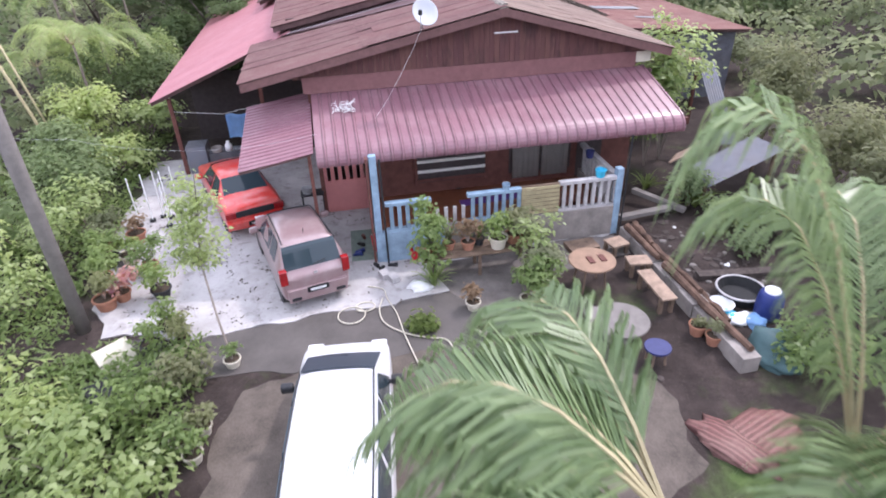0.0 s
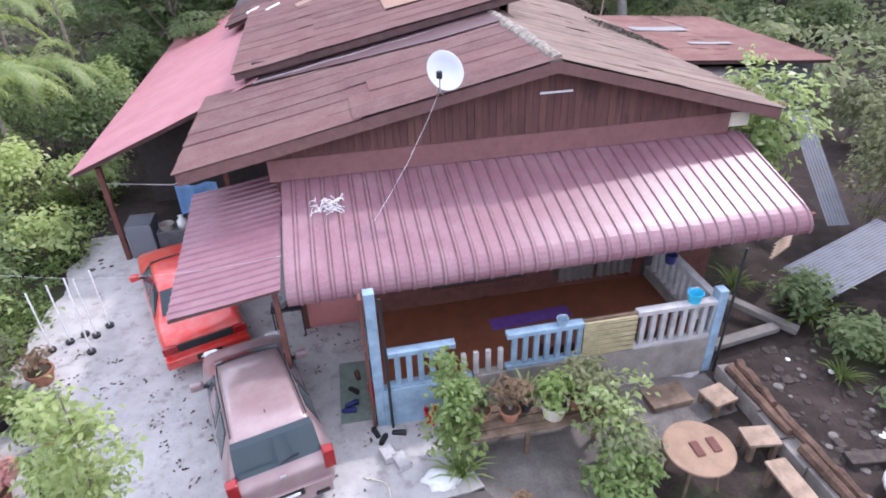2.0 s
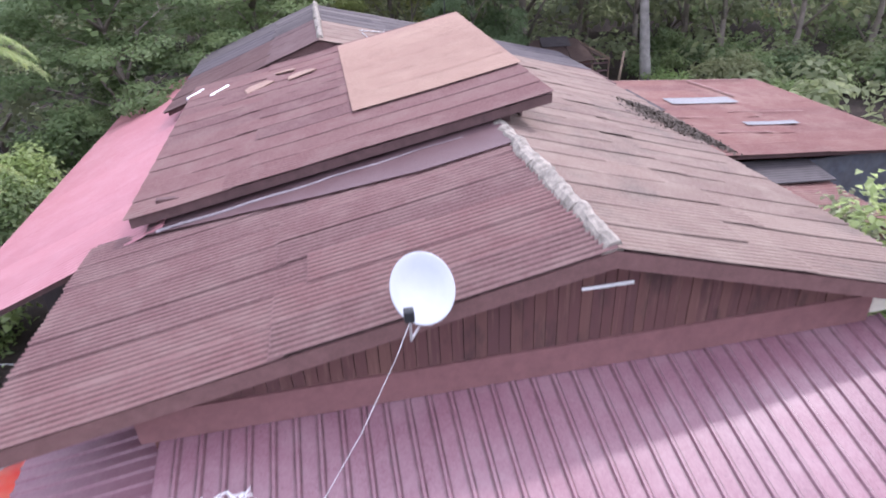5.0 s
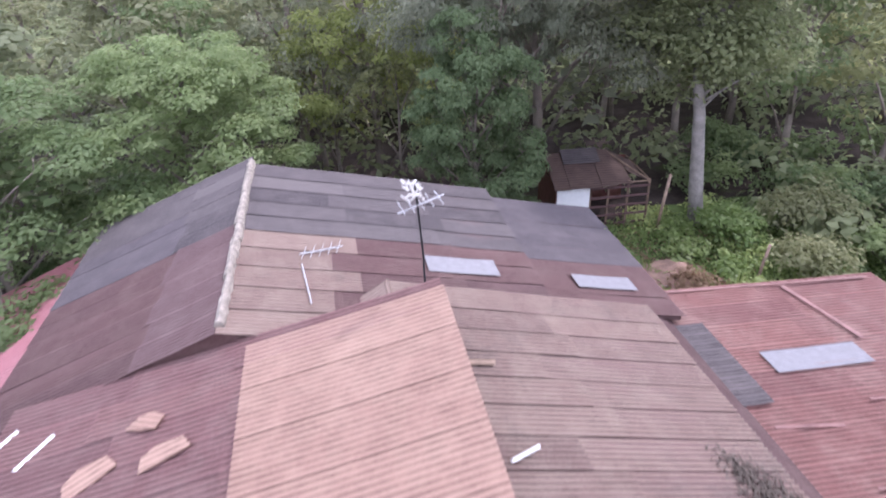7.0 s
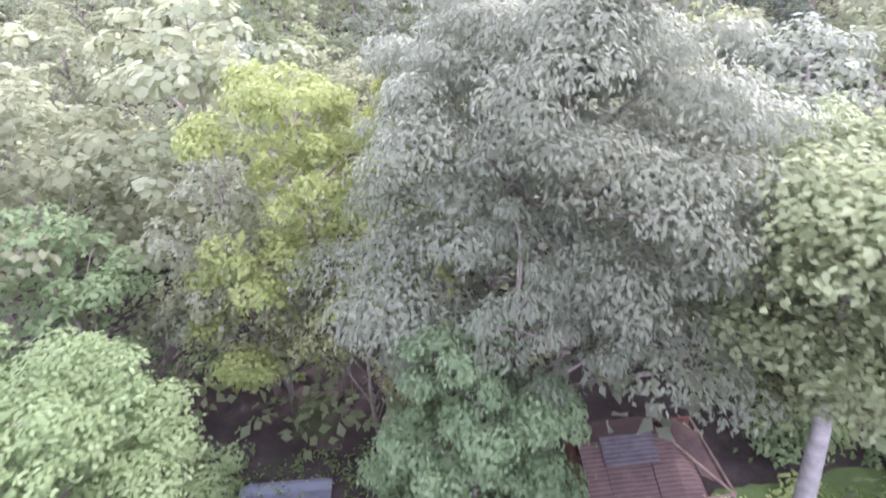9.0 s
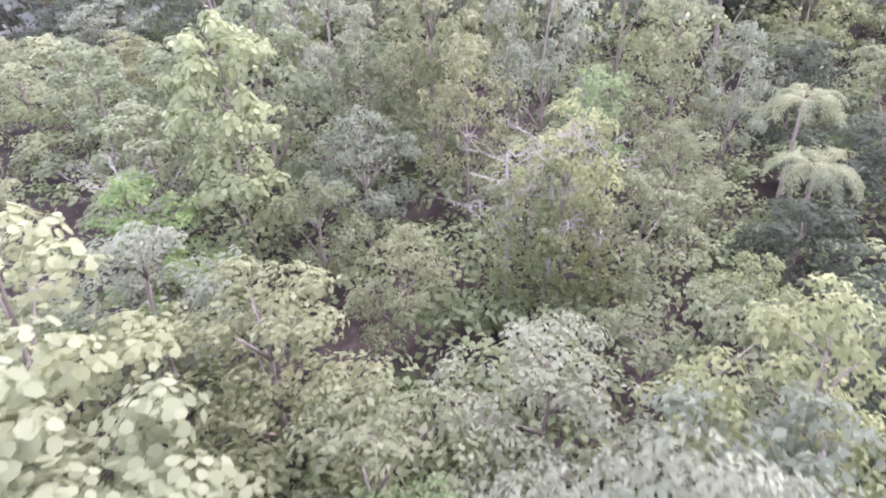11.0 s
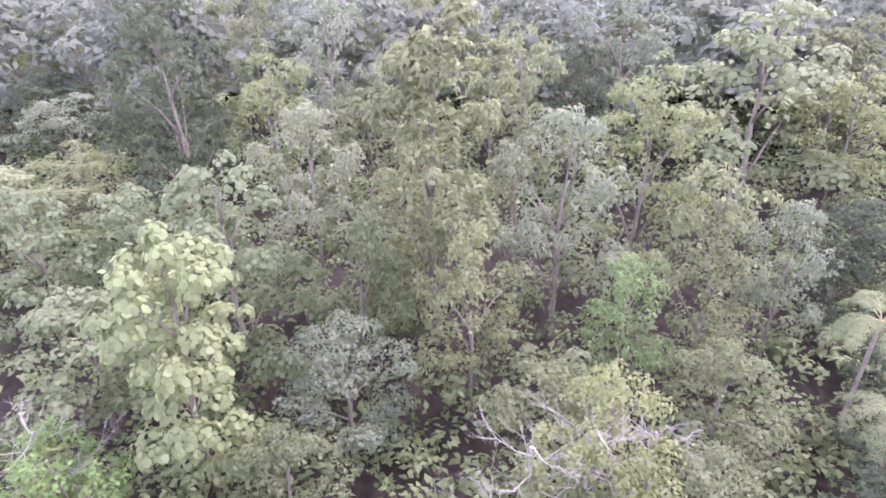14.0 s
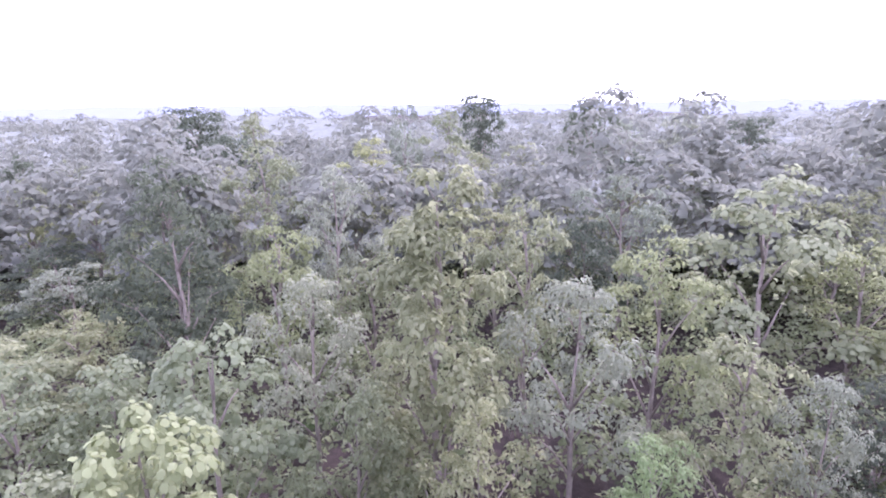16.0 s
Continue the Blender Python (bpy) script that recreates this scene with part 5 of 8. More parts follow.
def make_car(name, paint, length, table, stations, label, wheel_y, glass, lamps, sill=0.2, wheel_r=0.29, half_track=0.68, rails=False):
    """table: y -> (half width, belt height, roof half width, roof height); the rear is at y = 0."""
    root = thing(name, Matrix.Identity(4), label, "car", "parked cars")

    def point(y, k):
        w, belt, rw, top = lerp_table(table, y)
        ring = [(0.0, sill), (w * 0.9, sill), (w * 0.985, sill + 0.12), (w, (sill + belt) * 0.52), (w * 0.975, belt - 0.03), (w * 0.95, belt), (rw * 1.03, belt + (top - belt) * 0.82), (rw * 0.9, top - 0.012), (rw * 0.55, top + 0.008), (0.0, top + 0.014)]
        return ring[k]

    bm = bmesh.new()
    rings = []
    for y in stations:
        half = [point(y, k) for k in range(10)]
        full = [(x, z) for x, z in half] + [(-x, z) for x, z in half[-2:0:-1]]
        rings.append([bm.verts.new((x, y, z)) for x, z in full])
    for a, b in zip(rings, rings[1:]):
        c = len(a)
        for i in range(c):
            bm.faces.new((a[i], b[i], b[(i + 1) % c], a[(i + 1) % c]))
    bm.faces.new(rings[0])
    bm.faces.new(rings[-1][::-1])
    bmesh.ops.recalc_face_normals(bm, faces=bm.faces)
    body = part("body", bm, paint, root, smooth=True)
    sub_d = body.modifiers.new("round", "SUBSURF")
    sub_d.levels = sub_d.render_levels = 2

    def surf(y, k):
        i = int(k)
        p, q = point(y, i), point(y, min(9, i + 1))
        t = k - i
        return Vector((p[0] + (q[0] - p[0]) * t, y, p[1] + (q[1] - p[1]) * t))

    def pane(name2, grid, off, material, parent, side=1):
        """A curved pane on the body; grid rows of (y, k)."""
        bm2 = bmesh.new()
        vs = []
        for row in grid:
            vs.append([bm2.verts.new(surf(abs(y), k)) for y, k in row])
        for a2, b2 in zip(vs, vs[1:]):
            for i in range(len(a2) - 1):
                bm2.faces.new((a2[i], a2[i + 1], b2[i + 1], b2[i]))
        bmesh.ops.recalc_face_normals(bm2, faces=bm2.faces)
        bm2.normal_update()
        c = sum((v.co for v in bm2.verts), Vector()) / len(bm2.verts)
        n2 = sum((f.normal for f in bm2.faces), Vector())
        if n2.dot(c - Vector((0, length * 0.5, 0.6))) < 0:
            n2 = -n2
        n2.normalize()
        for v in bm2.verts:
            v.co += n2 * off
        if side < 0:
            for v in bm2.verts:
                v.co.x = -v.co.x
            bmesh.ops.reverse_faces(bm2, faces=bm2.faces)
        r2 = bmesh.ops.extrude_face_region(bm2, geom=list(bm2.faces))
        mv = Vector((n2.x * side, n2.y, n2.z)) * -0.02
        bmesh.ops.translate(bm2, vec=mv, verts=[e for e in r2["geom"] if isinstance(e, bmesh.types.BMVert)])
        return part(name2, bm2, material, parent)

    for y0, y1, y2, y3 in glass["side"]:
        for s in (1, -1):
            pane("window", [[(y0, 5.08), (y1, 5.08)], [(y2, 6.0), (y3, 6.0)]], 0.008, M_GLASS, root, s)
    # windscreen and rear window across the whole width
    for nm, ya, yb in (("windscreen", *glass["front"]), ("rear_window", *glass["rear"])):
        bm2 = bmesh.new()
        rows2 = []
        back = -0.03 if nm == "rear_window" else 0.03
        for i2 in range(9):
            t = 0.06 + 0.86 * i2 / 8
            y = ya + (yb - ya) * t
            w, belt, rw, top = lerp_table(table, y)
            rows2.append([bm2.verts.new((rw * 0.95 * q, y + back * (1 - 0.8 * q * q), top + 0.016 - 0.02 * q * q)) for q in (-1, -0.6, 0, 0.6, 1)])
        for a2, b2 in zip(rows2, rows2[1:]):
            for i in range(4):
                bm2.faces.new((a2[i], a2[i + 1], b2[i + 1], b2[i]))
        r2 = bmesh.ops.extrude_face_region(bm2, geom=list(bm2.faces))
        bmesh.ops.translate(bm2, vec=(0, -back * 0.5, -0.008), verts=[e for e in r2["geom"] if isinstance(e, bmesh.types.BMVert)])
        bmesh.ops.recalc_face_normals(bm2, faces=bm2.faces)
        g = part(nm, bm2, M_GLASS, root)
    for nm, s, x0, x1, y0, y1, z0, z1, material in lamps:
        bm2 = bmesh.new()
        box(bm2, min(s * x0, s * x1), max(s * x0, s * x1), y0, y1, z0, z1, 0.02)
        part(nm, bm2, material, root)
    for y in wheel_y:
        for s in (1, -1):
            m = Matrix.Translation((s * half_track, y, wheel_r)) @ pose(0, 0, 0, 0, 90, 0)
            arch = lathe([(wheel_r + 0.055, -0.05), (wheel_r + 0.055, 0.12), (0.0, 0.12)], 20, Matrix.Translation((s * (half_track - 0.02), y, wheel_r + 0.01)) @ pose(0, 0, 0, 0, 90 * s, 0))
            part("wheel_arch", arch, M_TRIM, root)
            w = part("wheel", lathe([(0.0, -0.06), (wheel_r * 0.6, -0.07), (wheel_r * 0.62, 0.07), (0.0, 0.06)], 16, m), M_STEEL, root, "silver wheel")
            part("tyre", lathe([(wheel_r * 0.62, -0.085), (wheel_r * 0.95, -0.085), (wheel_r, -0.05), (wheel_r, 0.05), (wheel_r * 0.95, 0.085), (wheel_r * 0.62, 0.085)], 22, m), M_RUBBER, w)
    for s in (1, -1):
        y = glass["mirror"]
        w, belt, rw, top = lerp_table(table, y)
        bm2 = bmesh.new()
        box(bm2, -0.11, 0.11, -0.06, 0.06, -0.07, 0.08, 0.035)
        bmesh.ops.transform(bm2, matrix=Matrix.Translation((s * (w + 0.1), y, belt + 0.06)), verts=bm2.verts)
        mir = part("mirror", bm2, paint if name != "white_van" else M_TRIM, root)
        part("mirror_arm", boxes((min(s * (w - 0.08), s * (w + 0.03)), max(s * (w - 0.08), s * (w + 0.03)), y - 0.03, y + 0.03, belt, belt + 0.05)), M_TRIM, mir)
    if rails:
        for s in (1, -1):
            pts = [(s * lerp_table(table, y)[2] * 0.93, y, lerp_table(table, y)[3] + 0.0) for y in rails]
            part("roof_seam", tube(bmesh.new(), pts, 0.014, seg=5), M_TRIM, root)
    return root


# hatchback: rear at y = 0, nose at 3.64
hatch_t = [(0.0, (0.66, 0.78, 0.62, 0.8)), (0.06, (0.76, 0.82, 0.66, 0.86)), (0.16, (0.79, 0.94, 0.67, 0.98)), (0.36, (0.805, 0.97, 0.64, 1.36)), (0.5, (0.81, 0.965, 0.6, 1.47)), (1.1, (0.81, 0.95, 0.585, 1.505)), (1.9, (0.81, 0.93, 0.57, 1.485)), (2.3, (0.805, 0.92, 0.55, 1.4)), (2.95, (0.79, 0.9, 0.56, 0.99)), (3.35, (0.76, 0.82, 0.55, 0.87)), (3.58, (0.68, 0.7, 0.5, 0.74)), (3.64, (0.6, 0.6, 0.46, 0.64))]
hatch = make_car("hatchback", M_ROSE, 3.64, hatch_t, (0.0, 0.06, 0.16, 0.36, 0.5, 0.8, 1.1, 1.5, 1.9, 2.3, 2.62, 2.95, 3.15, 3.35, 3.58, 3.64), "dusty rose hatchback car parked on the concrete drive",
                 (0.62, 3.02), {"side": [(0.62, 1.18, 0.72, 1.2), (1.28, 2.5, 1.3, 2.15)], "front": (2.95, 2.3), "rear": (0.13, 0.47), "mirror": 2.42},
                 [("tail_light", s, 0.62, 0.79, -0.015, 0.14, 0.7, 1.06, M_LAMPRED) for s in (1, -1)] + [("head_light", s, 0.45, 0.7, 3.42, 3.6, 0.62, 0.76, M_LAMPWHITE) for s in (1, -1)]
                 + [("rear_bumper", 1, -0.68, 0.68, -0.06, 0.1, 0.24, 0.56, M_ROSE), ("number_plate", 1, -0.25, 0.25, -0.075, -0.05, 0.42, 0.56, M_PLATE), ("plate_bar", 1, -0.18, 0.18, -0.082, -0.07, 0.465, 0.515, M_PLATEBAR), ("bumper_insert", 1, 0.4, 0.62, -0.07, -0.05, 0.28, 0.36, M_TRIM), ("bumper_insert", -1, 0.4, 0.62, -0.07, -0.05, 0.28, 0.36, M_TRIM)], rails=(0.5, 0.8, 1.1, 1.5, 1.9, 2.25))
part("aerial", tube(bmesh.new(), [(0.0, 0.75, 1.5), (0.0, 0.66, 1.66)], 0.008, seg=5), M_TRIM, hatch)
part("badge", boxes((-0.04, 0.04, -0.02, 0.005, 0.86, 0.9)), M_STEEL, hatch)
part("wiper", tube(bmesh.new(), [(0.02, 0.12, 1.02), (0.3, 0.14, 1.06)], 0.012, seg=5), M_TRIM, hatch)
hatch.matrix_world = at(-1.72, -1.5, 0.03, 14.5)

# red saloon
sal_t = [(0.0, (0.72, 0.74, 0.66, 0.8)), (0.08, (0.8, 0.82, 0.68, 0.9)), (0.75, (0.82, 0.84, 0.66, 0.93)), (1.3, (0.82, 0.86, 0.54, 1.33)), (1.9, (0.82, 0.86, 0.55, 1.37)), (2.5, (0.82, 0.85, 0.54, 1.33)), (3.05, (0.81, 0.84, 0.62, 0.92)), (4.0, (0.79, 0.76, 0.64, 0.8)), (4.2, (0.72, 0.66, 0.6, 0.7))]
saloon = make_car("saloon_car", M_RED, 4.2, sal_t, (0.0, 0.08, 0.4, 0.75, 1.0, 1.3, 1.6, 1.9, 2.2, 2.5, 2.8, 3.05, 3.5, 4.0, 4.2), "bright red older saloon car under the porch roof",
                  (0.8, 3.35), {"side": [(0.98, 1.7, 1.3, 1.72), (1.8, 2.85, 1.82, 2.5)], "front": (3.05, 2.5), "rear": (0.75, 1.3), "mirror": 2.75},
                  [("tail_light", s, 0.52, 0.8, -0.015, 0.06, 0.6, 0.78, M_LAMPRED) for s in (1, -1)] + [("tail_panel", 1, -0.52, 0.52, -0.012, 0.05, 0.6, 0.78, M_TRIM), ("bumper", 1, -0.8, 0.8, -0.08, 0.12, 0.3, 0.5, M_RED), ("number_plate", 1, -0.25, 0.25, -0.1, -0.07, 0.34, 0.47, M_PLATE), ("plate_bar", 1, -0.18, 0.18, -0.107, -0.09, 0.38, 0.43, M_PLATEBAR)])
saloon.matrix_world = at(-3.32, 2.28, 0.03, 19.0)

# white van, nose towards the house
van_t = [(0.0, (0.74, 0.95, 0.6, 1.0)), (0.12, (0.82, 1.0, 0.62, 1.3)), (0.35, (0.83, 1.0, 0.63, 1.68)), (1.2, (0.83, 1.0, 0.64, 1.72)), (2.3, (0.83, 0.98, 0.63, 1.7)), (2.6, (0.83, 0.97, 0.62, 1.66)), (3.58, (0.82, 0.95, 0.68, 1.06)), (3.98, (0.8, 0.86, 0.64, 0.92)), (4.18, (0.72, 0.72, 0.6, 0.74)), (4.25, (0.62, 0.6, 0.5, 0.62))]
van = make_car("white_van", M_CARWHITE, 4.25, van_t, (0.0, 0.12, 0.35, 0.7, 1.2, 1.8, 2.3, 2.6, 3.1, 3.58, 3.78, 3.98, 4.18, 4.25), "white people carrier parked facing the house",
               (0.75, 3.4), {"side": [(0.4, 1.15, 0.5, 1.17), (1.27, 2.05, 1.29, 2.06), (2.15, 3.05, 2.16, 2.6)], "front": (3.6, 2.58), "rear": (0.1, 0.35), "mirror": 2.95},
               [("head_light", s, 0.45, 0.74, 3.9, 4.15, 0.66, 0.82, M_LAMPWHITE) for s in (1, -1)] + [("bumper", 1, -0.7, 0.7, 4.1, 4.3, 0.28, 0.52, M_CARWHITE)], rails=(0.4, 1.2, 1.8, 2.3, 2.58), wheel_r=0.31)
part("wiper", tube(bmesh.new(), [(-0.5, 3.5, 1.12), (0.1, 3.4, 1.2)], 0.012, seg=5), M_TRIM, van)
for pane_ob in van.children:
    if pane_ob.name.startswith("windscreen"):
        pane_ob.data.materials[0] = M_TINT
van.matrix_world = at(-1.63, -8.69, 0.0, -5.8) @ Matrix.Diagonal((1, 1.13, 1.03, 1))

# ---- roof things ----
dish = thing("satellite_dish", at(1.62, 2.28, 5.56), "grey satellite dish on the gable edge of the roof", "satellite dish")
face = Vector((0.12, -0.78, 0.62)).to_track_quat("Z", "Y").to_matrix().to_4x4()
part("reflector", lathe([(0.0, -0.09), (0.13, -0.08), (0.26, -0.045), (0.37, 0.0), (0.385, 0.0), (0.385, -0.012), (0.27, -0.06), (0.0, -0.105)], 36, face @ Matrix.Diagonal((0.83, 0.93, 0.9, 1))), M_DISH, dish, smooth=True)
part("feed_arm", tube(bmesh.new(), [(-0.08, -0.12, -0.36), (-0.2, -0.5, -0.2), (-0.2, -0.52, 0.05)], 0.014), M_STEEL, dish)
part("receiver", boxes((-0.25, -0.16, -0.56, -0.47, 0.02, 0.14), bevel=0.015), M_TRIM, dish)
part("mast", tube(bmesh.new(), [(-0.06, 0.06, -0.05), (-0.08, 0.2, -0.3), (-0.08, 0.34, -0.52)], 0.022), M_STEEL, dish)
cable = thing("dish_cable", HOUSE, "thin pale cable hanging from the dish to the veranda roof", "cable")
part("cord", tube(bmesh.new(), [(1.5, 2.5, 5.05), (1.3, 2.3, 4.75), (0.85, 2.0, 4.1), (0.45, 1.85, 3.55), (0.15, 1.6, 3.26)], 0.0035, seg=5), M_WHITE, cable)

wires = thing("wire_tangle", at(-0.62, 1.95, 3.36), "tangle of white wire rack lying on the veranda roof", "scrap")
bm = bmesh.new()
wr = random.Random(4)
for i in range(44):
    a = (wr.uniform(-0.24, 0.24), wr.uniform(-0.1, 0.1), wr.uniform(0.0, 0.26))
    b = (min(0.3, max(-0.3, a[0] + wr.uniform(-0.3, 0.3))), a[1] + wr.uniform(-0.1, 0.1), min(0.3, max(0.0, a[2] + wr.uniform(-0.25, 0.25))))
    tube(bm, [a, ((a[0] + b[0]) / 2, (a[1] + b[1]) / 2, (a[2] + b[2]) / 2 + 0.03), b], 0.006, seg=4)
part("wires", bm, M_WHITE, wires)

ant = thing("tv_antenna", at(4.35, 14.75, 5.2), "old thin television antenna mast above the roof", "antenna")
part("mast", tube(bmesh.new(), [(0, 0, -0.4), (0.02, -0.05, 1.4), (-0.04, -0.12, 2.75)], 0.018), M_TRIM, ant)
part("boom", tube(bmesh.new(), [(-0.35, -0.2, 2.32), (0.42, 0.0, 2.46)], 0.014), M_STEEL, ant)
for i in range(5):
    x = -0.28 + i * 0.15
    part("element", tube(bmesh.new(), [(x + 0.03, -0.34, 2.36 + i * 0.025), (x - 0.03, 0.16, 2.36 + i * 0.025)], 0.007, seg=5), M_STEEL, ant)
bm = bmesh.new()
for i in range(34):
    a = Vector((wr.uniform(-0.24, 0.06), wr.uniform(-0.2, 0.05), 2.6 + wr.uniform(-0.14, 0.16)))
    tube(bm, [a, a + Vector((wr.uniform(-0.1, 0.1), wr.uniform(-0.08, 0.08), wr.uniform(-0.14, 0.1)))], 0.02, 0.008, seg=5)
part("shredded_bag", bm, M_CLOTH, ant, "torn pale plastic caught on the tip")

FALLEN_A, FALLEN_B, FALLEN_C, FALLEN_D = (2.16, 17.23, 5.52), (3.03, 17.70, 5.31), (2.21, 16.84, 5.51), (2.39, 15.49, 5.47)
down = thing("fallen_antenna", HOUSE, "old television antenna lying flat on the roof", "antenna")
part("boom", tube(bmesh.new(), [FALLEN_A, FALLEN_B], 0.014, seg=6), M_STEEL, down)
for i in range(5):
    c = Vector(FALLEN_A).lerp(Vector(FALLEN_B), 0.1 + 0.2 * i)
    part("element", tube(bmesh.new(), [c - Vector((0.05, 0.24, -0.012)), c + Vector((0.05, 0.24, 0.012))], 0.007, seg=5), M_STEEL, down)
part("mast", tube(bmesh.new(), [FALLEN_C, FALLEN_D], 0.014, seg=6), M_STEEL, down)

for a, b, w in (((-2.55, 13.6, 4.78), (-2.18, 14.05, 4.87), 0.07), ((-1.9, 13.2, 4.9), (-1.5, 13.7, 5.0), 0.07), ((4.74, 13.5, 5.3), (5.25, 13.52, 5.17), 0.1), ((4.94, 11.5, 5.26), (5.41, 11.75, 5.14), 0.06)):
    s = thing("loose_batten", HOUSE, "pale loose timber batten lying on the roof", "batten", "roof battens")
    part("strip", tube(bmesh.new(), [a, b], w * 0.5, seg=4), M_BOARD if w == 0.1 else M_WHITE, s)
for u0, v0, z0, w, d, ang in ((-0.65, 12.62, 5.16, 0.75, 0.42, 25), (0.02, 13.3, 5.32, 0.5, 0.4, -30), (0.4, 12.6, 5.38, 0.72, 0.36, 12)):
    s = thing("loose_sheet_scrap", at(u0, v0, z0, ang, 0.0, -11.5), "broken pale scrap of roof sheet lying on the roof", "scrap", "roof scraps")
    bm = bmesh.new()
    out = [(-w / 2, -d / 2), (w * 0.1, -d * 0.42), (w / 2, -d * 0.3), (w * 0.38, d * 0.35), (-w * 0.15, d / 2), (-w * 0.45, d * 0.2)]
    f = bm.faces.new([bm.verts.new((x, y, 0)) for x, y in out])
    r = bmesh.ops.extrude_face_region(bm, geom=[f])
    bmesh.ops.translate(bm, vec=(0, 0, 0.018), verts=[e for e in r["geom"] if isinstance(e, bmesh.types.BMVert)])
    part("sheet", bm, M_NEWRED, s)

# ---- yard plants ----
def pot_plant(u, v, z, r, h, pot_mat, leaf_mat, ph, pr, label, seed, leaf_size=0.14, stems=5, strappy=False):
    root = thing("potted_plant", at(u, v, z), label, "potted plant", "potted plants")
    pot = part("pot", lathe([(0.0, 0.0), (r * 0.72, 0.0), (r * 0.95, h * 0.82), (r * 1.06, h * 0.82), (r * 1.06, h), (r * 0.92, h), (r * 0.9, h * 0.88)], 18), pot_mat, root)
    part("soil", lathe([(r * 0.9, h * 0.86), (0.0, h * 0.9)], 14), M_SOIL, pot)
    rs = np.random.RandomState(seed)
    if strappy:
        arch_leaves("foliage", seed, (0, 0, h * 0.9), 34, ph, pr, 0.05, leaf_mat, root)
    else:
        bm = bmesh.new()
        lob = []
        for i in range(stems):
            a = rs.uniform(0, 6.28)
            q = pr * rs.uniform(0.2, 0.75)
            t = (q * math.cos(a), q * math.sin(a), h + ph * rs.uniform(0.45, 0.95))
            tube(bm, [(0, 0, h * 0.85), (t[0] * 0.4, t[1] * 0.4, h + (t[2] - h) * 0.5), t], 0.014, 0.006, 5)
            lob.append((*t, pr * 0.42, pr * 0.42, ph * 0.26))
        part("branching", bm, M_BARK, root)
        P, N = crown_points(rs, lob, 150 * (0.14 / leaf_size), 5, leaf_size * 0.5)
        v2, f2 = leaves(rs, P, N, leaf_size, leaf_size * 0.5)
        arrays("foliage", v2, f2, leaf_mat, root)
    return root


def arch_leaves(name, seed, base, count, length, spread, width, material, parent=None):
    """Long strap leaves that rise and bend over."""
    rs = np.random.RandomState(seed)
    V, F = [], []
    for i in range(count):
        a = rs.uniform(0, 6.28)
        L = length * rs.uniform(0.6, 1.15)
        s = spread * rs.uniform(0.4, 1.2)
        d = np.array([math.cos(a), math.sin(a), 0])
        side = np.array([-d[1], d[0], 0])
        k = len(V)
        for t in (0.0, 0.35, 0.7, 1.0):
            c = np.array(base) + d * s * t ** 1.3 + np.array([0, 0, L * (t - 0.45 * t ** 3)])
            w = width * (0.5, 1.0, 0.8, 0.06)[int(t * 3.01)]
            V += [c - side * w / 2, c + side * w / 2]
        for j in range(3):
            F.append((k + 2 * j, k + 2 * j + 1, k + 2 * j + 3, k + 2 * j + 2))
    return arrays(name, np.array(V), np.array(F), material, parent)


def shrub(u, v, r, h, leaf_mat, label, seed, size=0.13, z=0.0, dens=34, name="shrub", group="garden shrubs"):
    root = thing(name, at(u, v, z), label, "shrub", group)
    rs = np.random.RandomState(seed)
    bm = bmesh.new()
    lob = []
    for i in range(7):
        a, q = rs.uniform(0, 6.28), r * rs.uniform(0.1, 0.6)
        t = (q * math.cos(a), q * math.sin(a), h * rs.uniform(0.4, 0.85))
        tube(bm, [(0, 0, -0.02), (t[0] * 0.5, t[1] * 0.5, t[2] * 0.5), t], 0.02, 0.008, 5)
        lob.append((*t, r * 0.5, r * 0.5, h * 0.3))
    part("branching", bm, M_BARK, root)
    P, N = crown_points(rs, lob, dens, 8, size * 0.8)
    keep2 = P[:, 2] > 0.02
    v2, f2 = leaves(rs, P[keep2], N[keep2], size, size * 0.55)
    arrays("foliage", v2, f2, leaf_mat, root)
    return root


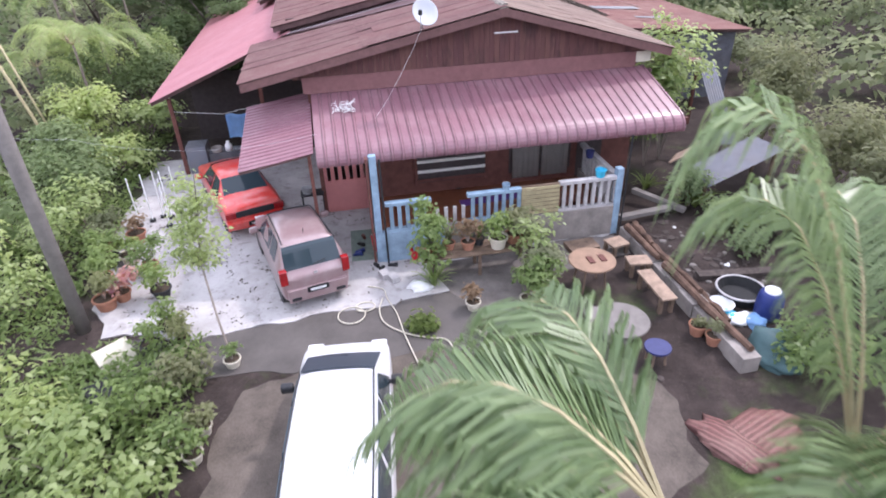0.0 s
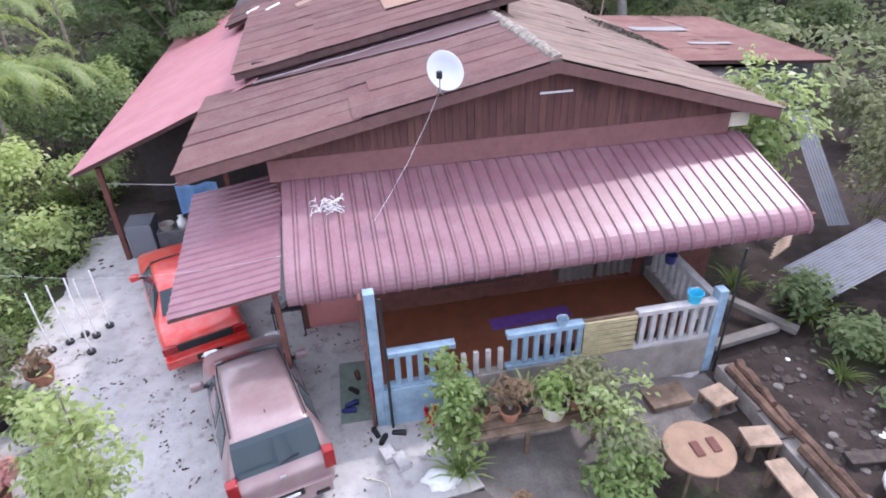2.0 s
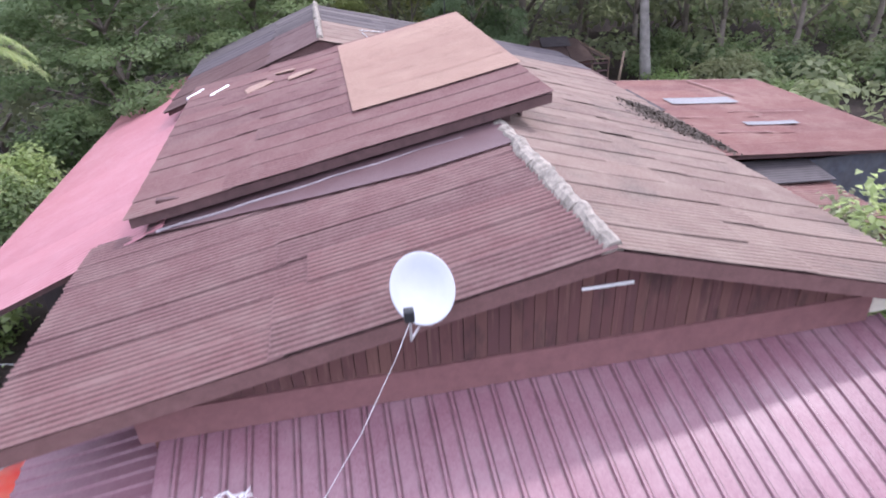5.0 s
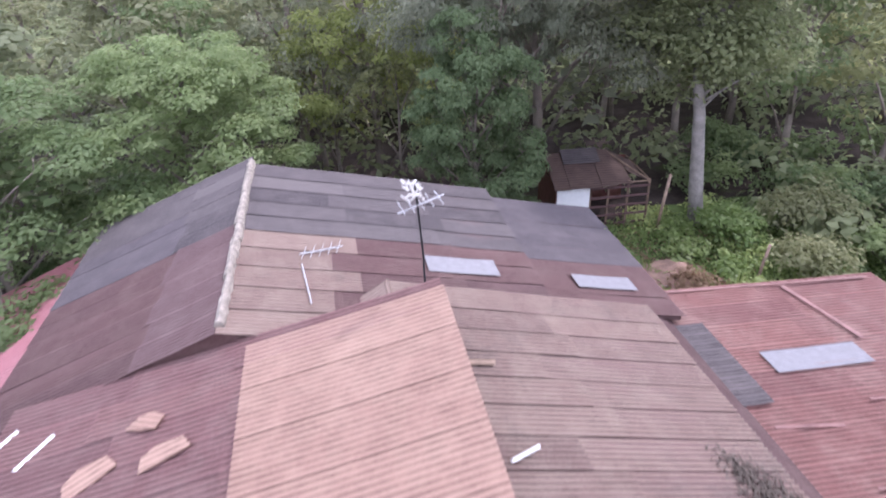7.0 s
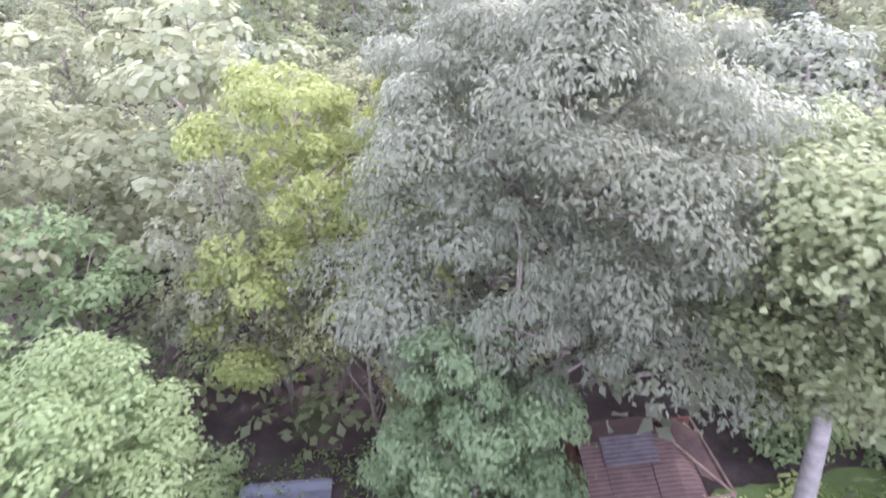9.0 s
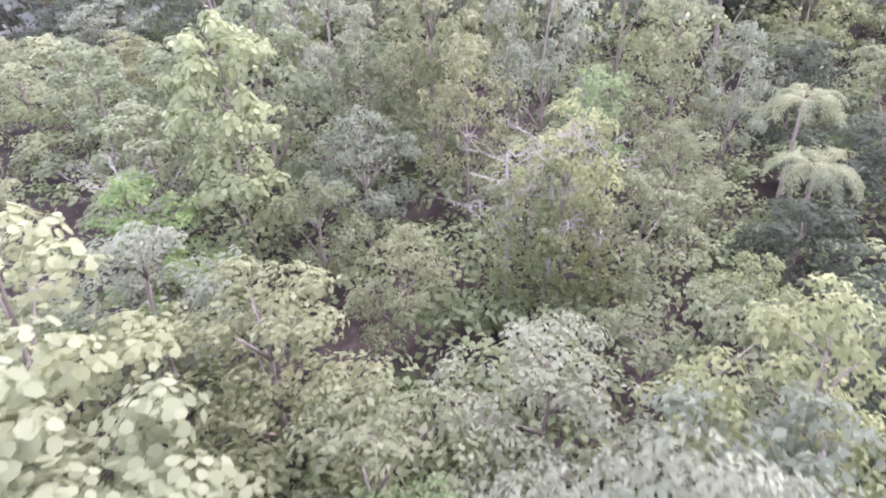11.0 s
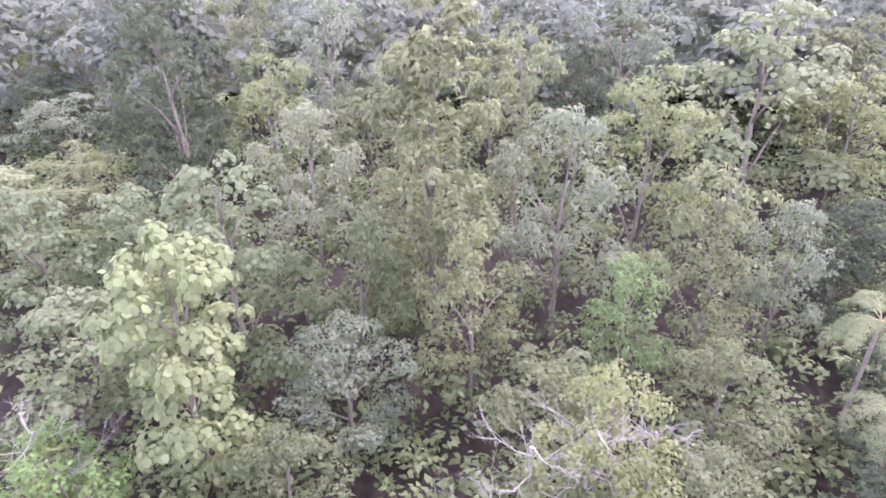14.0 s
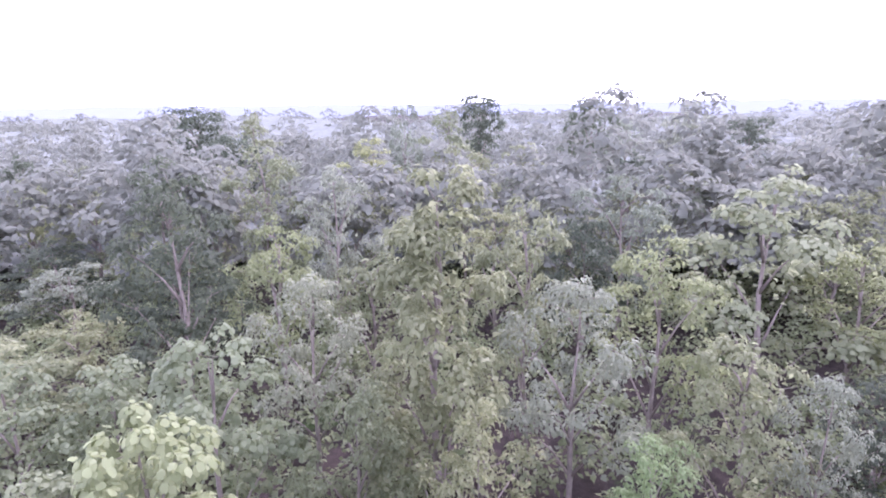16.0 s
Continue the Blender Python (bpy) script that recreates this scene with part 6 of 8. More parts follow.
def frond_palm(name, m, trunk_h, fronds, length, label, seed, leaf_mat=None, rise=0.75, lean=(0, 0), trunk_r=0.07, leaflet=0.5, wind=(0, 0)):
    """A feather palm: ringed trunk and arching fronds with two rows of drooping leaflets."""
    leaf_mat = leaf_mat or L_PALM
    root = thing(name, m, label, "palm", "palms")
    bm = bmesh.new()
    tube(bm, [(lean[0] * t, lean[1] * t, trunk_h * t - 0.1 * (t == 0)) for t in (0, 0.3, 0.6, 0.85, 1)], trunk_r, trunk_r * 0.75, 9)
    part("trunk", bm, M_BARK, root, smooth=True)
    rs = np.random.RandomState(seed)
    for i in range(fronds):
        a = i * 2.4 + rs.uniform(-0.3, 0.3)
        L = length * rs.uniform(0.8, 1.1)
        up = rise * rs.uniform(0.5, 1.2)
        d = np.array([math.cos(a) + wind[0], math.sin(a) + wind[1], 0])
        d = d / max(0.5, np.linalg.norm(d))
        side = np.array([-d[1], d[0], 0])
        rib = []
        for t in np.linspace(0, 1, 12):
            rib.append(np.array([lean[0], lean[1], trunk_h]) + d * L * 0.85 * (t - 0.12 * t * t) + np.array([0, 0, L * (up * t - (up * 0.5 + 0.42) * t ** 2.2)]))
        V, F = [], []
        for j in range(1, 73):
            t = 0.14 + 0.86 * j / 72
            q = t * 11
            i0 = min(10, int(q))
            c = rib[i0] + (rib[i0 + 1] - rib[i0]) * (q - i0)
            tang = rib[i0 + 1] - rib[i0]
            tang = tang / np.linalg.norm(tang)
            ll = leaflet * (1 - 0.55 * t) * (0.5 + min(1, t * 3) * 0.5) * rs.uniform(0.85, 1.15)
            for s in (1, -1):
                out = side * s * 0.8 + tang * (0.55 + rs.uniform(-0.15, 0.15)) + np.array([wind[0] * 0.2, wind[1] * 0.2, 0.12 + rs.uniform(-0.15, 0.15)])
                out = out / np.linalg.norm(out)
                w = 0.013
                sag = rs.uniform(0.5, 0.95)
                p1 = c + out * ll * 0.42
                p2 = c + out * ll * 0.76 + np.array([0, 0, -0.28 * sag * ll])
                p3 = c + out * ll * 0.95 + np.array([0, 0, -0.8 * sag * ll])
                k = len(V)
                V += [c - tang * w * 0.5, c + tang * w * 0.5, p1 - tang * w, p1 + tang * w, p2 - tang * w * 0.8, p2 + tang * w * 0.8, p3]
                F += [(k, k + 1, k + 3, k + 2), (k + 2, k + 3, k + 5, k + 4), (k + 4, k + 5, k + 6)]
        me = bpy.data.meshes.new("frond")
        me.from_pydata([tuple(x) for x in V], [], F)
        me.materials.append(leaf_mat)
        fr = new("frond", me)
        fr.parent = root
        part("midrib", tube(bmesh.new(), [tuple(p) for p in rib[::2] + [rib[-1]]], 0.016, 0.004, 5), M_BAMBOO, fr)
    return root


frond_palm("palm", pose(3.05, -6.1, 0), 5.6, 10, 2.0, "green feather palm with long drooping leaflets beside the drive", 3, rise=0.95, leaflet=0.8, wind=(-1.25, 0.3))
frond_palm("palm", pose(4.45, -5.25, 0), 4.95, 13, 1.6, "green feather palm with bright arching upright fronds", 5, rise=2.6, leaflet=0.72, wind=(0.4, -0.25))
for i, (x, y, h) in enumerate(((-15.5, 15.5, 4.8), (-14.2, 18.0, 5.6), (-17.0, 18.5, 5.2), (-13.6, 13.2, 3.6), (-14.4, 15.9, 3.2), (-16.0, 14.0, 2.6))):
    frond_palm("palm", pose(x, y, 0, 0, 0, i * 50), h, 10, 3.1, "slender clump palm at the edge of the woods", 20 + i, L_LIME, rise=0.8, trunk_r=0.06, leaflet=0.6)

# potted plants round the drive
pots = [
    (-3.5, -3.22, 0.0, 0.17, 0.2, M_CREAM, L_BRIGHT, 0.3, 0.25, 1), (1.66, -2.48, 0.0, 0.17, 0.22, M_CREAM, L_RUSTY, 0.35, 0.25, 2), (2.41, -4.49, 0.0, 0.19, 0.24, M_CREAM, L_BRIGHT, 0.35, 0.2, 3),
    (1.69, -3.39, 0.0, 0.17, 0.2, M_CREAM, L_FOREST, 0.15, 0.15, 4), (3.27, -2.38, 0.0, 0.2, 0.24, M_TERRA, L_BRIGHT, 0.75, 0.55, 5), (-6.52, 1.5, 0.03, 0.26, 0.26, M_CREAM, L_BRIGHT, 0.4, 0.35, 6),
    (-7.02, 1.47, 0.03, 0.26, 0.26, M_BLACKPOT, L_BRIGHT, 0.7, 0.45, 7), (-5.4, -0.32, 0.03, 0.23, 0.24, M_BLACKPOT, L_BRIGHT, 0.6, 0.45, 8), (-6.58, -0.53, 0.03, 0.26, 0.3, M_TERRA, L_YELLOW, 0.5, 0.4, 9),
    (-6.29, -0.26, 0.03, 0.2, 0.24, M_TERRA, L_FLOWER, 0.4, 0.4, 10), (-5.07, -1.69, 0.0, 0.16, 0.2, M_BLACKPOT, L_BRIGHT, 0.5, 0.35, 11), (-5.27, -2.32, 0.0, 0.17, 0.2, M_BLACKPOT, L_BRIGHT, 0.4, 0.3, 12),
    (6.0, -4.39, 0.0, 0.18, 0.26, M_TERRA, L_FOREST, 0.1, 0.12, 13), (6.15, -4.75, 0.0, 0.17, 0.24, M_TERRA, L_FOREST, 0.25, 0.2, 14), (-4.6, -2.3, 0.0, 0.15, 0.18, M_BLACKPOT, L_YELLOW, 0.5, 0.35, 15),
    (-6.9, 0.5, 0.03, 0.24, 0.28, M_TERRA, L_BRIGHT, 0.7, 0.5, 16), (-7.3, 2.4, 0.0, 0.22, 0.3, M_TERRA, L_FOREST, 0.8, 0.55, 17), (-5.9, 0.9, 0.03, 0.2, 0.24, M_TERRA, L_BRIGHT, 0.6, 0.45, 18),
    (-3.83, -4.93, 0.0, 0.16, 0.2, M_CREAM, L_YELLOW, 0.35, 0.25, 19), (-4.19, -5.2, 0.0, 0.16, 0.2, M_CREAM, L_BRIGHT, 0.4, 0.3, 20), (-3.91, -5.54, 0.0, 0.17, 0.2, M_CREAM, L_BRIGHT, 0.35, 0.3, 21), (2.9, -2.6, 0.0, 0.18, 0.22, M_CREAM, L_BRIGHT, 0.7, 0.5, 22),
    (3.5, -2.1, 0.0, 0.2, 0.26, M_TERRA, L_PALE, 0.8, 0.5, 23), (-6.6, 2.6, 0.03, 0.25, 0.3, M_TERRA, L_RUSTY, 0.4, 0.3, 24),
]
POTNAME = {M_CREAM.name: "cream", M_TERRA.name: "terracotta", M_BLACKPOT.name: "black"}
LEAFNAME = {L_BRIGHT.name: "bright green leaves", L_FOREST.name: "green leaves", L_YELLOW.name: "yellow-green leaves", L_FLOWER.name: "pink flowers", L_PALE.name: "cream-edged leaves", L_RUSTY.name: "dry brown stems"}
for u, v, z, r, h, pm, lm, ph, pr, sd in pots:
    pot_plant(u, v, z, r, h, pm, lm, ph, pr, "%s pot with %s on the ground" % (POTNAME[pm.name], LEAFNAME[lm.name]), sd, 0.13 if ph > 0.3 else 0.09)

# plant bench under the veranda
bench = thing("plant_bench", HOUSE, "grey weathered wooden plank bench holding potted plants", "bench")
for i in range(4):
    part("plank", boxes((0.75, 3.45, -1.28 + i * 0.17, -1.13 + i * 0.17, 0.62, 0.66), bevel=0.006), M_TIMBER, bench)
for u in (1.0, 2.1, 3.3):
    for v in (-1.22, -0.68):
        part("leg", boxes((u, u + 0.07, v, v + 0.07, 0.0, 0.62)), M_TIMBER, bench)
for u, v, r, pm, lm, ph, pr, sd, strap in ((1.0, -1.0, 0.16, M_TERRA, L_BRIGHT, 1.0, 0.55, 31, False), (1.45, -0.85, 0.15, M_TERRA, L_FOREST, 0.8, 0.4, 32, True), (1.9, -0.95, 0.17, M_TERRA, L_RUSTY, 0.5, 0.3, 33, False), (2.2, -0.8, 0.14, M_BLACKPOT, L_BRIGHT, 0.75, 0.35, 34, True), (2.62, -1.05, 0.23, M_CREAM, L_BRIGHT, 0.5, 0.36, 35, False), (3.05, -0.9, 0.2, M_TERRA, L_FOREST, 0.55, 0.4, 36, False), (3.35, -1.1, 0.16, M_TERRA, L_PALE, 0.5, 0.4, 37, False)):
    pot_plant(u, v, 0.66, r, r * 1.3, pm, lm, ph, pr, "%s pot with leafy plant on the bench" % POTNAME[pm.name], sd, 0.13, 6, strap)
bsh = shrub(0.95, -1.2, 0.6, 1.15, L_BRIGHT, "bushy green shrub with fine white blooms by the bench", 51, 0.13, dens=22)
arch_leaves("strap_leaves", 12, (0.0, -0.25, 0.0), 40, 0.95, 0.5, 0.045, L_BRIGHT, bsh)
shrub(3.4, -1.6, 0.62, 1.55, L_LIME, "variegated cream and green leafy shrub", 52, 0.13, dens=20)

shrub(9.75, 4.3, 1.35, 4.9, L_LIME, "tall loose shrub with light green leaves beside the house", 53, 0.2, dens=9)

# slender sapling in the drive
sap = thing("sapling", at(-3.5, -3.2, 0.18), "tall slender sapling with a bare stem and pale leaves", "sapling")
bm = bmesh.new()
SAP = [(0, 0, 0), (-0.18, 0.45, 0.7), (-0.38, 1.1, 1.5), (-0.34, 1.2, 2.1), (-0.15, 1.0, 2.9), (0.0, 0.8, 3.7)]
tube(bm, SAP, 0.025, 0.008, 6)
sl = []
sr = random.Random(9)
for i in range(26):
    t = sr.uniform(2.0, 5.0)
    p = Vector(SAP[int(t)]).lerp(Vector(SAP[min(5, int(t) + 1)]), t % 1)
    q = p + Vector((sr.uniform(-0.4, 0.4), sr.uniform(-0.35, 0.35), sr.uniform(0.0, 0.35))) * (1.15 - 0.12 * t)
    tube(bm, [p, q], 0.008, 0.004, 4)
    sl.append((*q, 0.16, 0.16, 0.13))
part("stem", bm, M_BARK, sap)
rs = np.random.RandomState(14)
P, N = crown_points(rs, sl, 130, 7, 0.12)
v2, f2 = leaves(rs, P, N, 0.12, 0.06)
arrays("foliage", v2, f2, L_LIME, sap)

# bushes along the west edge of the yard and by the drive
sd = 100
for u, v, r, h, lm in (
    (-8.3, 1.6, 0.9, 1.5, L_LIME), (-8.0, 3.4, 1.0, 1.6, L_LIME), (-8.6, 5.2, 1.3, 1.9, L_FRESH), (-9.6, 7.0, 1.5, 2.0, L_FRESH), (-8.0, 7.6, 1.1, 1.3, L_LIME), (-9.8, 3.0, 1.4, 1.9, L_FRESH), (-10.0, 0.5, 1.4, 2.0, L_LIME), (-8.4, -0.3, 0.9, 1.3, L_LIME),
    (-10.5, 10.5, 1.8, 2.2, L_FOREST), (-8.0, 11.0, 1.5, 1.6, L_LIME), (-9.0, 14.5, 1.7, 2.6, L_FRESH), (-9.6, 9.2, 1.4, 2.4, L_LIME), (-8.4, 17.0, 1.5, 2.8, L_LIME), (-10.6, 12.6, 1.6, 3.0, L_FRESH), (-8.6, 20.0, 1.6, 3.0, L_FRESH), (-11.4, 16.2, 1.8, 3.2, L_LIME), (-8.2, -3.3, 1.1, 1.3, L_LIME), (-6.9, -4.4, 1.0, 1.1, L_LIME), (-6.0, -5.4, 1.1, 1.2, L_LIME), (-5.2, -4.4, 0.8, 0.9, L_BRIGHT), (-5.0, -6.5, 1.0, 1.0, L_LIME), (-4.3, -3.6, 0.55, 0.7, L_FOREST), (-7.6, -6.3, 1.3, 1.4, L_LIME), (-4.4, -7.6, 0.9, 0.9, L_LIME),
    (8.9, 0.9, 0.8, 1.0, L_GREEN), (9.3, -0.4, 0.8, 0.8, L_GREEN), (10.3, -1.2, 1.0, 1.1, L_GREEN), (8.8, -1.9, 0.6, 0.6, L_GREEN), (10.6, -3.2, 1.2, 1.3, L_GREEN), (9.6, -5.2, 1.1, 1.3, L_GREEN), (7.4, -5.7, 0.8, 0.8, L_BRIGHT), (10.9, 6.8, 0.9, 3.0, L_PALE), (9.0, 3.9, 1.0, 3.3, L_BRIGHT), (12.8, 3.6, 1.6, 3.6, L_FOREST), (13.3, 0.8, 1.8, 3.0, L_FOREST), (12.6, -2.2, 1.6, 2.4, L_FOREST), (8.2, -7.5, 1.2, 1.6, L_BRIGHT), (11.4, -6.5, 1.6, 2.2, L_FOREST), (14.6, -4.6, 2.0, 3.0, L_FOREST), (0.4, -2.9, 0.12, 0.2, L_GRASS),
    (-1.0, 24.6, 1.2, 1.2, L_FOREST), (15.3, 21.5, 1.0, 0.8, L_BRIGHT), (16.5, 22.8, 1.5, 1.7, L_BRIGHT), (17.8, 20.0, 1.6, 1.7, L_FOREST), (19.5, 23.0, 1.9, 2.2, L_FOREST), (12.3, 20.3, 0.8, 0.7, L_GRASS), (13.5, 18.8, 0.8, 0.6, L_GRASS), (18.2, 16.5, 1.4, 1.6, L_BRIGHT), (17.4, 13.0, 1.3, 1.6, L_FOREST), (17.0, 9.0, 1.5, 2.2, L_FOREST),
):
    sd += 1
    word = {L_GREEN.name: "mid-green", L_LIME.name: "light lime-green", L_FRESH.name: "fresh green", L_YELLOW.name: "yellow-green", L_BRIGHT.name: "bright green", L_FOREST.name: "dark green", L_PALE.name: "pale-leaved", L_GRASS.name: "low grassy"}[lm.name]
    shrub(u, v, r, h, lm, "%s leafy bush at the edge of the yard" % word, sd, 0.15 if r < 1 else 0.18, 0.0, (32 if r < 1 else 19) * (0.45 if u < -3 and v < 4 else 1.0))

bk = random.Random(31)
for i in range(22):
    u, v = bk.uniform(10.8, 21.0), bk.uniform(17.9, 26.0)
    if v > 19.0 and 10 < u < 14.6:
        continue
    shrub(u, v, bk.uniform(0.7, 1.3), bk.uniform(0.35, 0.8), bk.choice((L_BRIGHT, L_LIME, L_FRESH)), "bright green weedy bush behind the annex", 300 + i, 0.2, 0.0, 13)
for i in range(22):
    x, y = (bk.uniform(8, 20), bk.uniform(34, 41)) if i % 2 else (bk.uniform(11, 21), bk.uniform(29.5, 36))
    q = HOUSE.inverted() @ Vector((x, y, 0))
    shrub(q.x, q.y, bk.uniform(1.2, 1.9), bk.uniform(1.0, 2.2), bk.choice((L_GREEN, L_FRESH, L_SOFT)), "green forest-edge bush behind the annex", 400 + i, 0.22, 0.0, 10)
tuft = thing("grass_tuft", at(9.0, 0.75, 0.0), "tuft of long arching green grass blades", "grass", "grass tufts")
arch_leaves("grass", 3, (0, 0, 0), 70, 0.9, 0.8, 0.04, L_GRASS, tuft)
for u, v, k in ((8.2, 2.2, 0.8), (9.6, -0.8, 0.9), (8.4, -0.9, 0.6), (12.6, 21.6, 1.2), (14.8, 20.0, 1.3), (11.8, 22.4, 1.0), (3.0, 26.5, 1.0), (6.5, 25.4, 0.9), (1.0, 25.6, 0.9)):
    t2 = copy_thing(tuft, at(u, v, 0.0, u * 70) @ Matrix.Diagonal((k, k, k, 1)))
    t2.scale = (k, k, k)

# weeds and grass along the west side of the yard
rs = np.random.RandomState(61)
n = 2600
wu, wv = rs.uniform(-13.5, -7.2, n), rs.uniform(-11, 12, n)
mu, mv = rs.uniform(-7.4, -4.2, 900), rs.uniform(-10, -2.4, 900)
bu, bv = rs.uniform(10.6, 22, 1700), rs.uniform(17.6, 26, 1700)
bu, bv = np.concatenate([bu, rs.uniform(-2.0, 10.5, 700)]), np.concatenate([bv, rs.uniform(24.0, 31.0, 700)])
clear = np.hypot(bu - 13.0, bv - 22.1) > 1.3
wu, wv = np.concatenate([wu, mu, bu[clear]]), np.concatenate([wv, mv, bv[clear]])
Hm = np.array(HOUSE)
base = np.stack([Hm[0, 0] * wu + Hm[0, 1] * wv + Hm[0, 3], Hm[1, 0] * wu + Hm[1, 1] * wv + Hm[1, 3], rs.uniform(0.05, 0.3, len(wu))], 1)
P = np.repeat(base, 9, 0) + rs.normal(size=(len(base) * 9, 3)) * np.array([0.16, 0.16, 0.07])
P[:, 2] = np.abs(P[:, 2])
v2, f2 = leaves(rs, P, rs.normal(size=P.shape) * 0.6 + np.array([0, 0, 0.8]), 0.17, 0.07)
tagged(arrays("weeds", v2, f2, L_BRIGHT), "low green weeds and grass covering the edges of the yard", "weeds", kind="stuff")

# ---- yard things ----
def rod_thing(name, label, category, pts, r, material, group=""):
    t = thing(name, Matrix.Identity(4), label, category, group)
    part("shaft", tube(bmesh.new(), pts, r, seg=10), material, t, smooth=True)
    return t


pole = rod_thing("utility_pole", "round grey concrete utility pole beside the drive", "pole", [(-6.96, 1.62, -0.3), (-6.9, 1.6, 3.0), (-6.85, 1.58, 7.6)], 0.15, M_STONE)
part("step_band", tube(bmesh.new(), [(-6.9, 1.6, 5.2), (-6.9, 1.6, 5.3)], 0.165, seg=10), M_STEEL, pole)
rod_thing("bamboo_pole", "thin pale bamboo pole leaning among the bushes", "pole", [(-12.3, 9.3, -0.1), (-13.4, 9.6, 3.0), (-14.6, 9.9, 6.2)], 0.05, M_BAMBOO, "bamboo poles")
rod_thing("bamboo_pole", "thin pale bamboo pole leaning among the bushes", "pole", [(-13.0, 10.3, -0.1), (-13.9, 10.6, 2.8), (-14.6, 10.9, 4.6)], 0.04, M_BAMBOO, "bamboo poles")
for a, b, s in (((-7.1, 1.9, 3.3), (-1.35, 0.95, 3.2), 0.35), ((-16.0, 4.0, 4.6), (-7.1, 1.9, 3.3), 0.3)):
    a, b = HOUSE @ Vector(a), HOUSE @ Vector(b)
    rod_thing("overhead_wire", "thin pale overhead service wire", "wire", [a.lerp(b, i / 10) - Vector((0, 0, s * 4 * (i / 10) * (1 - i / 10))) for i in range(11)], 0.0028, M_STEEL, "overhead wires")

# white stakes
for i, (u, v) in enumerate(((-6.75, 3.55), (-6.45, 3.75), (-6.2, 3.95), (-5.95, 3.85), (-5.75, 4.15), (-5.9, 3.3))):
    st = thing("white_stake", at(u, v, 0.0), "white plastic pipe stake standing in a tub", "stake", "white stakes")
    part("pipe", tube(bmesh.new(), [(0, 0, 0), (0.02 * (i % 3 - 1), 0.05, 1.5)], 0.018), M_WHITE, st)
    part("foot", lathe([(0.0, 0.0), (0.08, 0.0), (0.09, 0.1), (0.0, 0.1)], 12), M_BLACKPOT, st)


def round_table(u, v, r, h, top_mat, label, patches=False, pedestal=False, category="table"):
    t = thing("round_table" if r > 0.3 else "stool", at(u, v, 0), label, category)
    top = part("tabletop" if r > 0.3 else "seat", lathe([(0.0, h - 0.05), (r * 0.97, h - 0.05), (r, h - 0.03), (r, h - 0.01), (r * 0.98, h), (0.0, h)], 32), top_mat, t)
    if patches:
        for x, y in ((-0.05, -0.02), (0.24, 0.0)):
            bm = bmesh.new()
            box(bm, x - 0.07, x + 0.07, y - 0.15, y + 0.13, h + 0.002, h + 0.03, 0.012)
            part("mat", bm, M_WOOD, top, "brown stained wooden mat")
    if pedestal:
        part("pedestal", lathe([(r * 0.5, 0.0), (r * 0.3, 0.1), (r * 0.22, h * 0.5), (r * 0.4, h - 0.05)], 16), M_STONE, t)
    else:
        for i in range(4):
            a = 0.78 + i * 1.57
            part("leg", tube(bmesh.new(), [(r * 0.75 * math.cos(a), r * 0.75 * math.sin(a), 0), (r * 0.55 * math.cos(a), r * 0.55 * math.sin(a), h - 0.05)], 0.025), M_TIMBER, t)
    return t


M_TABLE = plain("table_tan", (0.27, 0.175, 0.12), 0.75, vary=0.35, scale=3)
round_table(4.52, -2.25, 0.54, 0.75, M_TABLE, "round tan wooden table with two brown mats", True)
round_table(4.38, -4.1, 0.6, 0.45, M_STONE, "round grey concrete table on a pedestal", pedestal=True)
round_table(3.98, -3.67, 0.2, 0.4, M_STONE, "small round grey concrete stool", pedestal=True, category="stool")
round_table(4.75, -5.0, 0.26, 0.4, M_NAVY, "navy blue round plastic stool", category="stool")
round_table(2.62, -5.75, 0.42, 0.16, M_BOARD, "flat pale round stepping stone in the yard", pedestal=True, category="stone")


def board(name, u, v, z, w, d, t, turn, material, label, category, lean=0.0, legs=False, roll=0.0):
    o = thing(name, at(u, v, z, turn, lean, roll), label, category)
    bm = bmesh.new()
    box(bm, -w / 2, w / 2, -d / 2, d / 2, 0, t, min(0.012, t * 0.3))
    part("board", bm, material, o)
    if legs:
        for x in (-w * 0.35, w * 0.35):
            for y in (-d * 0.4, d * 0.4):
                part("leg", boxes((x - 0.04, x + 0.04, y - 0.04, y + 0.04, -z, 0.0)), M_TIMBER, o)
    return o


board("plank_bench", 5.72, -3.1, 0.4, 0.36, 1.2, 0.05, 0, M_BOARD, "pale worn plank bench beside the low wall", "bench", legs=True)
board("low_seat", 5.84, -2.0, 0.34, 0.55, 0.4, 0.06, -8, M_BOARD, "pale square wooden seat on short legs", "seat", legs=True)
board("low_seat", 5.78, -0.95, 0.25, 0.5, 0.45, 0.06, 12, M_BOARD, "pinkish square seat slab on short legs", "seat", legs=True)
board("paving_slab", 5.0, -0.6, 0.02, 0.8, 0.5, 0.12, 4, M_TIMBER, "worn brown step slab against the veranda", "slab")
board("sandy_block", 2.1, -5.0, 0.0, 0.3, 0.22, 0.16, 30, M_WHITE, "small white plastic tub lying in the yard", "tub")

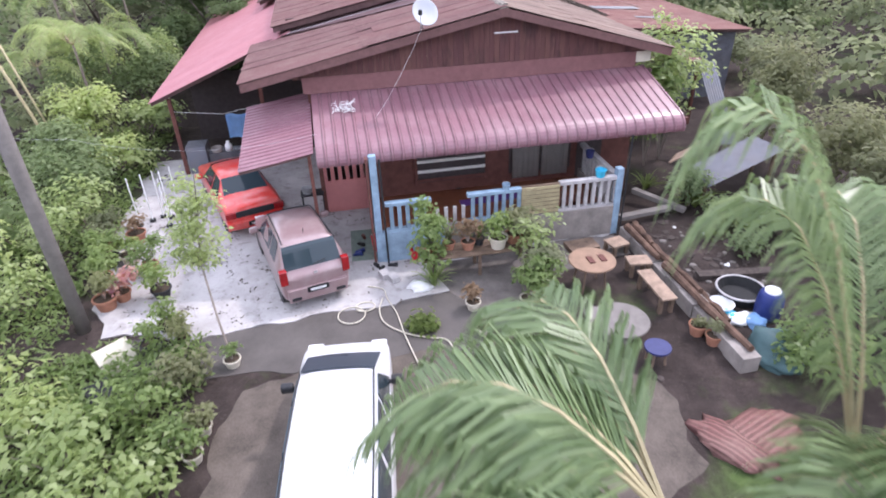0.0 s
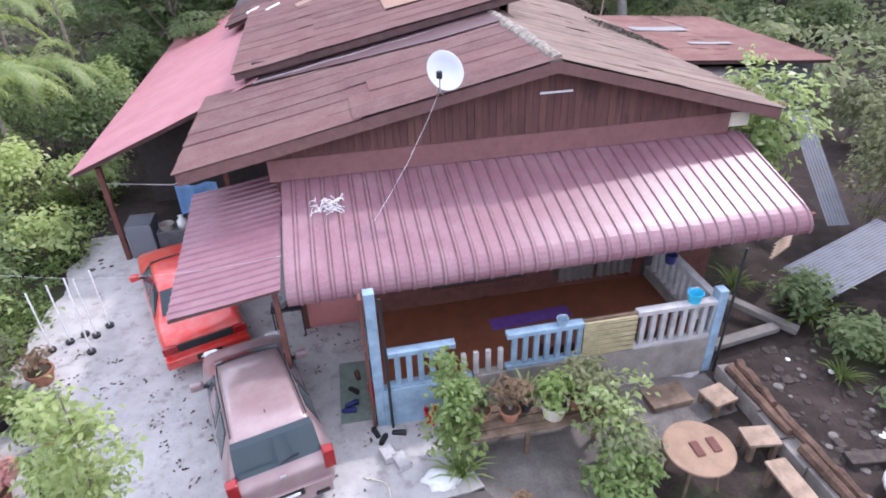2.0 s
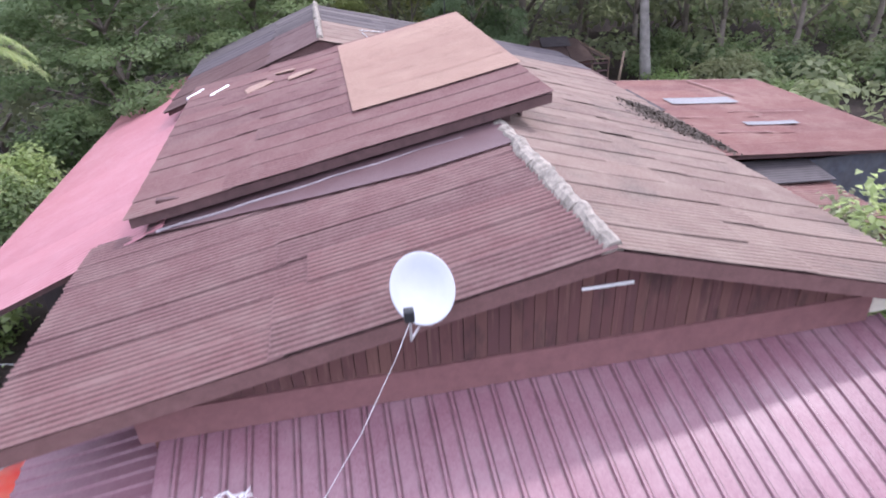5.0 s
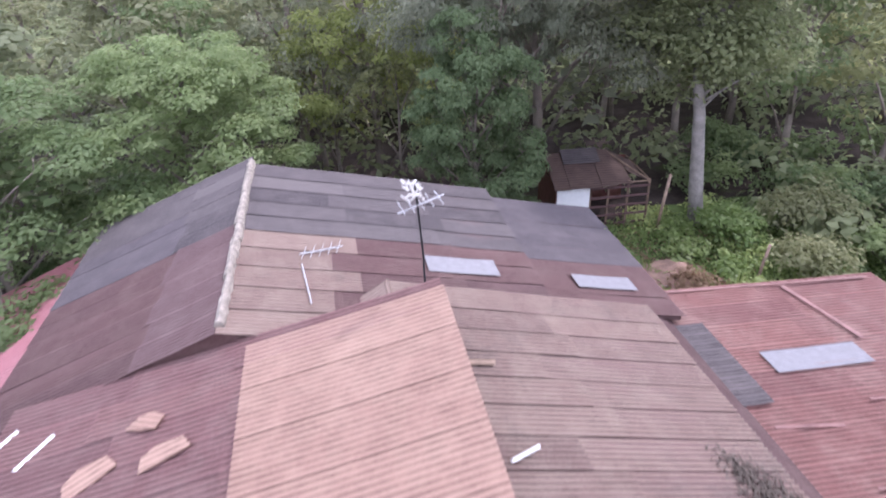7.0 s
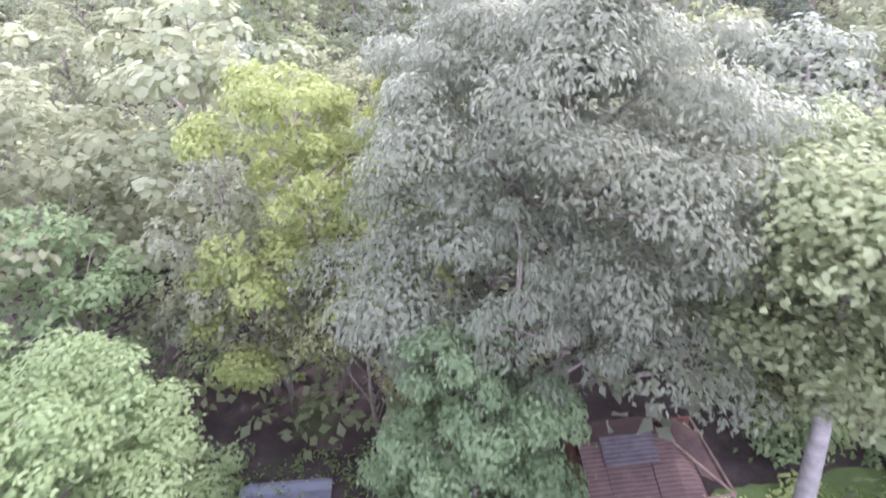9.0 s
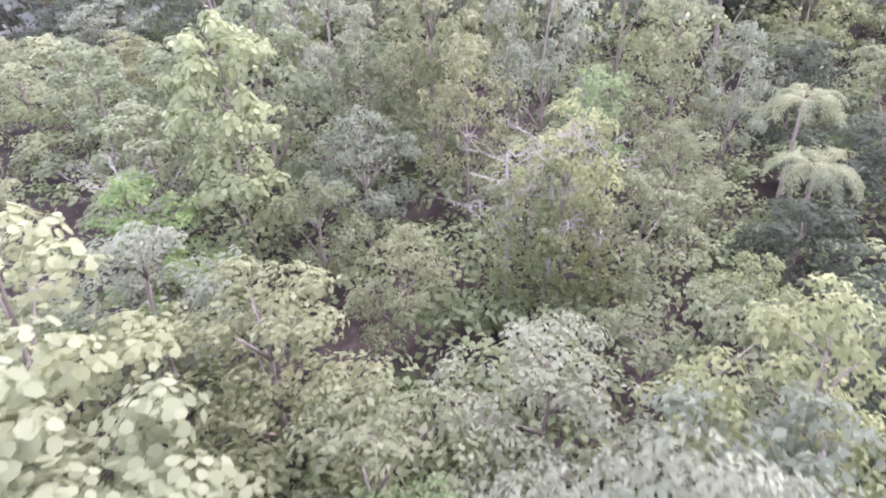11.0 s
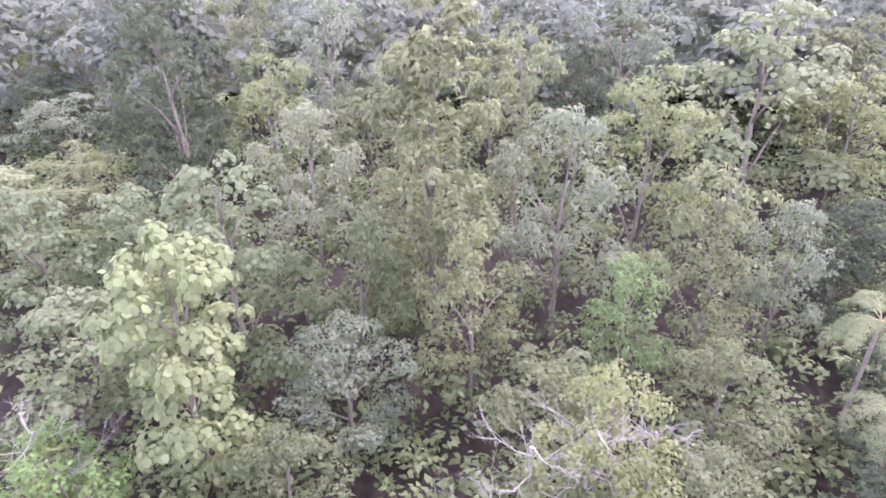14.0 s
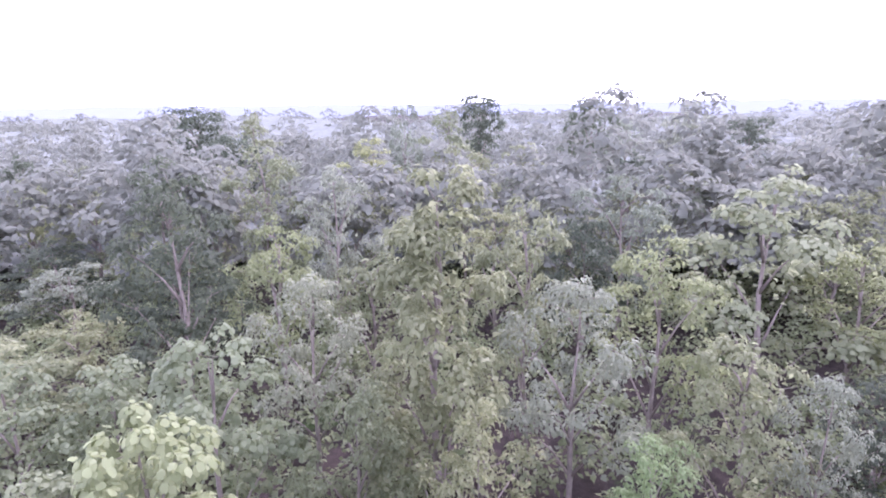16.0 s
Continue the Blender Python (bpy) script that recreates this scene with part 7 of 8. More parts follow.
# low drain wall with timbers on top
M_ROT = plain("rotten_red_timber", (0.115, 0.07, 0.05), 0.9, vary=0.65, scale=3, grain=22, bumpy=0.6)
wall_low = thing("low_wall", HOUSE, "low stained concrete wall with rotting timbers on top", "wall")
for i in range(9):
    v0 = -0.3 - i * 0.6
    part("block", boxes((6.16 + 0.02 * math.sin(i * 2.1), 6.54 + 0.02 * math.sin(i * 1.3), v0 - 0.58, v0, 0.0, 0.34 + 0.03 * math.sin(i * 1.7)), bevel=0.015), M_PLINTH, wall_low)
for a, b in (((6.25, -0.5, 0.44), (6.3, -2.1, 0.43)), ((6.42, -1.6, 0.44), (6.5, -3.6, 0.45)), ((6.28, -2.4, 0.45), (6.34, -4.2, 0.44)), ((6.62, -2.8, 0.25), (6.7, -4.4, 0.22)), ((6.3, -3.9, 0.45), (6.42, -5.5, 0.42)), ((6.5, -0.4, 0.43), (6.46, -1.5, 0.44)), ((6.68, -1.0, 0.14), (6.72, -2.6, 0.12))):
    n_t = 7
    bm = tube(bmesh.new(), [tuple(p + (q - p) * k / n_t + (0.025 * math.sin(k * 2.3 + p * 7) if ax_i != 1 else 0) for ax_i, (p, q) in enumerate(zip(a, b))) for k in range(n_t + 1)], 0.1, 0.07, 7)
    part("timber", bm, M_ROT, wall_low, "rotting brown timber")
board("side_slab", 7.25, 0.42, 0.18, 1.6, 0.22, 0.12, 8, M_STONE, "long pale concrete beam lying on the soil", "beam")
board("side_slab", 7.95, 1.0, 0.2, 0.2, 1.6, 0.14, 38, M_STONE, "broken pale concrete beam lying on the soil", "beam", 6)
board("side_slab", 8.3, -2.7, 0.0, 2.4, 0.25, 0.14, -8, M_RUBBLE, "grey concrete kerb round the wash area", "kerb")

# zinc sheets on the east side
def zinc(p0, p1, w, label):
    a, b = HOUSE @ Vector(p0), HOUSE @ Vector(p1)
    o = new("zinc_sheet", sheet_mesh((b - a).length, w, 0.076, 0.012, M_ZINC))
    x = (b - a).normalized()
    y = Vector((0, 0, 1)).cross(x).normalized()
    if w < 0.9:
        y = (HOUSE.to_3x3() @ Vector((1, -0.25, 0))).normalized()
        y = (y - x * y.dot(x)).normalized()
    z = x.cross(y)
    o.matrix_world = Matrix.Translation(a) @ Matrix((x, y, z)).transposed().to_4x4()
    return tagged(o, label, "zinc sheet", "zinc sheets")


zinc((9.2, 0.6, 0.7), (11.6, 0.9, 1.45), 1.25, "bluish corrugated zinc sheet propped over the soil")
zinc((11.46, 5.63, 2.8), (11.0, 2.9, 0.9), 0.55, "bluish corrugated zinc sheet leaning in the bushes")
for u, v in ((9.3, 0.9), (9.4, 1.7), (11.4, 1.0), (11.5, 1.9)):
    pst = thing("shelter_post", at(u, v, 0), "short grey timber post under the zinc sheet", "post", "shelter posts")
    part("post", boxes((-0.04, 0.04, -0.04, 0.04, 0.0, 0.65 + (u - 9.2) * 0.3)), M_TIMBER, pst)
for i in range(5):
    board("roof_batten", 9.0 + i * 0.12, 2.0 + i * 0.12, 1.0, 0.9, 0.06, 0.05, 28, M_BOARD, "pale timber batten stacked beside the zinc", "batten")

# wash corner
M_TEAL = plain("dark_teal_tarpaulin", (0.06, 0.11, 0.115), 0.6, vary=0.4, scale=3)
tub = thing("rubber_tub", at(7.62, -3.42, 0.0), "wide black rubber tub with a worn pale rim", "tub")
part("tub_body", lathe([(0.0, 0.05), (0.4, 0.05), (0.5, 0.24), (0.53, 0.24), (0.43, 0.0), (0.0, 0.0)], 24), M_RUBBER, tub)
part("rim", lathe([(0.49, 0.242), (0.495, 0.262), (0.53, 0.262), (0.54, 0.23), (0.53, 0.242)], 24), M_WHITEWASH, tub)
wash = thing("plastic_drum", at(7.75, -4.2, 0.0), "blue plastic water drum", "drum")
part("drum_body", lathe([(0.0, 0.0), (0.24, 0.0), (0.27, 0.1), (0.28, 0.35), (0.25, 0.6), (0.2, 0.66), (0.0, 0.66)], 20), M_BLUEPL, wash, smooth=True)
part("lid", lathe([(0.0, 0.7), (0.16, 0.7), (0.17, 0.66), (0.0, 0.66)], 16), M_WHITE, wash)
bas = thing("wash_basin", at(6.95, -3.75, 0.0), "white round plastic wash basin on the ground", "basin")
part("bowl", lathe([(0.0, 0.03), (0.18, 0.03), (0.26, 0.18), (0.28, 0.18), (0.2, 0.0), (0.0, 0.0)], 20), M_WHITE, bas)
for i, (u, v, mt, lb) in enumerate(((7.15, -4.2, M_WHITE, "crumpled white sheet"), (7.4, -4.35, M_BLUECLOTH, "crumpled blue sheet"), (7.0, -4.05, M_CYAN, "crumpled cyan sheet"), (5.0, -7.2, M_RUST, "faded red tarpaulin heap"), (0.62, -1.42, M_WHITE, "stuffed white sack"), (5.6, -7.1, M_RUST, "faded red tarpaulin heap"), (7.15, -5.35, M_TEAL, "crumpled dark teal tarpaulin heap"))):
    o = thing("plastic_sheet" if i != 4 else "sack", at(u, v, 0.0, i * 40), lb + " lying on the ground", "plastic sheet" if i != 4 else "sack")
    bm = bmesh.new()
    bmesh.ops.create_icosphere(bm, subdivisions=3, radius=1.0)
    sx, sy, sz = ((0.35, 0.2, 0.12), (0.25, 0.22, 0.14), (0.22, 0.15, 0.1), (0.7, 0.4, 0.14), (0.3, 0.2, 0.17), (0.8, 0.5, 0.12), (0.62, 0.5, 0.42))[i]
    for v3 in bm.verts:
        n3 = noise.noise(v3.co * 2.3 + Vector((i * 3, 0, 0))) * 0.45
        v3.co = Vector((v3.co.x * sx, v3.co.y * sy, max(-0.2, v3.co.z) * sz)) * (1 + n3)
        v3.co.z = max(0.0, v3.co.z + 0.2 * sz)
    part("fold", bm, mt, o, smooth=True)

# hose
hose_pts = [(-0.6, -1.1), (-0.25, -1.3), (-0.2, -1.7), (-0.05, -2.3), (0.02, -3.1), (0.2, -4.4), (0.25, -5.6), (0.3, -7.0)]
hose_b = [(-0.3, -1.65), (-0.42, -2.1), (-0.35, -2.6), (0.05, -3.05), (0.5, -3.3), (0.85, -3.45), (0.95, -3.9), (1.0, -4.5), (1.3, -5.0), (1.75, -5.3)]
loop = [(-1.05 + 0.3 * math.cos(a), -2.15 + 0.3 * math.sin(a)) for a in np.linspace(0.6, 6.6, 18)] + [(-0.72 + 0.22 * math.cos(a), -1.9 + 0.17 * math.sin(a)) for a in np.linspace(3.6, 9.4, 14)]


def smooth_line(p, k=4):
    out = []
    for i in range(len(p) - 1):
        p0, p1, p2, p3 = (Vector(p[max(0, min(len(p) - 1, j))]) for j in (i - 1, i, i + 1, i + 2))
        for s in range(k):
            t = s / k
            out.append(0.5 * (2 * p1 + (p2 - p0) * t + (2 * p0 - 5 * p1 + 4 * p2 - p3) * t * t + (3 * p1 - p0 - 3 * p2 + p3) * t ** 3))
    return out + [Vector(p[-1])]


for pts in (hose_pts, hose_b, loop):
    o = thing("garden_hose", HOUSE, "cream garden hose snaking over the drive", "hose", "hoses")
    part("hose", tube(bmesh.new(), [(q.x, q.y, 0.05) for q in smooth_line(pts)], 0.014, seg=6), M_CREAM, o, smooth=True)

# porch clutter
board("door_mat", -0.45, 0.92, 0.03, 0.82, 1.6, 0.012, -2, M_GREENMAT, "worn green mat beside the veranda pillar", "mat")
def bucket(u, v, z, r, h, material, label):
    o = thing("bucket", at(u, v, z), label, "bucket", "buckets")
    part("pail", lathe([(0.0, 0.0), (r * 0.75, 0.0), (r, h), (r * 1.06, h), (r * 1.06, h - 0.02), (r * 0.94, h - 0.01), (r * 0.7, 0.02), (0.0, 0.02)], 18), material, o, smooth=False)
    part("handle", tube(bmesh.new(), [(r * math.cos(a), 0.02, h + r * 0.6 * math.sin(a)) for a in np.linspace(0, math.pi, 9)], 0.006, seg=5), M_STEEL, o)
    return o


bucket(-0.2, 0.55, 0.04, 0.14, 0.42, M_REDPL, "tall red plastic bucket by the pillar")
bucket(0.7, -0.18, 0.03, 0.12, 0.34, M_REDPL, "red plastic bucket against the plinth")
bucket(5.6, 0.02, 1.7, 0.14, 0.2, M_CYAN, "cyan plastic pail on the veranda rail")
bucket(3.1, 0.0, 1.66, 0.1, 0.14, M_BLUE, "pale blue pot on the veranda rail")
bucket(5.85, 1.3, 1.68, 0.12, 0.2, M_NAVY, "dark blue pot on the side rail")
def shoe(u, v, turn, material, z=0.03):
    o = thing("shoe", at(u, v, z, turn), "dark worn shoe lying on the concrete", "shoe", "shoes")
    bm = bmesh.new()
    for t, w, h in ((-0.13, 0.035, 0.08), (-0.08, 0.042, 0.09), (0.0, 0.042, 0.06), (0.08, 0.05, 0.045), (0.13, 0.03, 0.03)):
        for x in (-w, w):
            bm.verts.new((x, t, 0.0))
            bm.verts.new((x * 0.8, t, h))
    bm.verts.ensure_lookup_table()
    for i in range(4):
        a, b = i * 4, i * 4 + 4
        for p, q in ((0, 1), (1, 3), (3, 2), (2, 0)):
            bm.faces.new((bm.verts[a + p], bm.verts[a + q], bm.verts[b + q], bm.verts[b + p]))
    bm.faces.new([bm.verts[k] for k in (0, 2, 3, 1)])
    bm.faces.new([bm.verts[16 + k] for k in (0, 1, 3, 2)])
    bmesh.ops.recalc_face_normals(bm, faces=bm.faces)
    part("upper", bm, material, o, smooth=True)


for u, v, tn, mt in ((-0.3, -0.2, 20, M_RUBBER), (-0.18, -0.38, -30, M_RUBBER), (0.1, -0.3, 70, M_TRIM), (-0.6, 0.9, 40, M_RUBBER), (-0.66, 0.55, 100, M_BLUEPL), (-0.72, 0.4, 80, M_BLUEPL), (-0.5, 1.3, 10, M_WOOD)):
    shoe(u, v, tn, mt, 0.045 if v > 0.2 else 0.03)
for u, v in ((-0.15, -0.75), (0.05, -0.95)):
    board("concrete_block", u, v, 0.03, 0.22, 0.3, 0.14, 20, M_WHITEWASH, "pale broken concrete block on the drive", "block")

# wash stand beside the porch wall
stand = thing("wash_stand", at(-1.75, 3.0, 0.0), "dark metal stand with pots beside the porch wall", "stand")
part("frame", boxes((-0.35, 0.3, -0.2, 0.2, 0.72, 0.76)), M_TRIM, stand)
for x in (-0.33, 0.26):
    for y in (-0.18, 0.16):
        part("leg", boxes((x, x + 0.03, y, y + 0.03, 0.0, 0.72)), M_TRIM, stand)
pl = thing("cooking_pot", at(-1.9, 3.0, 0.76), "grey metal cooking pot on the wash stand", "pot")
part("vessel", lathe([(0.0, 0.0), (0.13, 0.0), (0.15, 0.16), (0.16, 0.16), (0.14, 0.02), (0.0, 0.02)], 18), M_STEEL, pl)

# under the lean-to
tarp = thing("blue_tarpaulin", HOUSE, "pale blue tarpaulin hanging under the lean-to roof", "tarpaulin")
bm = bmesh.new()
vs = [[bm.verts.new((-4.35 + i * 0.1, 6.9 + 0.05 * math.sin(i * 1.1), 2.02 - j * 0.16 + 0.02 * math.sin(i * 0.9))) for i in range(11)] for j in range(6)]
for a, b in zip(vs, vs[1:]):
    for i in range(10):
        bm.faces.new((a[i], a[i + 1], b[i + 1], b[i]))
bmesh.ops.solidify(bm, geom=bm.faces, thickness=0.008)
part("cloth", bm, M_BLUECLOTH, tarp, smooth=True)
part("line", tube(bmesh.new(), [(-6.0, 7.1, 2.2), (-4.4, 6.95, 2.04), (-3.2, 7.1, 2.2)], 0.006, seg=5), M_WHITE, tarp)
chest = thing("metal_tank", at(-5.35, 7.3, 0.0), "bluish galvanised metal tank under the lean-to", "tank")
part("tank_body", boxes((-0.55, 0.1, -0.2, 0.5, 0.0, 0.95), bevel=0.02), M_ZINC, chest)
part("tank_body", boxes((0.14, 1.2, -0.1, 0.5, 0.0, 0.62), bevel=0.02), M_ZINC, chest)
jug = thing("water_jug", at(-4.55, 7.4, 0.62), "white plastic water jug on the tank", "jug")
part("jug_body", lathe([(0.0, 0.0), (0.12, 0.0), (0.13, 0.2), (0.05, 0.28), (0.07, 0.34), (0.0, 0.34)], 14), M_WHITE, jug, smooth=True)
jug2 = thing("water_jug", at(-4.95, 7.4, 0.62), "grey plastic basin on the tank", "jug")
part("jug_body", lathe([(0.0, 0.0), (0.16, 0.0), (0.2, 0.16), (0.18, 0.16), (0.0, 0.03)], 14), M_PLINTH, jug2)

# veranda things
board("floor_runner", 3.1, 1.55, 0.622, 1.7, 0.35, 0.01, 3, plain("purple_cloth", (0.12, 0.05, 0.22), 0.9), "purple woven runner on the veranda floor", "runner")
board("long_bench", 4.2, 0.45, 0.9, 2.6, 0.35, 0.05, 1, M_WOOD, "long dark wooden bench inside the railing", "bench")
for x in (3.1, 5.2):
    o = thing("bench_support", at(x, 0.45, 0.62), "dark wooden block under the veranda bench", "support")
    part("block", boxes((-0.05, 0.05, -0.14, 0.14, 0.0, 0.28)), M_WOOD, o)
fan = thing("wall_fan", at(2.4, 2.6, 0.62), "dark green standing fan on the veranda", "fan")
part("guard", lathe([(0.0, -0.05), (0.18, -0.04), (0.2, 0.0), (0.18, 0.04), (0.0, 0.05)], 20, Matrix.Translation((0, 0, 1.0)) @ pose(0, 0, 0, 90, 0, 0)), plain("dark_teal", (0.02, 0.06, 0.06), 0.5), fan)
part("stem", tube(bmesh.new(), [(0, 0.02, 0.0), (0, 0.02, 0.95)], 0.018), M_TRIM, fan)
part("base", lathe([(0.0, 0.0), (0.17, 0.0), (0.16, 0.03), (0.0, 0.05)], 16), M_TRIM, fan)

# pale board and dark trough by the drive
board("leaning_board", -5.72, -2.8, 0.02, 0.7, 1.1, 0.05, 40, M_CREAM, "pale leaning board among the plants", "board", 48)
board("dark_trough", -5.65, -4.0, 0.05, 0.45, 1.1, 0.25, 35, M_RUBBER, "dark leaning metal trough among the plants", "trough", 12)

# stones
rk = random.Random(17)
for i in range(170):
    u, v = (rk.uniform(6.75, 8.9), rk.uniform(-3.2, 0.2)) if i < 50 or i >= 70 else (rk.uniform(-7.0, -6.2), rk.uniform(6.4, 7.4)) if i < 58 else (rk.uniform(1.4, 5.6), rk.uniform(-7.0, -2.2))
    o = thing("stone", at(u, v, 0.0, rk.uniform(0, 360)), "rough grey-brown stone lying on the soil", "stone", "stones")
    bm = bmesh.new()
    bmesh.ops.create_icosphere(bm, subdivisions=2, radius=rk.uniform(0.025, 0.1) if i < 70 else rk.uniform(0.02, 0.14) * rk.uniform(0.5, 1.0))
    for v3 in bm.verts:
        v3.co *= 1 + 0.35 * noise.noise(v3.co * 9 + Vector((i, 0, 0)))
        v3.co.z = max(-0.01, v3.co.z * 0.42 + 0.008)
    part("rock", bm, M_WHITE if i % 31 == 30 else M_STONE if i % 9 == 0 else M_RUBBLE, o)

# dry leaves and dirt lying on the concrete drive
rs = np.random.RandomState(33)
spots = np.stack([rs.uniform(-6.6, 0.8, 46), rs.uniform(-1.8, 3.4, 46)], 1)
uv = np.concatenate([np.repeat(spots, 7, 0) + rs.normal(size=(322, 2)) * 0.09, np.stack([rs.uniform(-6.8, 1.0, 160), rs.uniform(-1.9, 4.0, 160)], 1)])
P = np.concatenate([uv, np.full((len(uv), 1), 0.042)], 1)
v2, f2 = leaves(rs, P, rs.normal(size=P.shape) * 0.25 + np.array([0, 0, 1.0]), 0.085, 0.04)
bits = arrays("drive_litter", v2, f2, leaf("dark_litter", (0.06, 0.048, 0.04), (0.09, 0.07, 0.055), (0.14, 0.105, 0.08), 0.1, 0.9))
bits.matrix_world = HOUSE
tagged(bits, "dark fallen leaves and grit scattered on the concrete drive", "leaf litter", kind="stuff")

# ---- behind the house ----
M_HUT = roof_sheet("rotten_brown_sheet", [(0.065, 0.042, 0.038), (0.085, 0.056, 0.048), (0.055, 0.036, 0.035)], (0.13, 0.09, 0.072), 0.9)
shed = thing("hut", pose(2.33, 32.75, 0, 0, 0, 12) @ Matrix.Diagonal((0.9, 1.0, 1.0, 1)), "small ruined hut with a rusty roof and white door", "hut")
part("door", boxes((0.0, 1.4, -0.05, 0.0, 0.05, 1.96)), M_WHITE, shed, "white sheet door")
part("latch", boxes((0.74, 0.84, -0.07, -0.05, 1.0, 1.2)), M_TRIM, shed)
part("wall", boxes((0.0, 4.0, 2.6, 2.66, 0.0, 2.0)), M_WOOD, shed)
part("wall", boxes((-0.06, 0.0, 0.0, 2.6, 0.0, 2.0)), M_WOOD, shed)
for i in range(5):
    part("slat", boxes((1.44, 4.0, -0.04, 0.0, 0.25 + i * 0.38, 0.33 + i * 0.38)), M_FASCIA, shed)
for x in (1.42, 2.2, 3.05, 3.96):
    part("post", boxes((x, x + 0.08, 0.0, 0.08, 0.0, 2.05)), M_TIMBER, shed)
# sagging roof: front and back slopes, and a broken hip at one end
for i in range(4):
    x = -0.15 + i * 0.67
    part("roof_sheet", slab_between(x, 1.98 + 0.02 * (i % 2), x + 0.7, 1.97 + 0.02 * (i % 2), -0.2, 1.5, 0.8 - 0.03 * (i % 3), 0.03), M_HUT, shed)
part("roof_sheet", slab_between(0.5, 2.56, 2.1, 2.55, 0.85, 1.55, 0.32, 0.02), M_GREY, shed, "dull grey zinc patch at the ridge")
part("roof_sheet", slab_between(-0.15, 2.76, 2.52, 2.76, 1.5, 2.8, -0.7, 0.03), M_HUT, shed)
for (x0, y0, z0), (x1, y1, z1), (x2, y2, z2), (x3, y3, z3) in (((2.52, 1.5, 2.78), (2.52, -0.1, 2.02), (3.2, -0.1, 1.96), (3.2, 1.5, 2.42)), ((2.52, 1.5, 2.78), (3.2, 1.5, 2.42), (4.05, 2.0, 1.95), (3.4, 2.75, 2.0)), ((3.2, 0.5, 2.2), (3.9, 0.4, 1.92), (4.05, 2.0, 1.95), (3.2, 1.5, 2.42))):
    bm = bmesh.new()
    f = bm.faces.new([bm.verts.new(q) for q in ((x0, y0, z0), (x1, y1, z1), (x2, y2, z2), (x3, y3, z3))])
    r = bmesh.ops.extrude_face_region(bm, geom=[f])
    bmesh.ops.translate(bm, vec=(0, 0, -0.03), verts=[e for e in r["geom"] if isinstance(e, bmesh.types.BMVert)])
    bmesh.ops.recalc_face_normals(bm, faces=bm.faces)
    part("roof_sheet", bm, M_HUT, shed)
for p, q in (((2.52, 1.5, 2.72), (4.0, -0.02, 1.98)), ((2.52, 1.5, 2.72), (2.52, -0.05, 1.98)), ((1.2, 0.0, 1.98), (4.0, 0.0, 1.98)), ((4.0, 0.0, 2.0), (4.0, 2.6, 2.0))):
    part("rafter", tube(bmesh.new(), [p, q], 0.04, seg=4), M_TIMBER, shed)

big = thing("tree", pose(7.6, 33.6, 0), "tall tree with a thick pale trunk and broad leaf clusters", "tree", "forest trees")
bm = bmesh.new()
tube(bm, [(0.3, 0.2, -0.3), (0.02, 0, 1.4), (-0.2, -0.1, 3.0), (-0.42, -0.2, 4.6), (-0.75, -0.3, 6.2), (-0.95, -0.3, 8.5)], 0.3, 0.14, 10)
lob = []
br = random.Random(2)
for i in range(28):
    a = i * 2.4
    q = br.uniform(0.5, 3.0)
    z = br.uniform(6.6, 11.0)
    e = (q * math.cos(a) - 0.4, q * math.sin(a) + 0.1, z)
    tube(bm, [(-0.5, -0.3, z - 1.1), (e[0] * 0.5, e[1] * 0.5, z - 0.3), e], 0.08, 0.03, 6)
    lob.append((*e, 1.2, 1.2, 0.62))
for i in range(7):
    e = ((1.5 + 0.25 * i) * math.cos(i * 0.9 - 2.6), abs(math.sin(i * 0.9)) + 0.3, 5.2 + 0.25 * i)
    tube(bm, [(-0.35, -0.2, e[2] - 0.9), (e[0] * 0.5, e[1] * 0.5, e[2] - 0.2), e], 0.05, 0.02, 5)
    lob.append((*e, 0.75, 0.75, 0.42))
for i in range(8):
    lob.append((-0.7 + 0.9 * math.sin(i * 2.1), -0.8 - 0.15 * (i % 3), 5.9 + 0.42 * i, 0.9, 0.6, 0.42))
part("trunk", bm, plain("pale_bark", (0.27, 0.245, 0.225), 0.9, vary=0.45, scale=3, grain=25, bumpy=0.4), big, smooth=True)
rs = np.random.RandomState(77)
P, N = crown_points(rs, lob, 16, 16, 0.28)
v2, f2 = leaves(rs, P, N, 0.2, 0.12)
arrays("crown", v2, f2, L_SOFT, big)

rod_thing("fence_post", "pale leaning fence post in the grass", "post", [(8.65, 29.3, -0.1), (8.85, 29.4, 1.6)], 0.05, M_BOARD, "fence posts")
rod_thing("fence_post", "pale leaning fence post beside the hut", "post", [(6.2, 33.0, -0.1), (6.45, 33.1, 2.4)], 0.06, M_BOARD, "fence posts")
rod_thing("fallen_log", "pale fallen log behind the house", "log", [(-3.4, 29.4, 0.15), (-1.6, 30.2, 0.3), (0.3, 31.4, 0.8)], 0.09, M_DEADWOOD)
mound = thing("earth_mound", pose(5.6, 29.3, 0.0, 0, 0, 25), "low mound of pinkish bare earth behind the house", "mound")
bm = bmesh.new()
bmesh.ops.create_icosphere(bm, subdivisions=4, radius=1.0)
for v3 in bm.verts:
    k3 = 1 + 0.3 * noise.noise(v3.co * 2.1) + 0.08 * noise.noise(v3.co * 7.0)
    v3.co = Vector((v3.co.x * 1.7 * k3, v3.co.y * 1.1 * k3, max(-0.02, v3.co.z * 0.55 * k3)))
part("earth", bm, plain("pinkish_earth", (0.3, 0.19, 0.145), 0.95, vary=0.5, scale=2.0, grain=18, bumpy=0.5), mound, smooth=True)
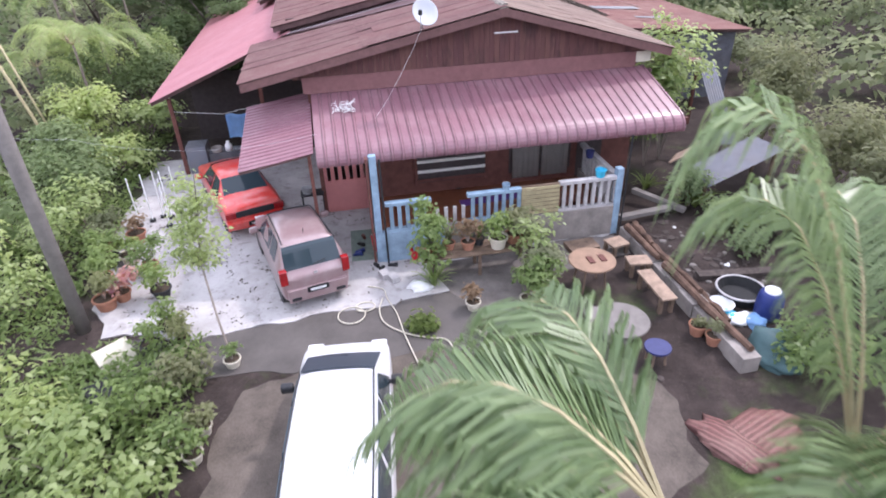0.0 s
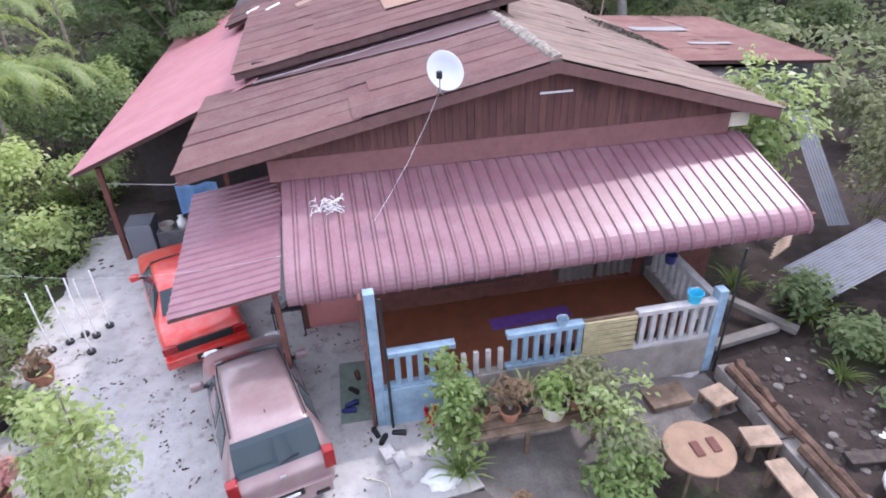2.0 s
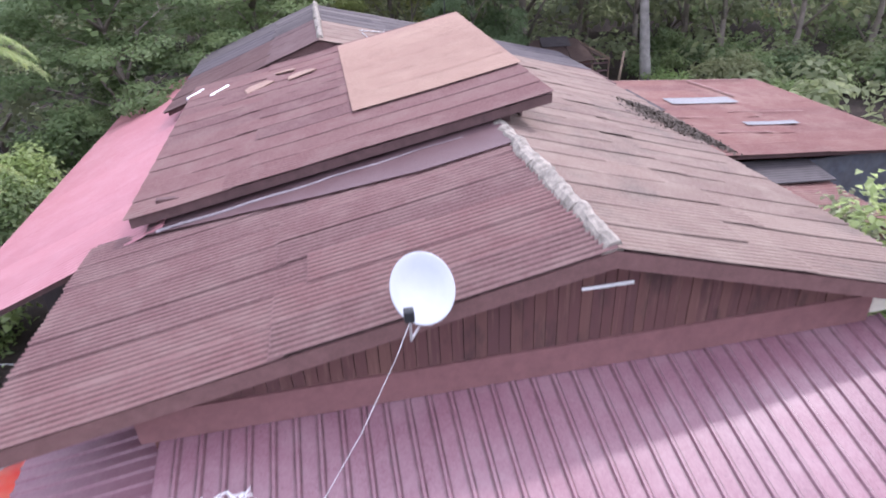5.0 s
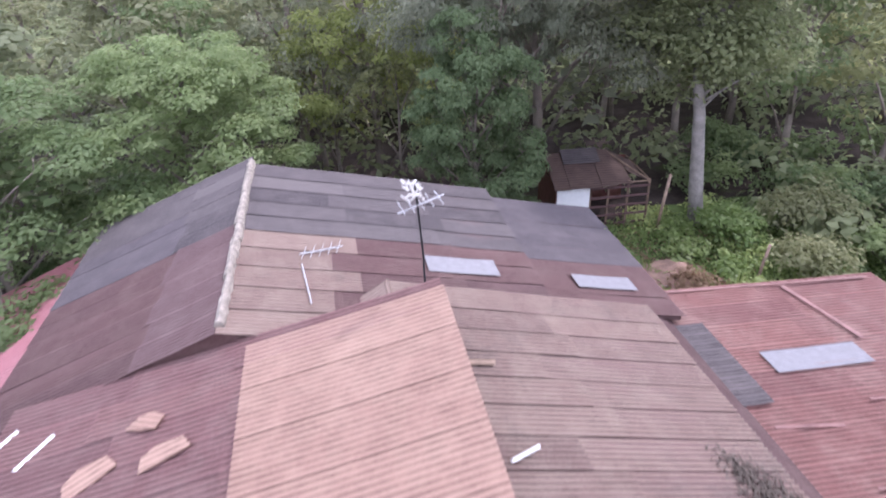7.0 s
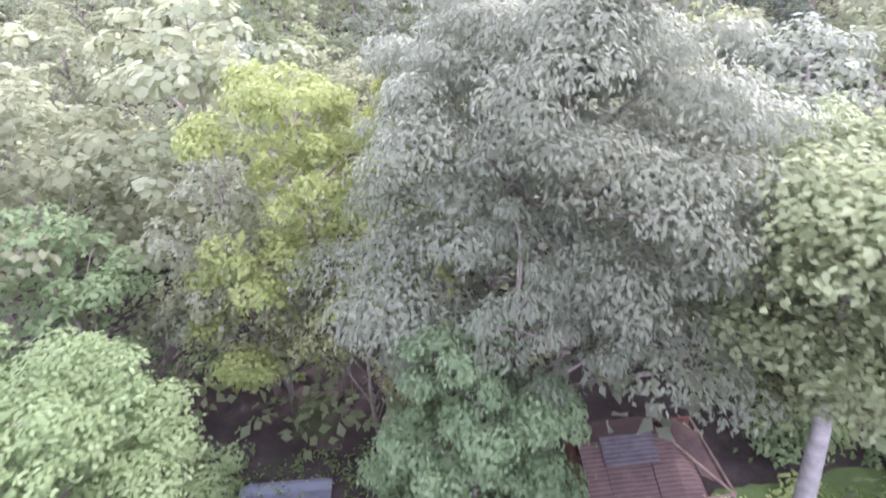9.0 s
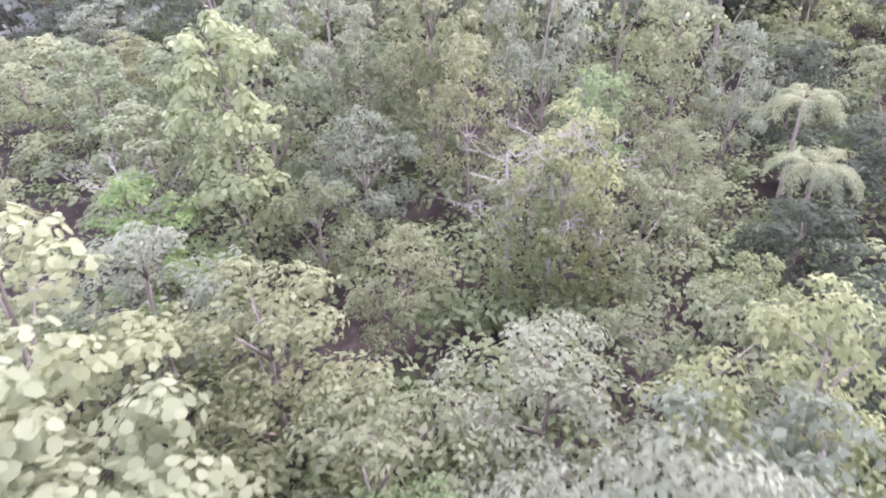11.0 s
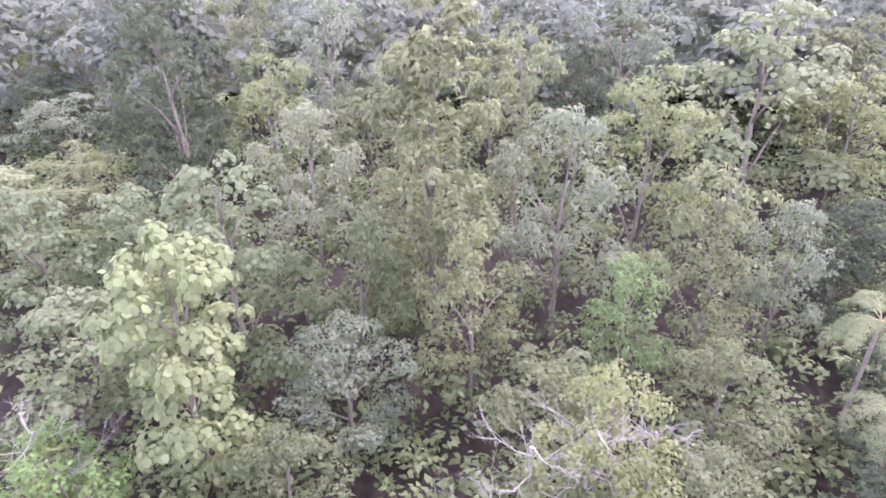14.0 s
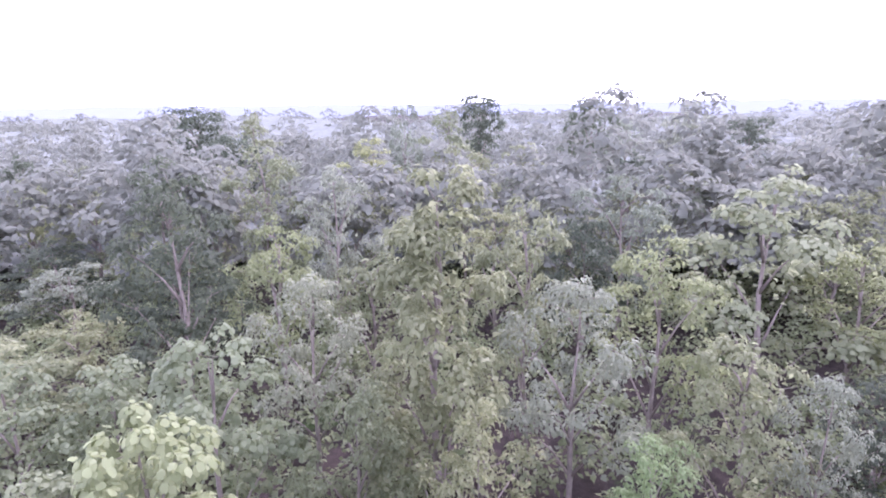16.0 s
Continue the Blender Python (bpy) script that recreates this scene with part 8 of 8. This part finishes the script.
heap = thing("brush_heap", pose(6.4, 28.6, 0), "heap of dry brown brushwood and leaves", "brush heap")
bush = bush_mesh("dry_leaves", 6, [(0, 0, 0.35, 0.9, 0.8, 0.5), (0.6, 0.3, 0.2, 0.7, 0.6, 0.4)], L_RUSTY, 0.16, 60, 8, 0.14, heap)
bm = bmesh.new()
for i in range(26):
    a = Vector((br.uniform(-0.9, 1.2), br.uniform(-0.8, 0.8), br.uniform(0.05, 0.5)))
    tube(bm, [a, a + Vector((br.uniform(-0.6, 0.6), br.uniform(-0.6, 0.6), br.uniform(-0.05, 0.3)))], 0.014, 0.006, 4)
part("brushwood", bm, M_DEADWOOD, heap)
board("zinc_sheet", -6.8, 0, 0, 0.1, 0.1, 0.05, 0, M_ZINC, "flat grey zinc sheet on the ground behind the house", "zinc sheet").matrix_world = pose(-6.6, 34.0, 0.15, 3, 0, 10) @ Matrix.Diagonal((28, 9, 1, 1))

# small dark flakes that make up the smear low on the tan roof slope
rs = np.random.RandomState(55)
k = rs.uniform(size=2600)
lv = 8.2 + 3.3 * k + rs.normal(size=2600) * 0.2
lu = 8.95 - 0.45 * k + rs.normal(size=2600) * (0.12 + 0.24 * np.sin(k * 3.1)) + 0.1 * np.sin(k * 17)
lu = np.minimum(lu, 9.12)
P = np.stack([lu, lv, 5.47 - (lu - 3.75) * 0.2796 + 0.065 + rs.uniform(-0.02, 0.01, 2600)], 1)
v2, f2 = leaves(rs, P, rs.normal(size=P.shape) * 0.35 + np.array([0.27, 0, 1.0]), 0.075, 0.045)
blotch = arrays("roof_litter", v2, f2, leaf("smear_flake", (0.075, 0.058, 0.05), (0.105, 0.082, 0.072), (0.145, 0.115, 0.1), 0.1, 0.9))
blotch.matrix_world = HOUSE
tagged(blotch, "dark smear of small flakes low on the tan roof", "leaf litter", kind="stuff")

# dry litter on the bare ground behind the house
rs = np.random.RandomState(71)
P = np.stack([rs.uniform(-8, 9, 5200), rs.uniform(25.5, 33.5, 5200), rs.uniform(0.02, 0.09, 5200)], 1)
v2, f2 = leaves(rs, P, rs.normal(size=P.shape) * 0.3 + np.array([0, 0, 1.0]), 0.2, 0.1)
tagged(arrays("leaf_litter", v2, f2, L_RUSTY), "dry brown fallen leaves scattered over the bare soil", "leaf litter", kind="stuff")

# dead tree in the forest
def dead_tree(x, y, h, seed):
    o = thing("dead_tree", pose(x, y, 0), "bare grey dead tree with twisted branches", "tree", "dead trees")
    r = random.Random(seed)
    bm = bmesh.new()
    tube(bm, [(0, 0, -0.2), (0.2, 0.1, h * 0.4), (0.1, 0.3, h * 0.75)], 0.16, 0.06, 7)

    def grow(p, d, L, w, depth):
        q = p + d * L
        m = (p + q) / 2 + Vector((r.uniform(-0.15, 0.15), r.uniform(-0.15, 0.15), r.uniform(-0.1, 0.15))) * L
        tube(bm, [p, m, q], w, w * 0.5, 4)
        if depth:
            for _ in range(3):
                e = (d + Vector((r.uniform(-0.9, 0.9), r.uniform(-0.9, 0.9), r.uniform(-0.35, 0.6)))).normalized()
                grow(q if r.random() < 0.6 else m, e, L * r.uniform(0.5, 0.75), w * 0.55, depth - 1)

    for i in range(11):
        a = i * 2.4 + r.uniform(-0.3, 0.3)
        grow(Vector((0.15, 0.2, h * (0.42 + 0.034 * i))), Vector((math.cos(a), math.sin(a), r.uniform(0.15, 0.8))).normalized(), r.uniform(1.0, 1.7), 0.03, 3)
    part("trunk", bm, M_DEADWOOD, o)
    # vines that have climbed the trunk
    bush_mesh("vine", seed, [(0.3 * math.sin(k * 2.0), 0.3 * math.cos(k * 2.0), h * (0.08 + 0.085 * k), 0.9 - 0.06 * k, 0.9 - 0.06 * k, h * 0.07) for k in range(8)], L_YELLOW, 0.26, 8, 12, 0.25, o)


dead_tree(-1.0, 59.5, 13.0, 3)
dead_tree(1.0, 60.2, 13.2, 8)
dead_tree(3.4, 61.0, 12.4, 12)
dead_tree(-19.5, 60.0, 11.0, 5)
for x, y, h in ((14.8, 69.0, 9.2), (14.4, 65.0, 7.0)):
    frond_palm("palm", pose(x, y, 0, 0, 0, x * 20), h, 11, 3.4, "tall forest palm with silvery arching fronds", int(x * 3), L_PALE, 0.7, trunk_r=0.12, leaflet=0.8)
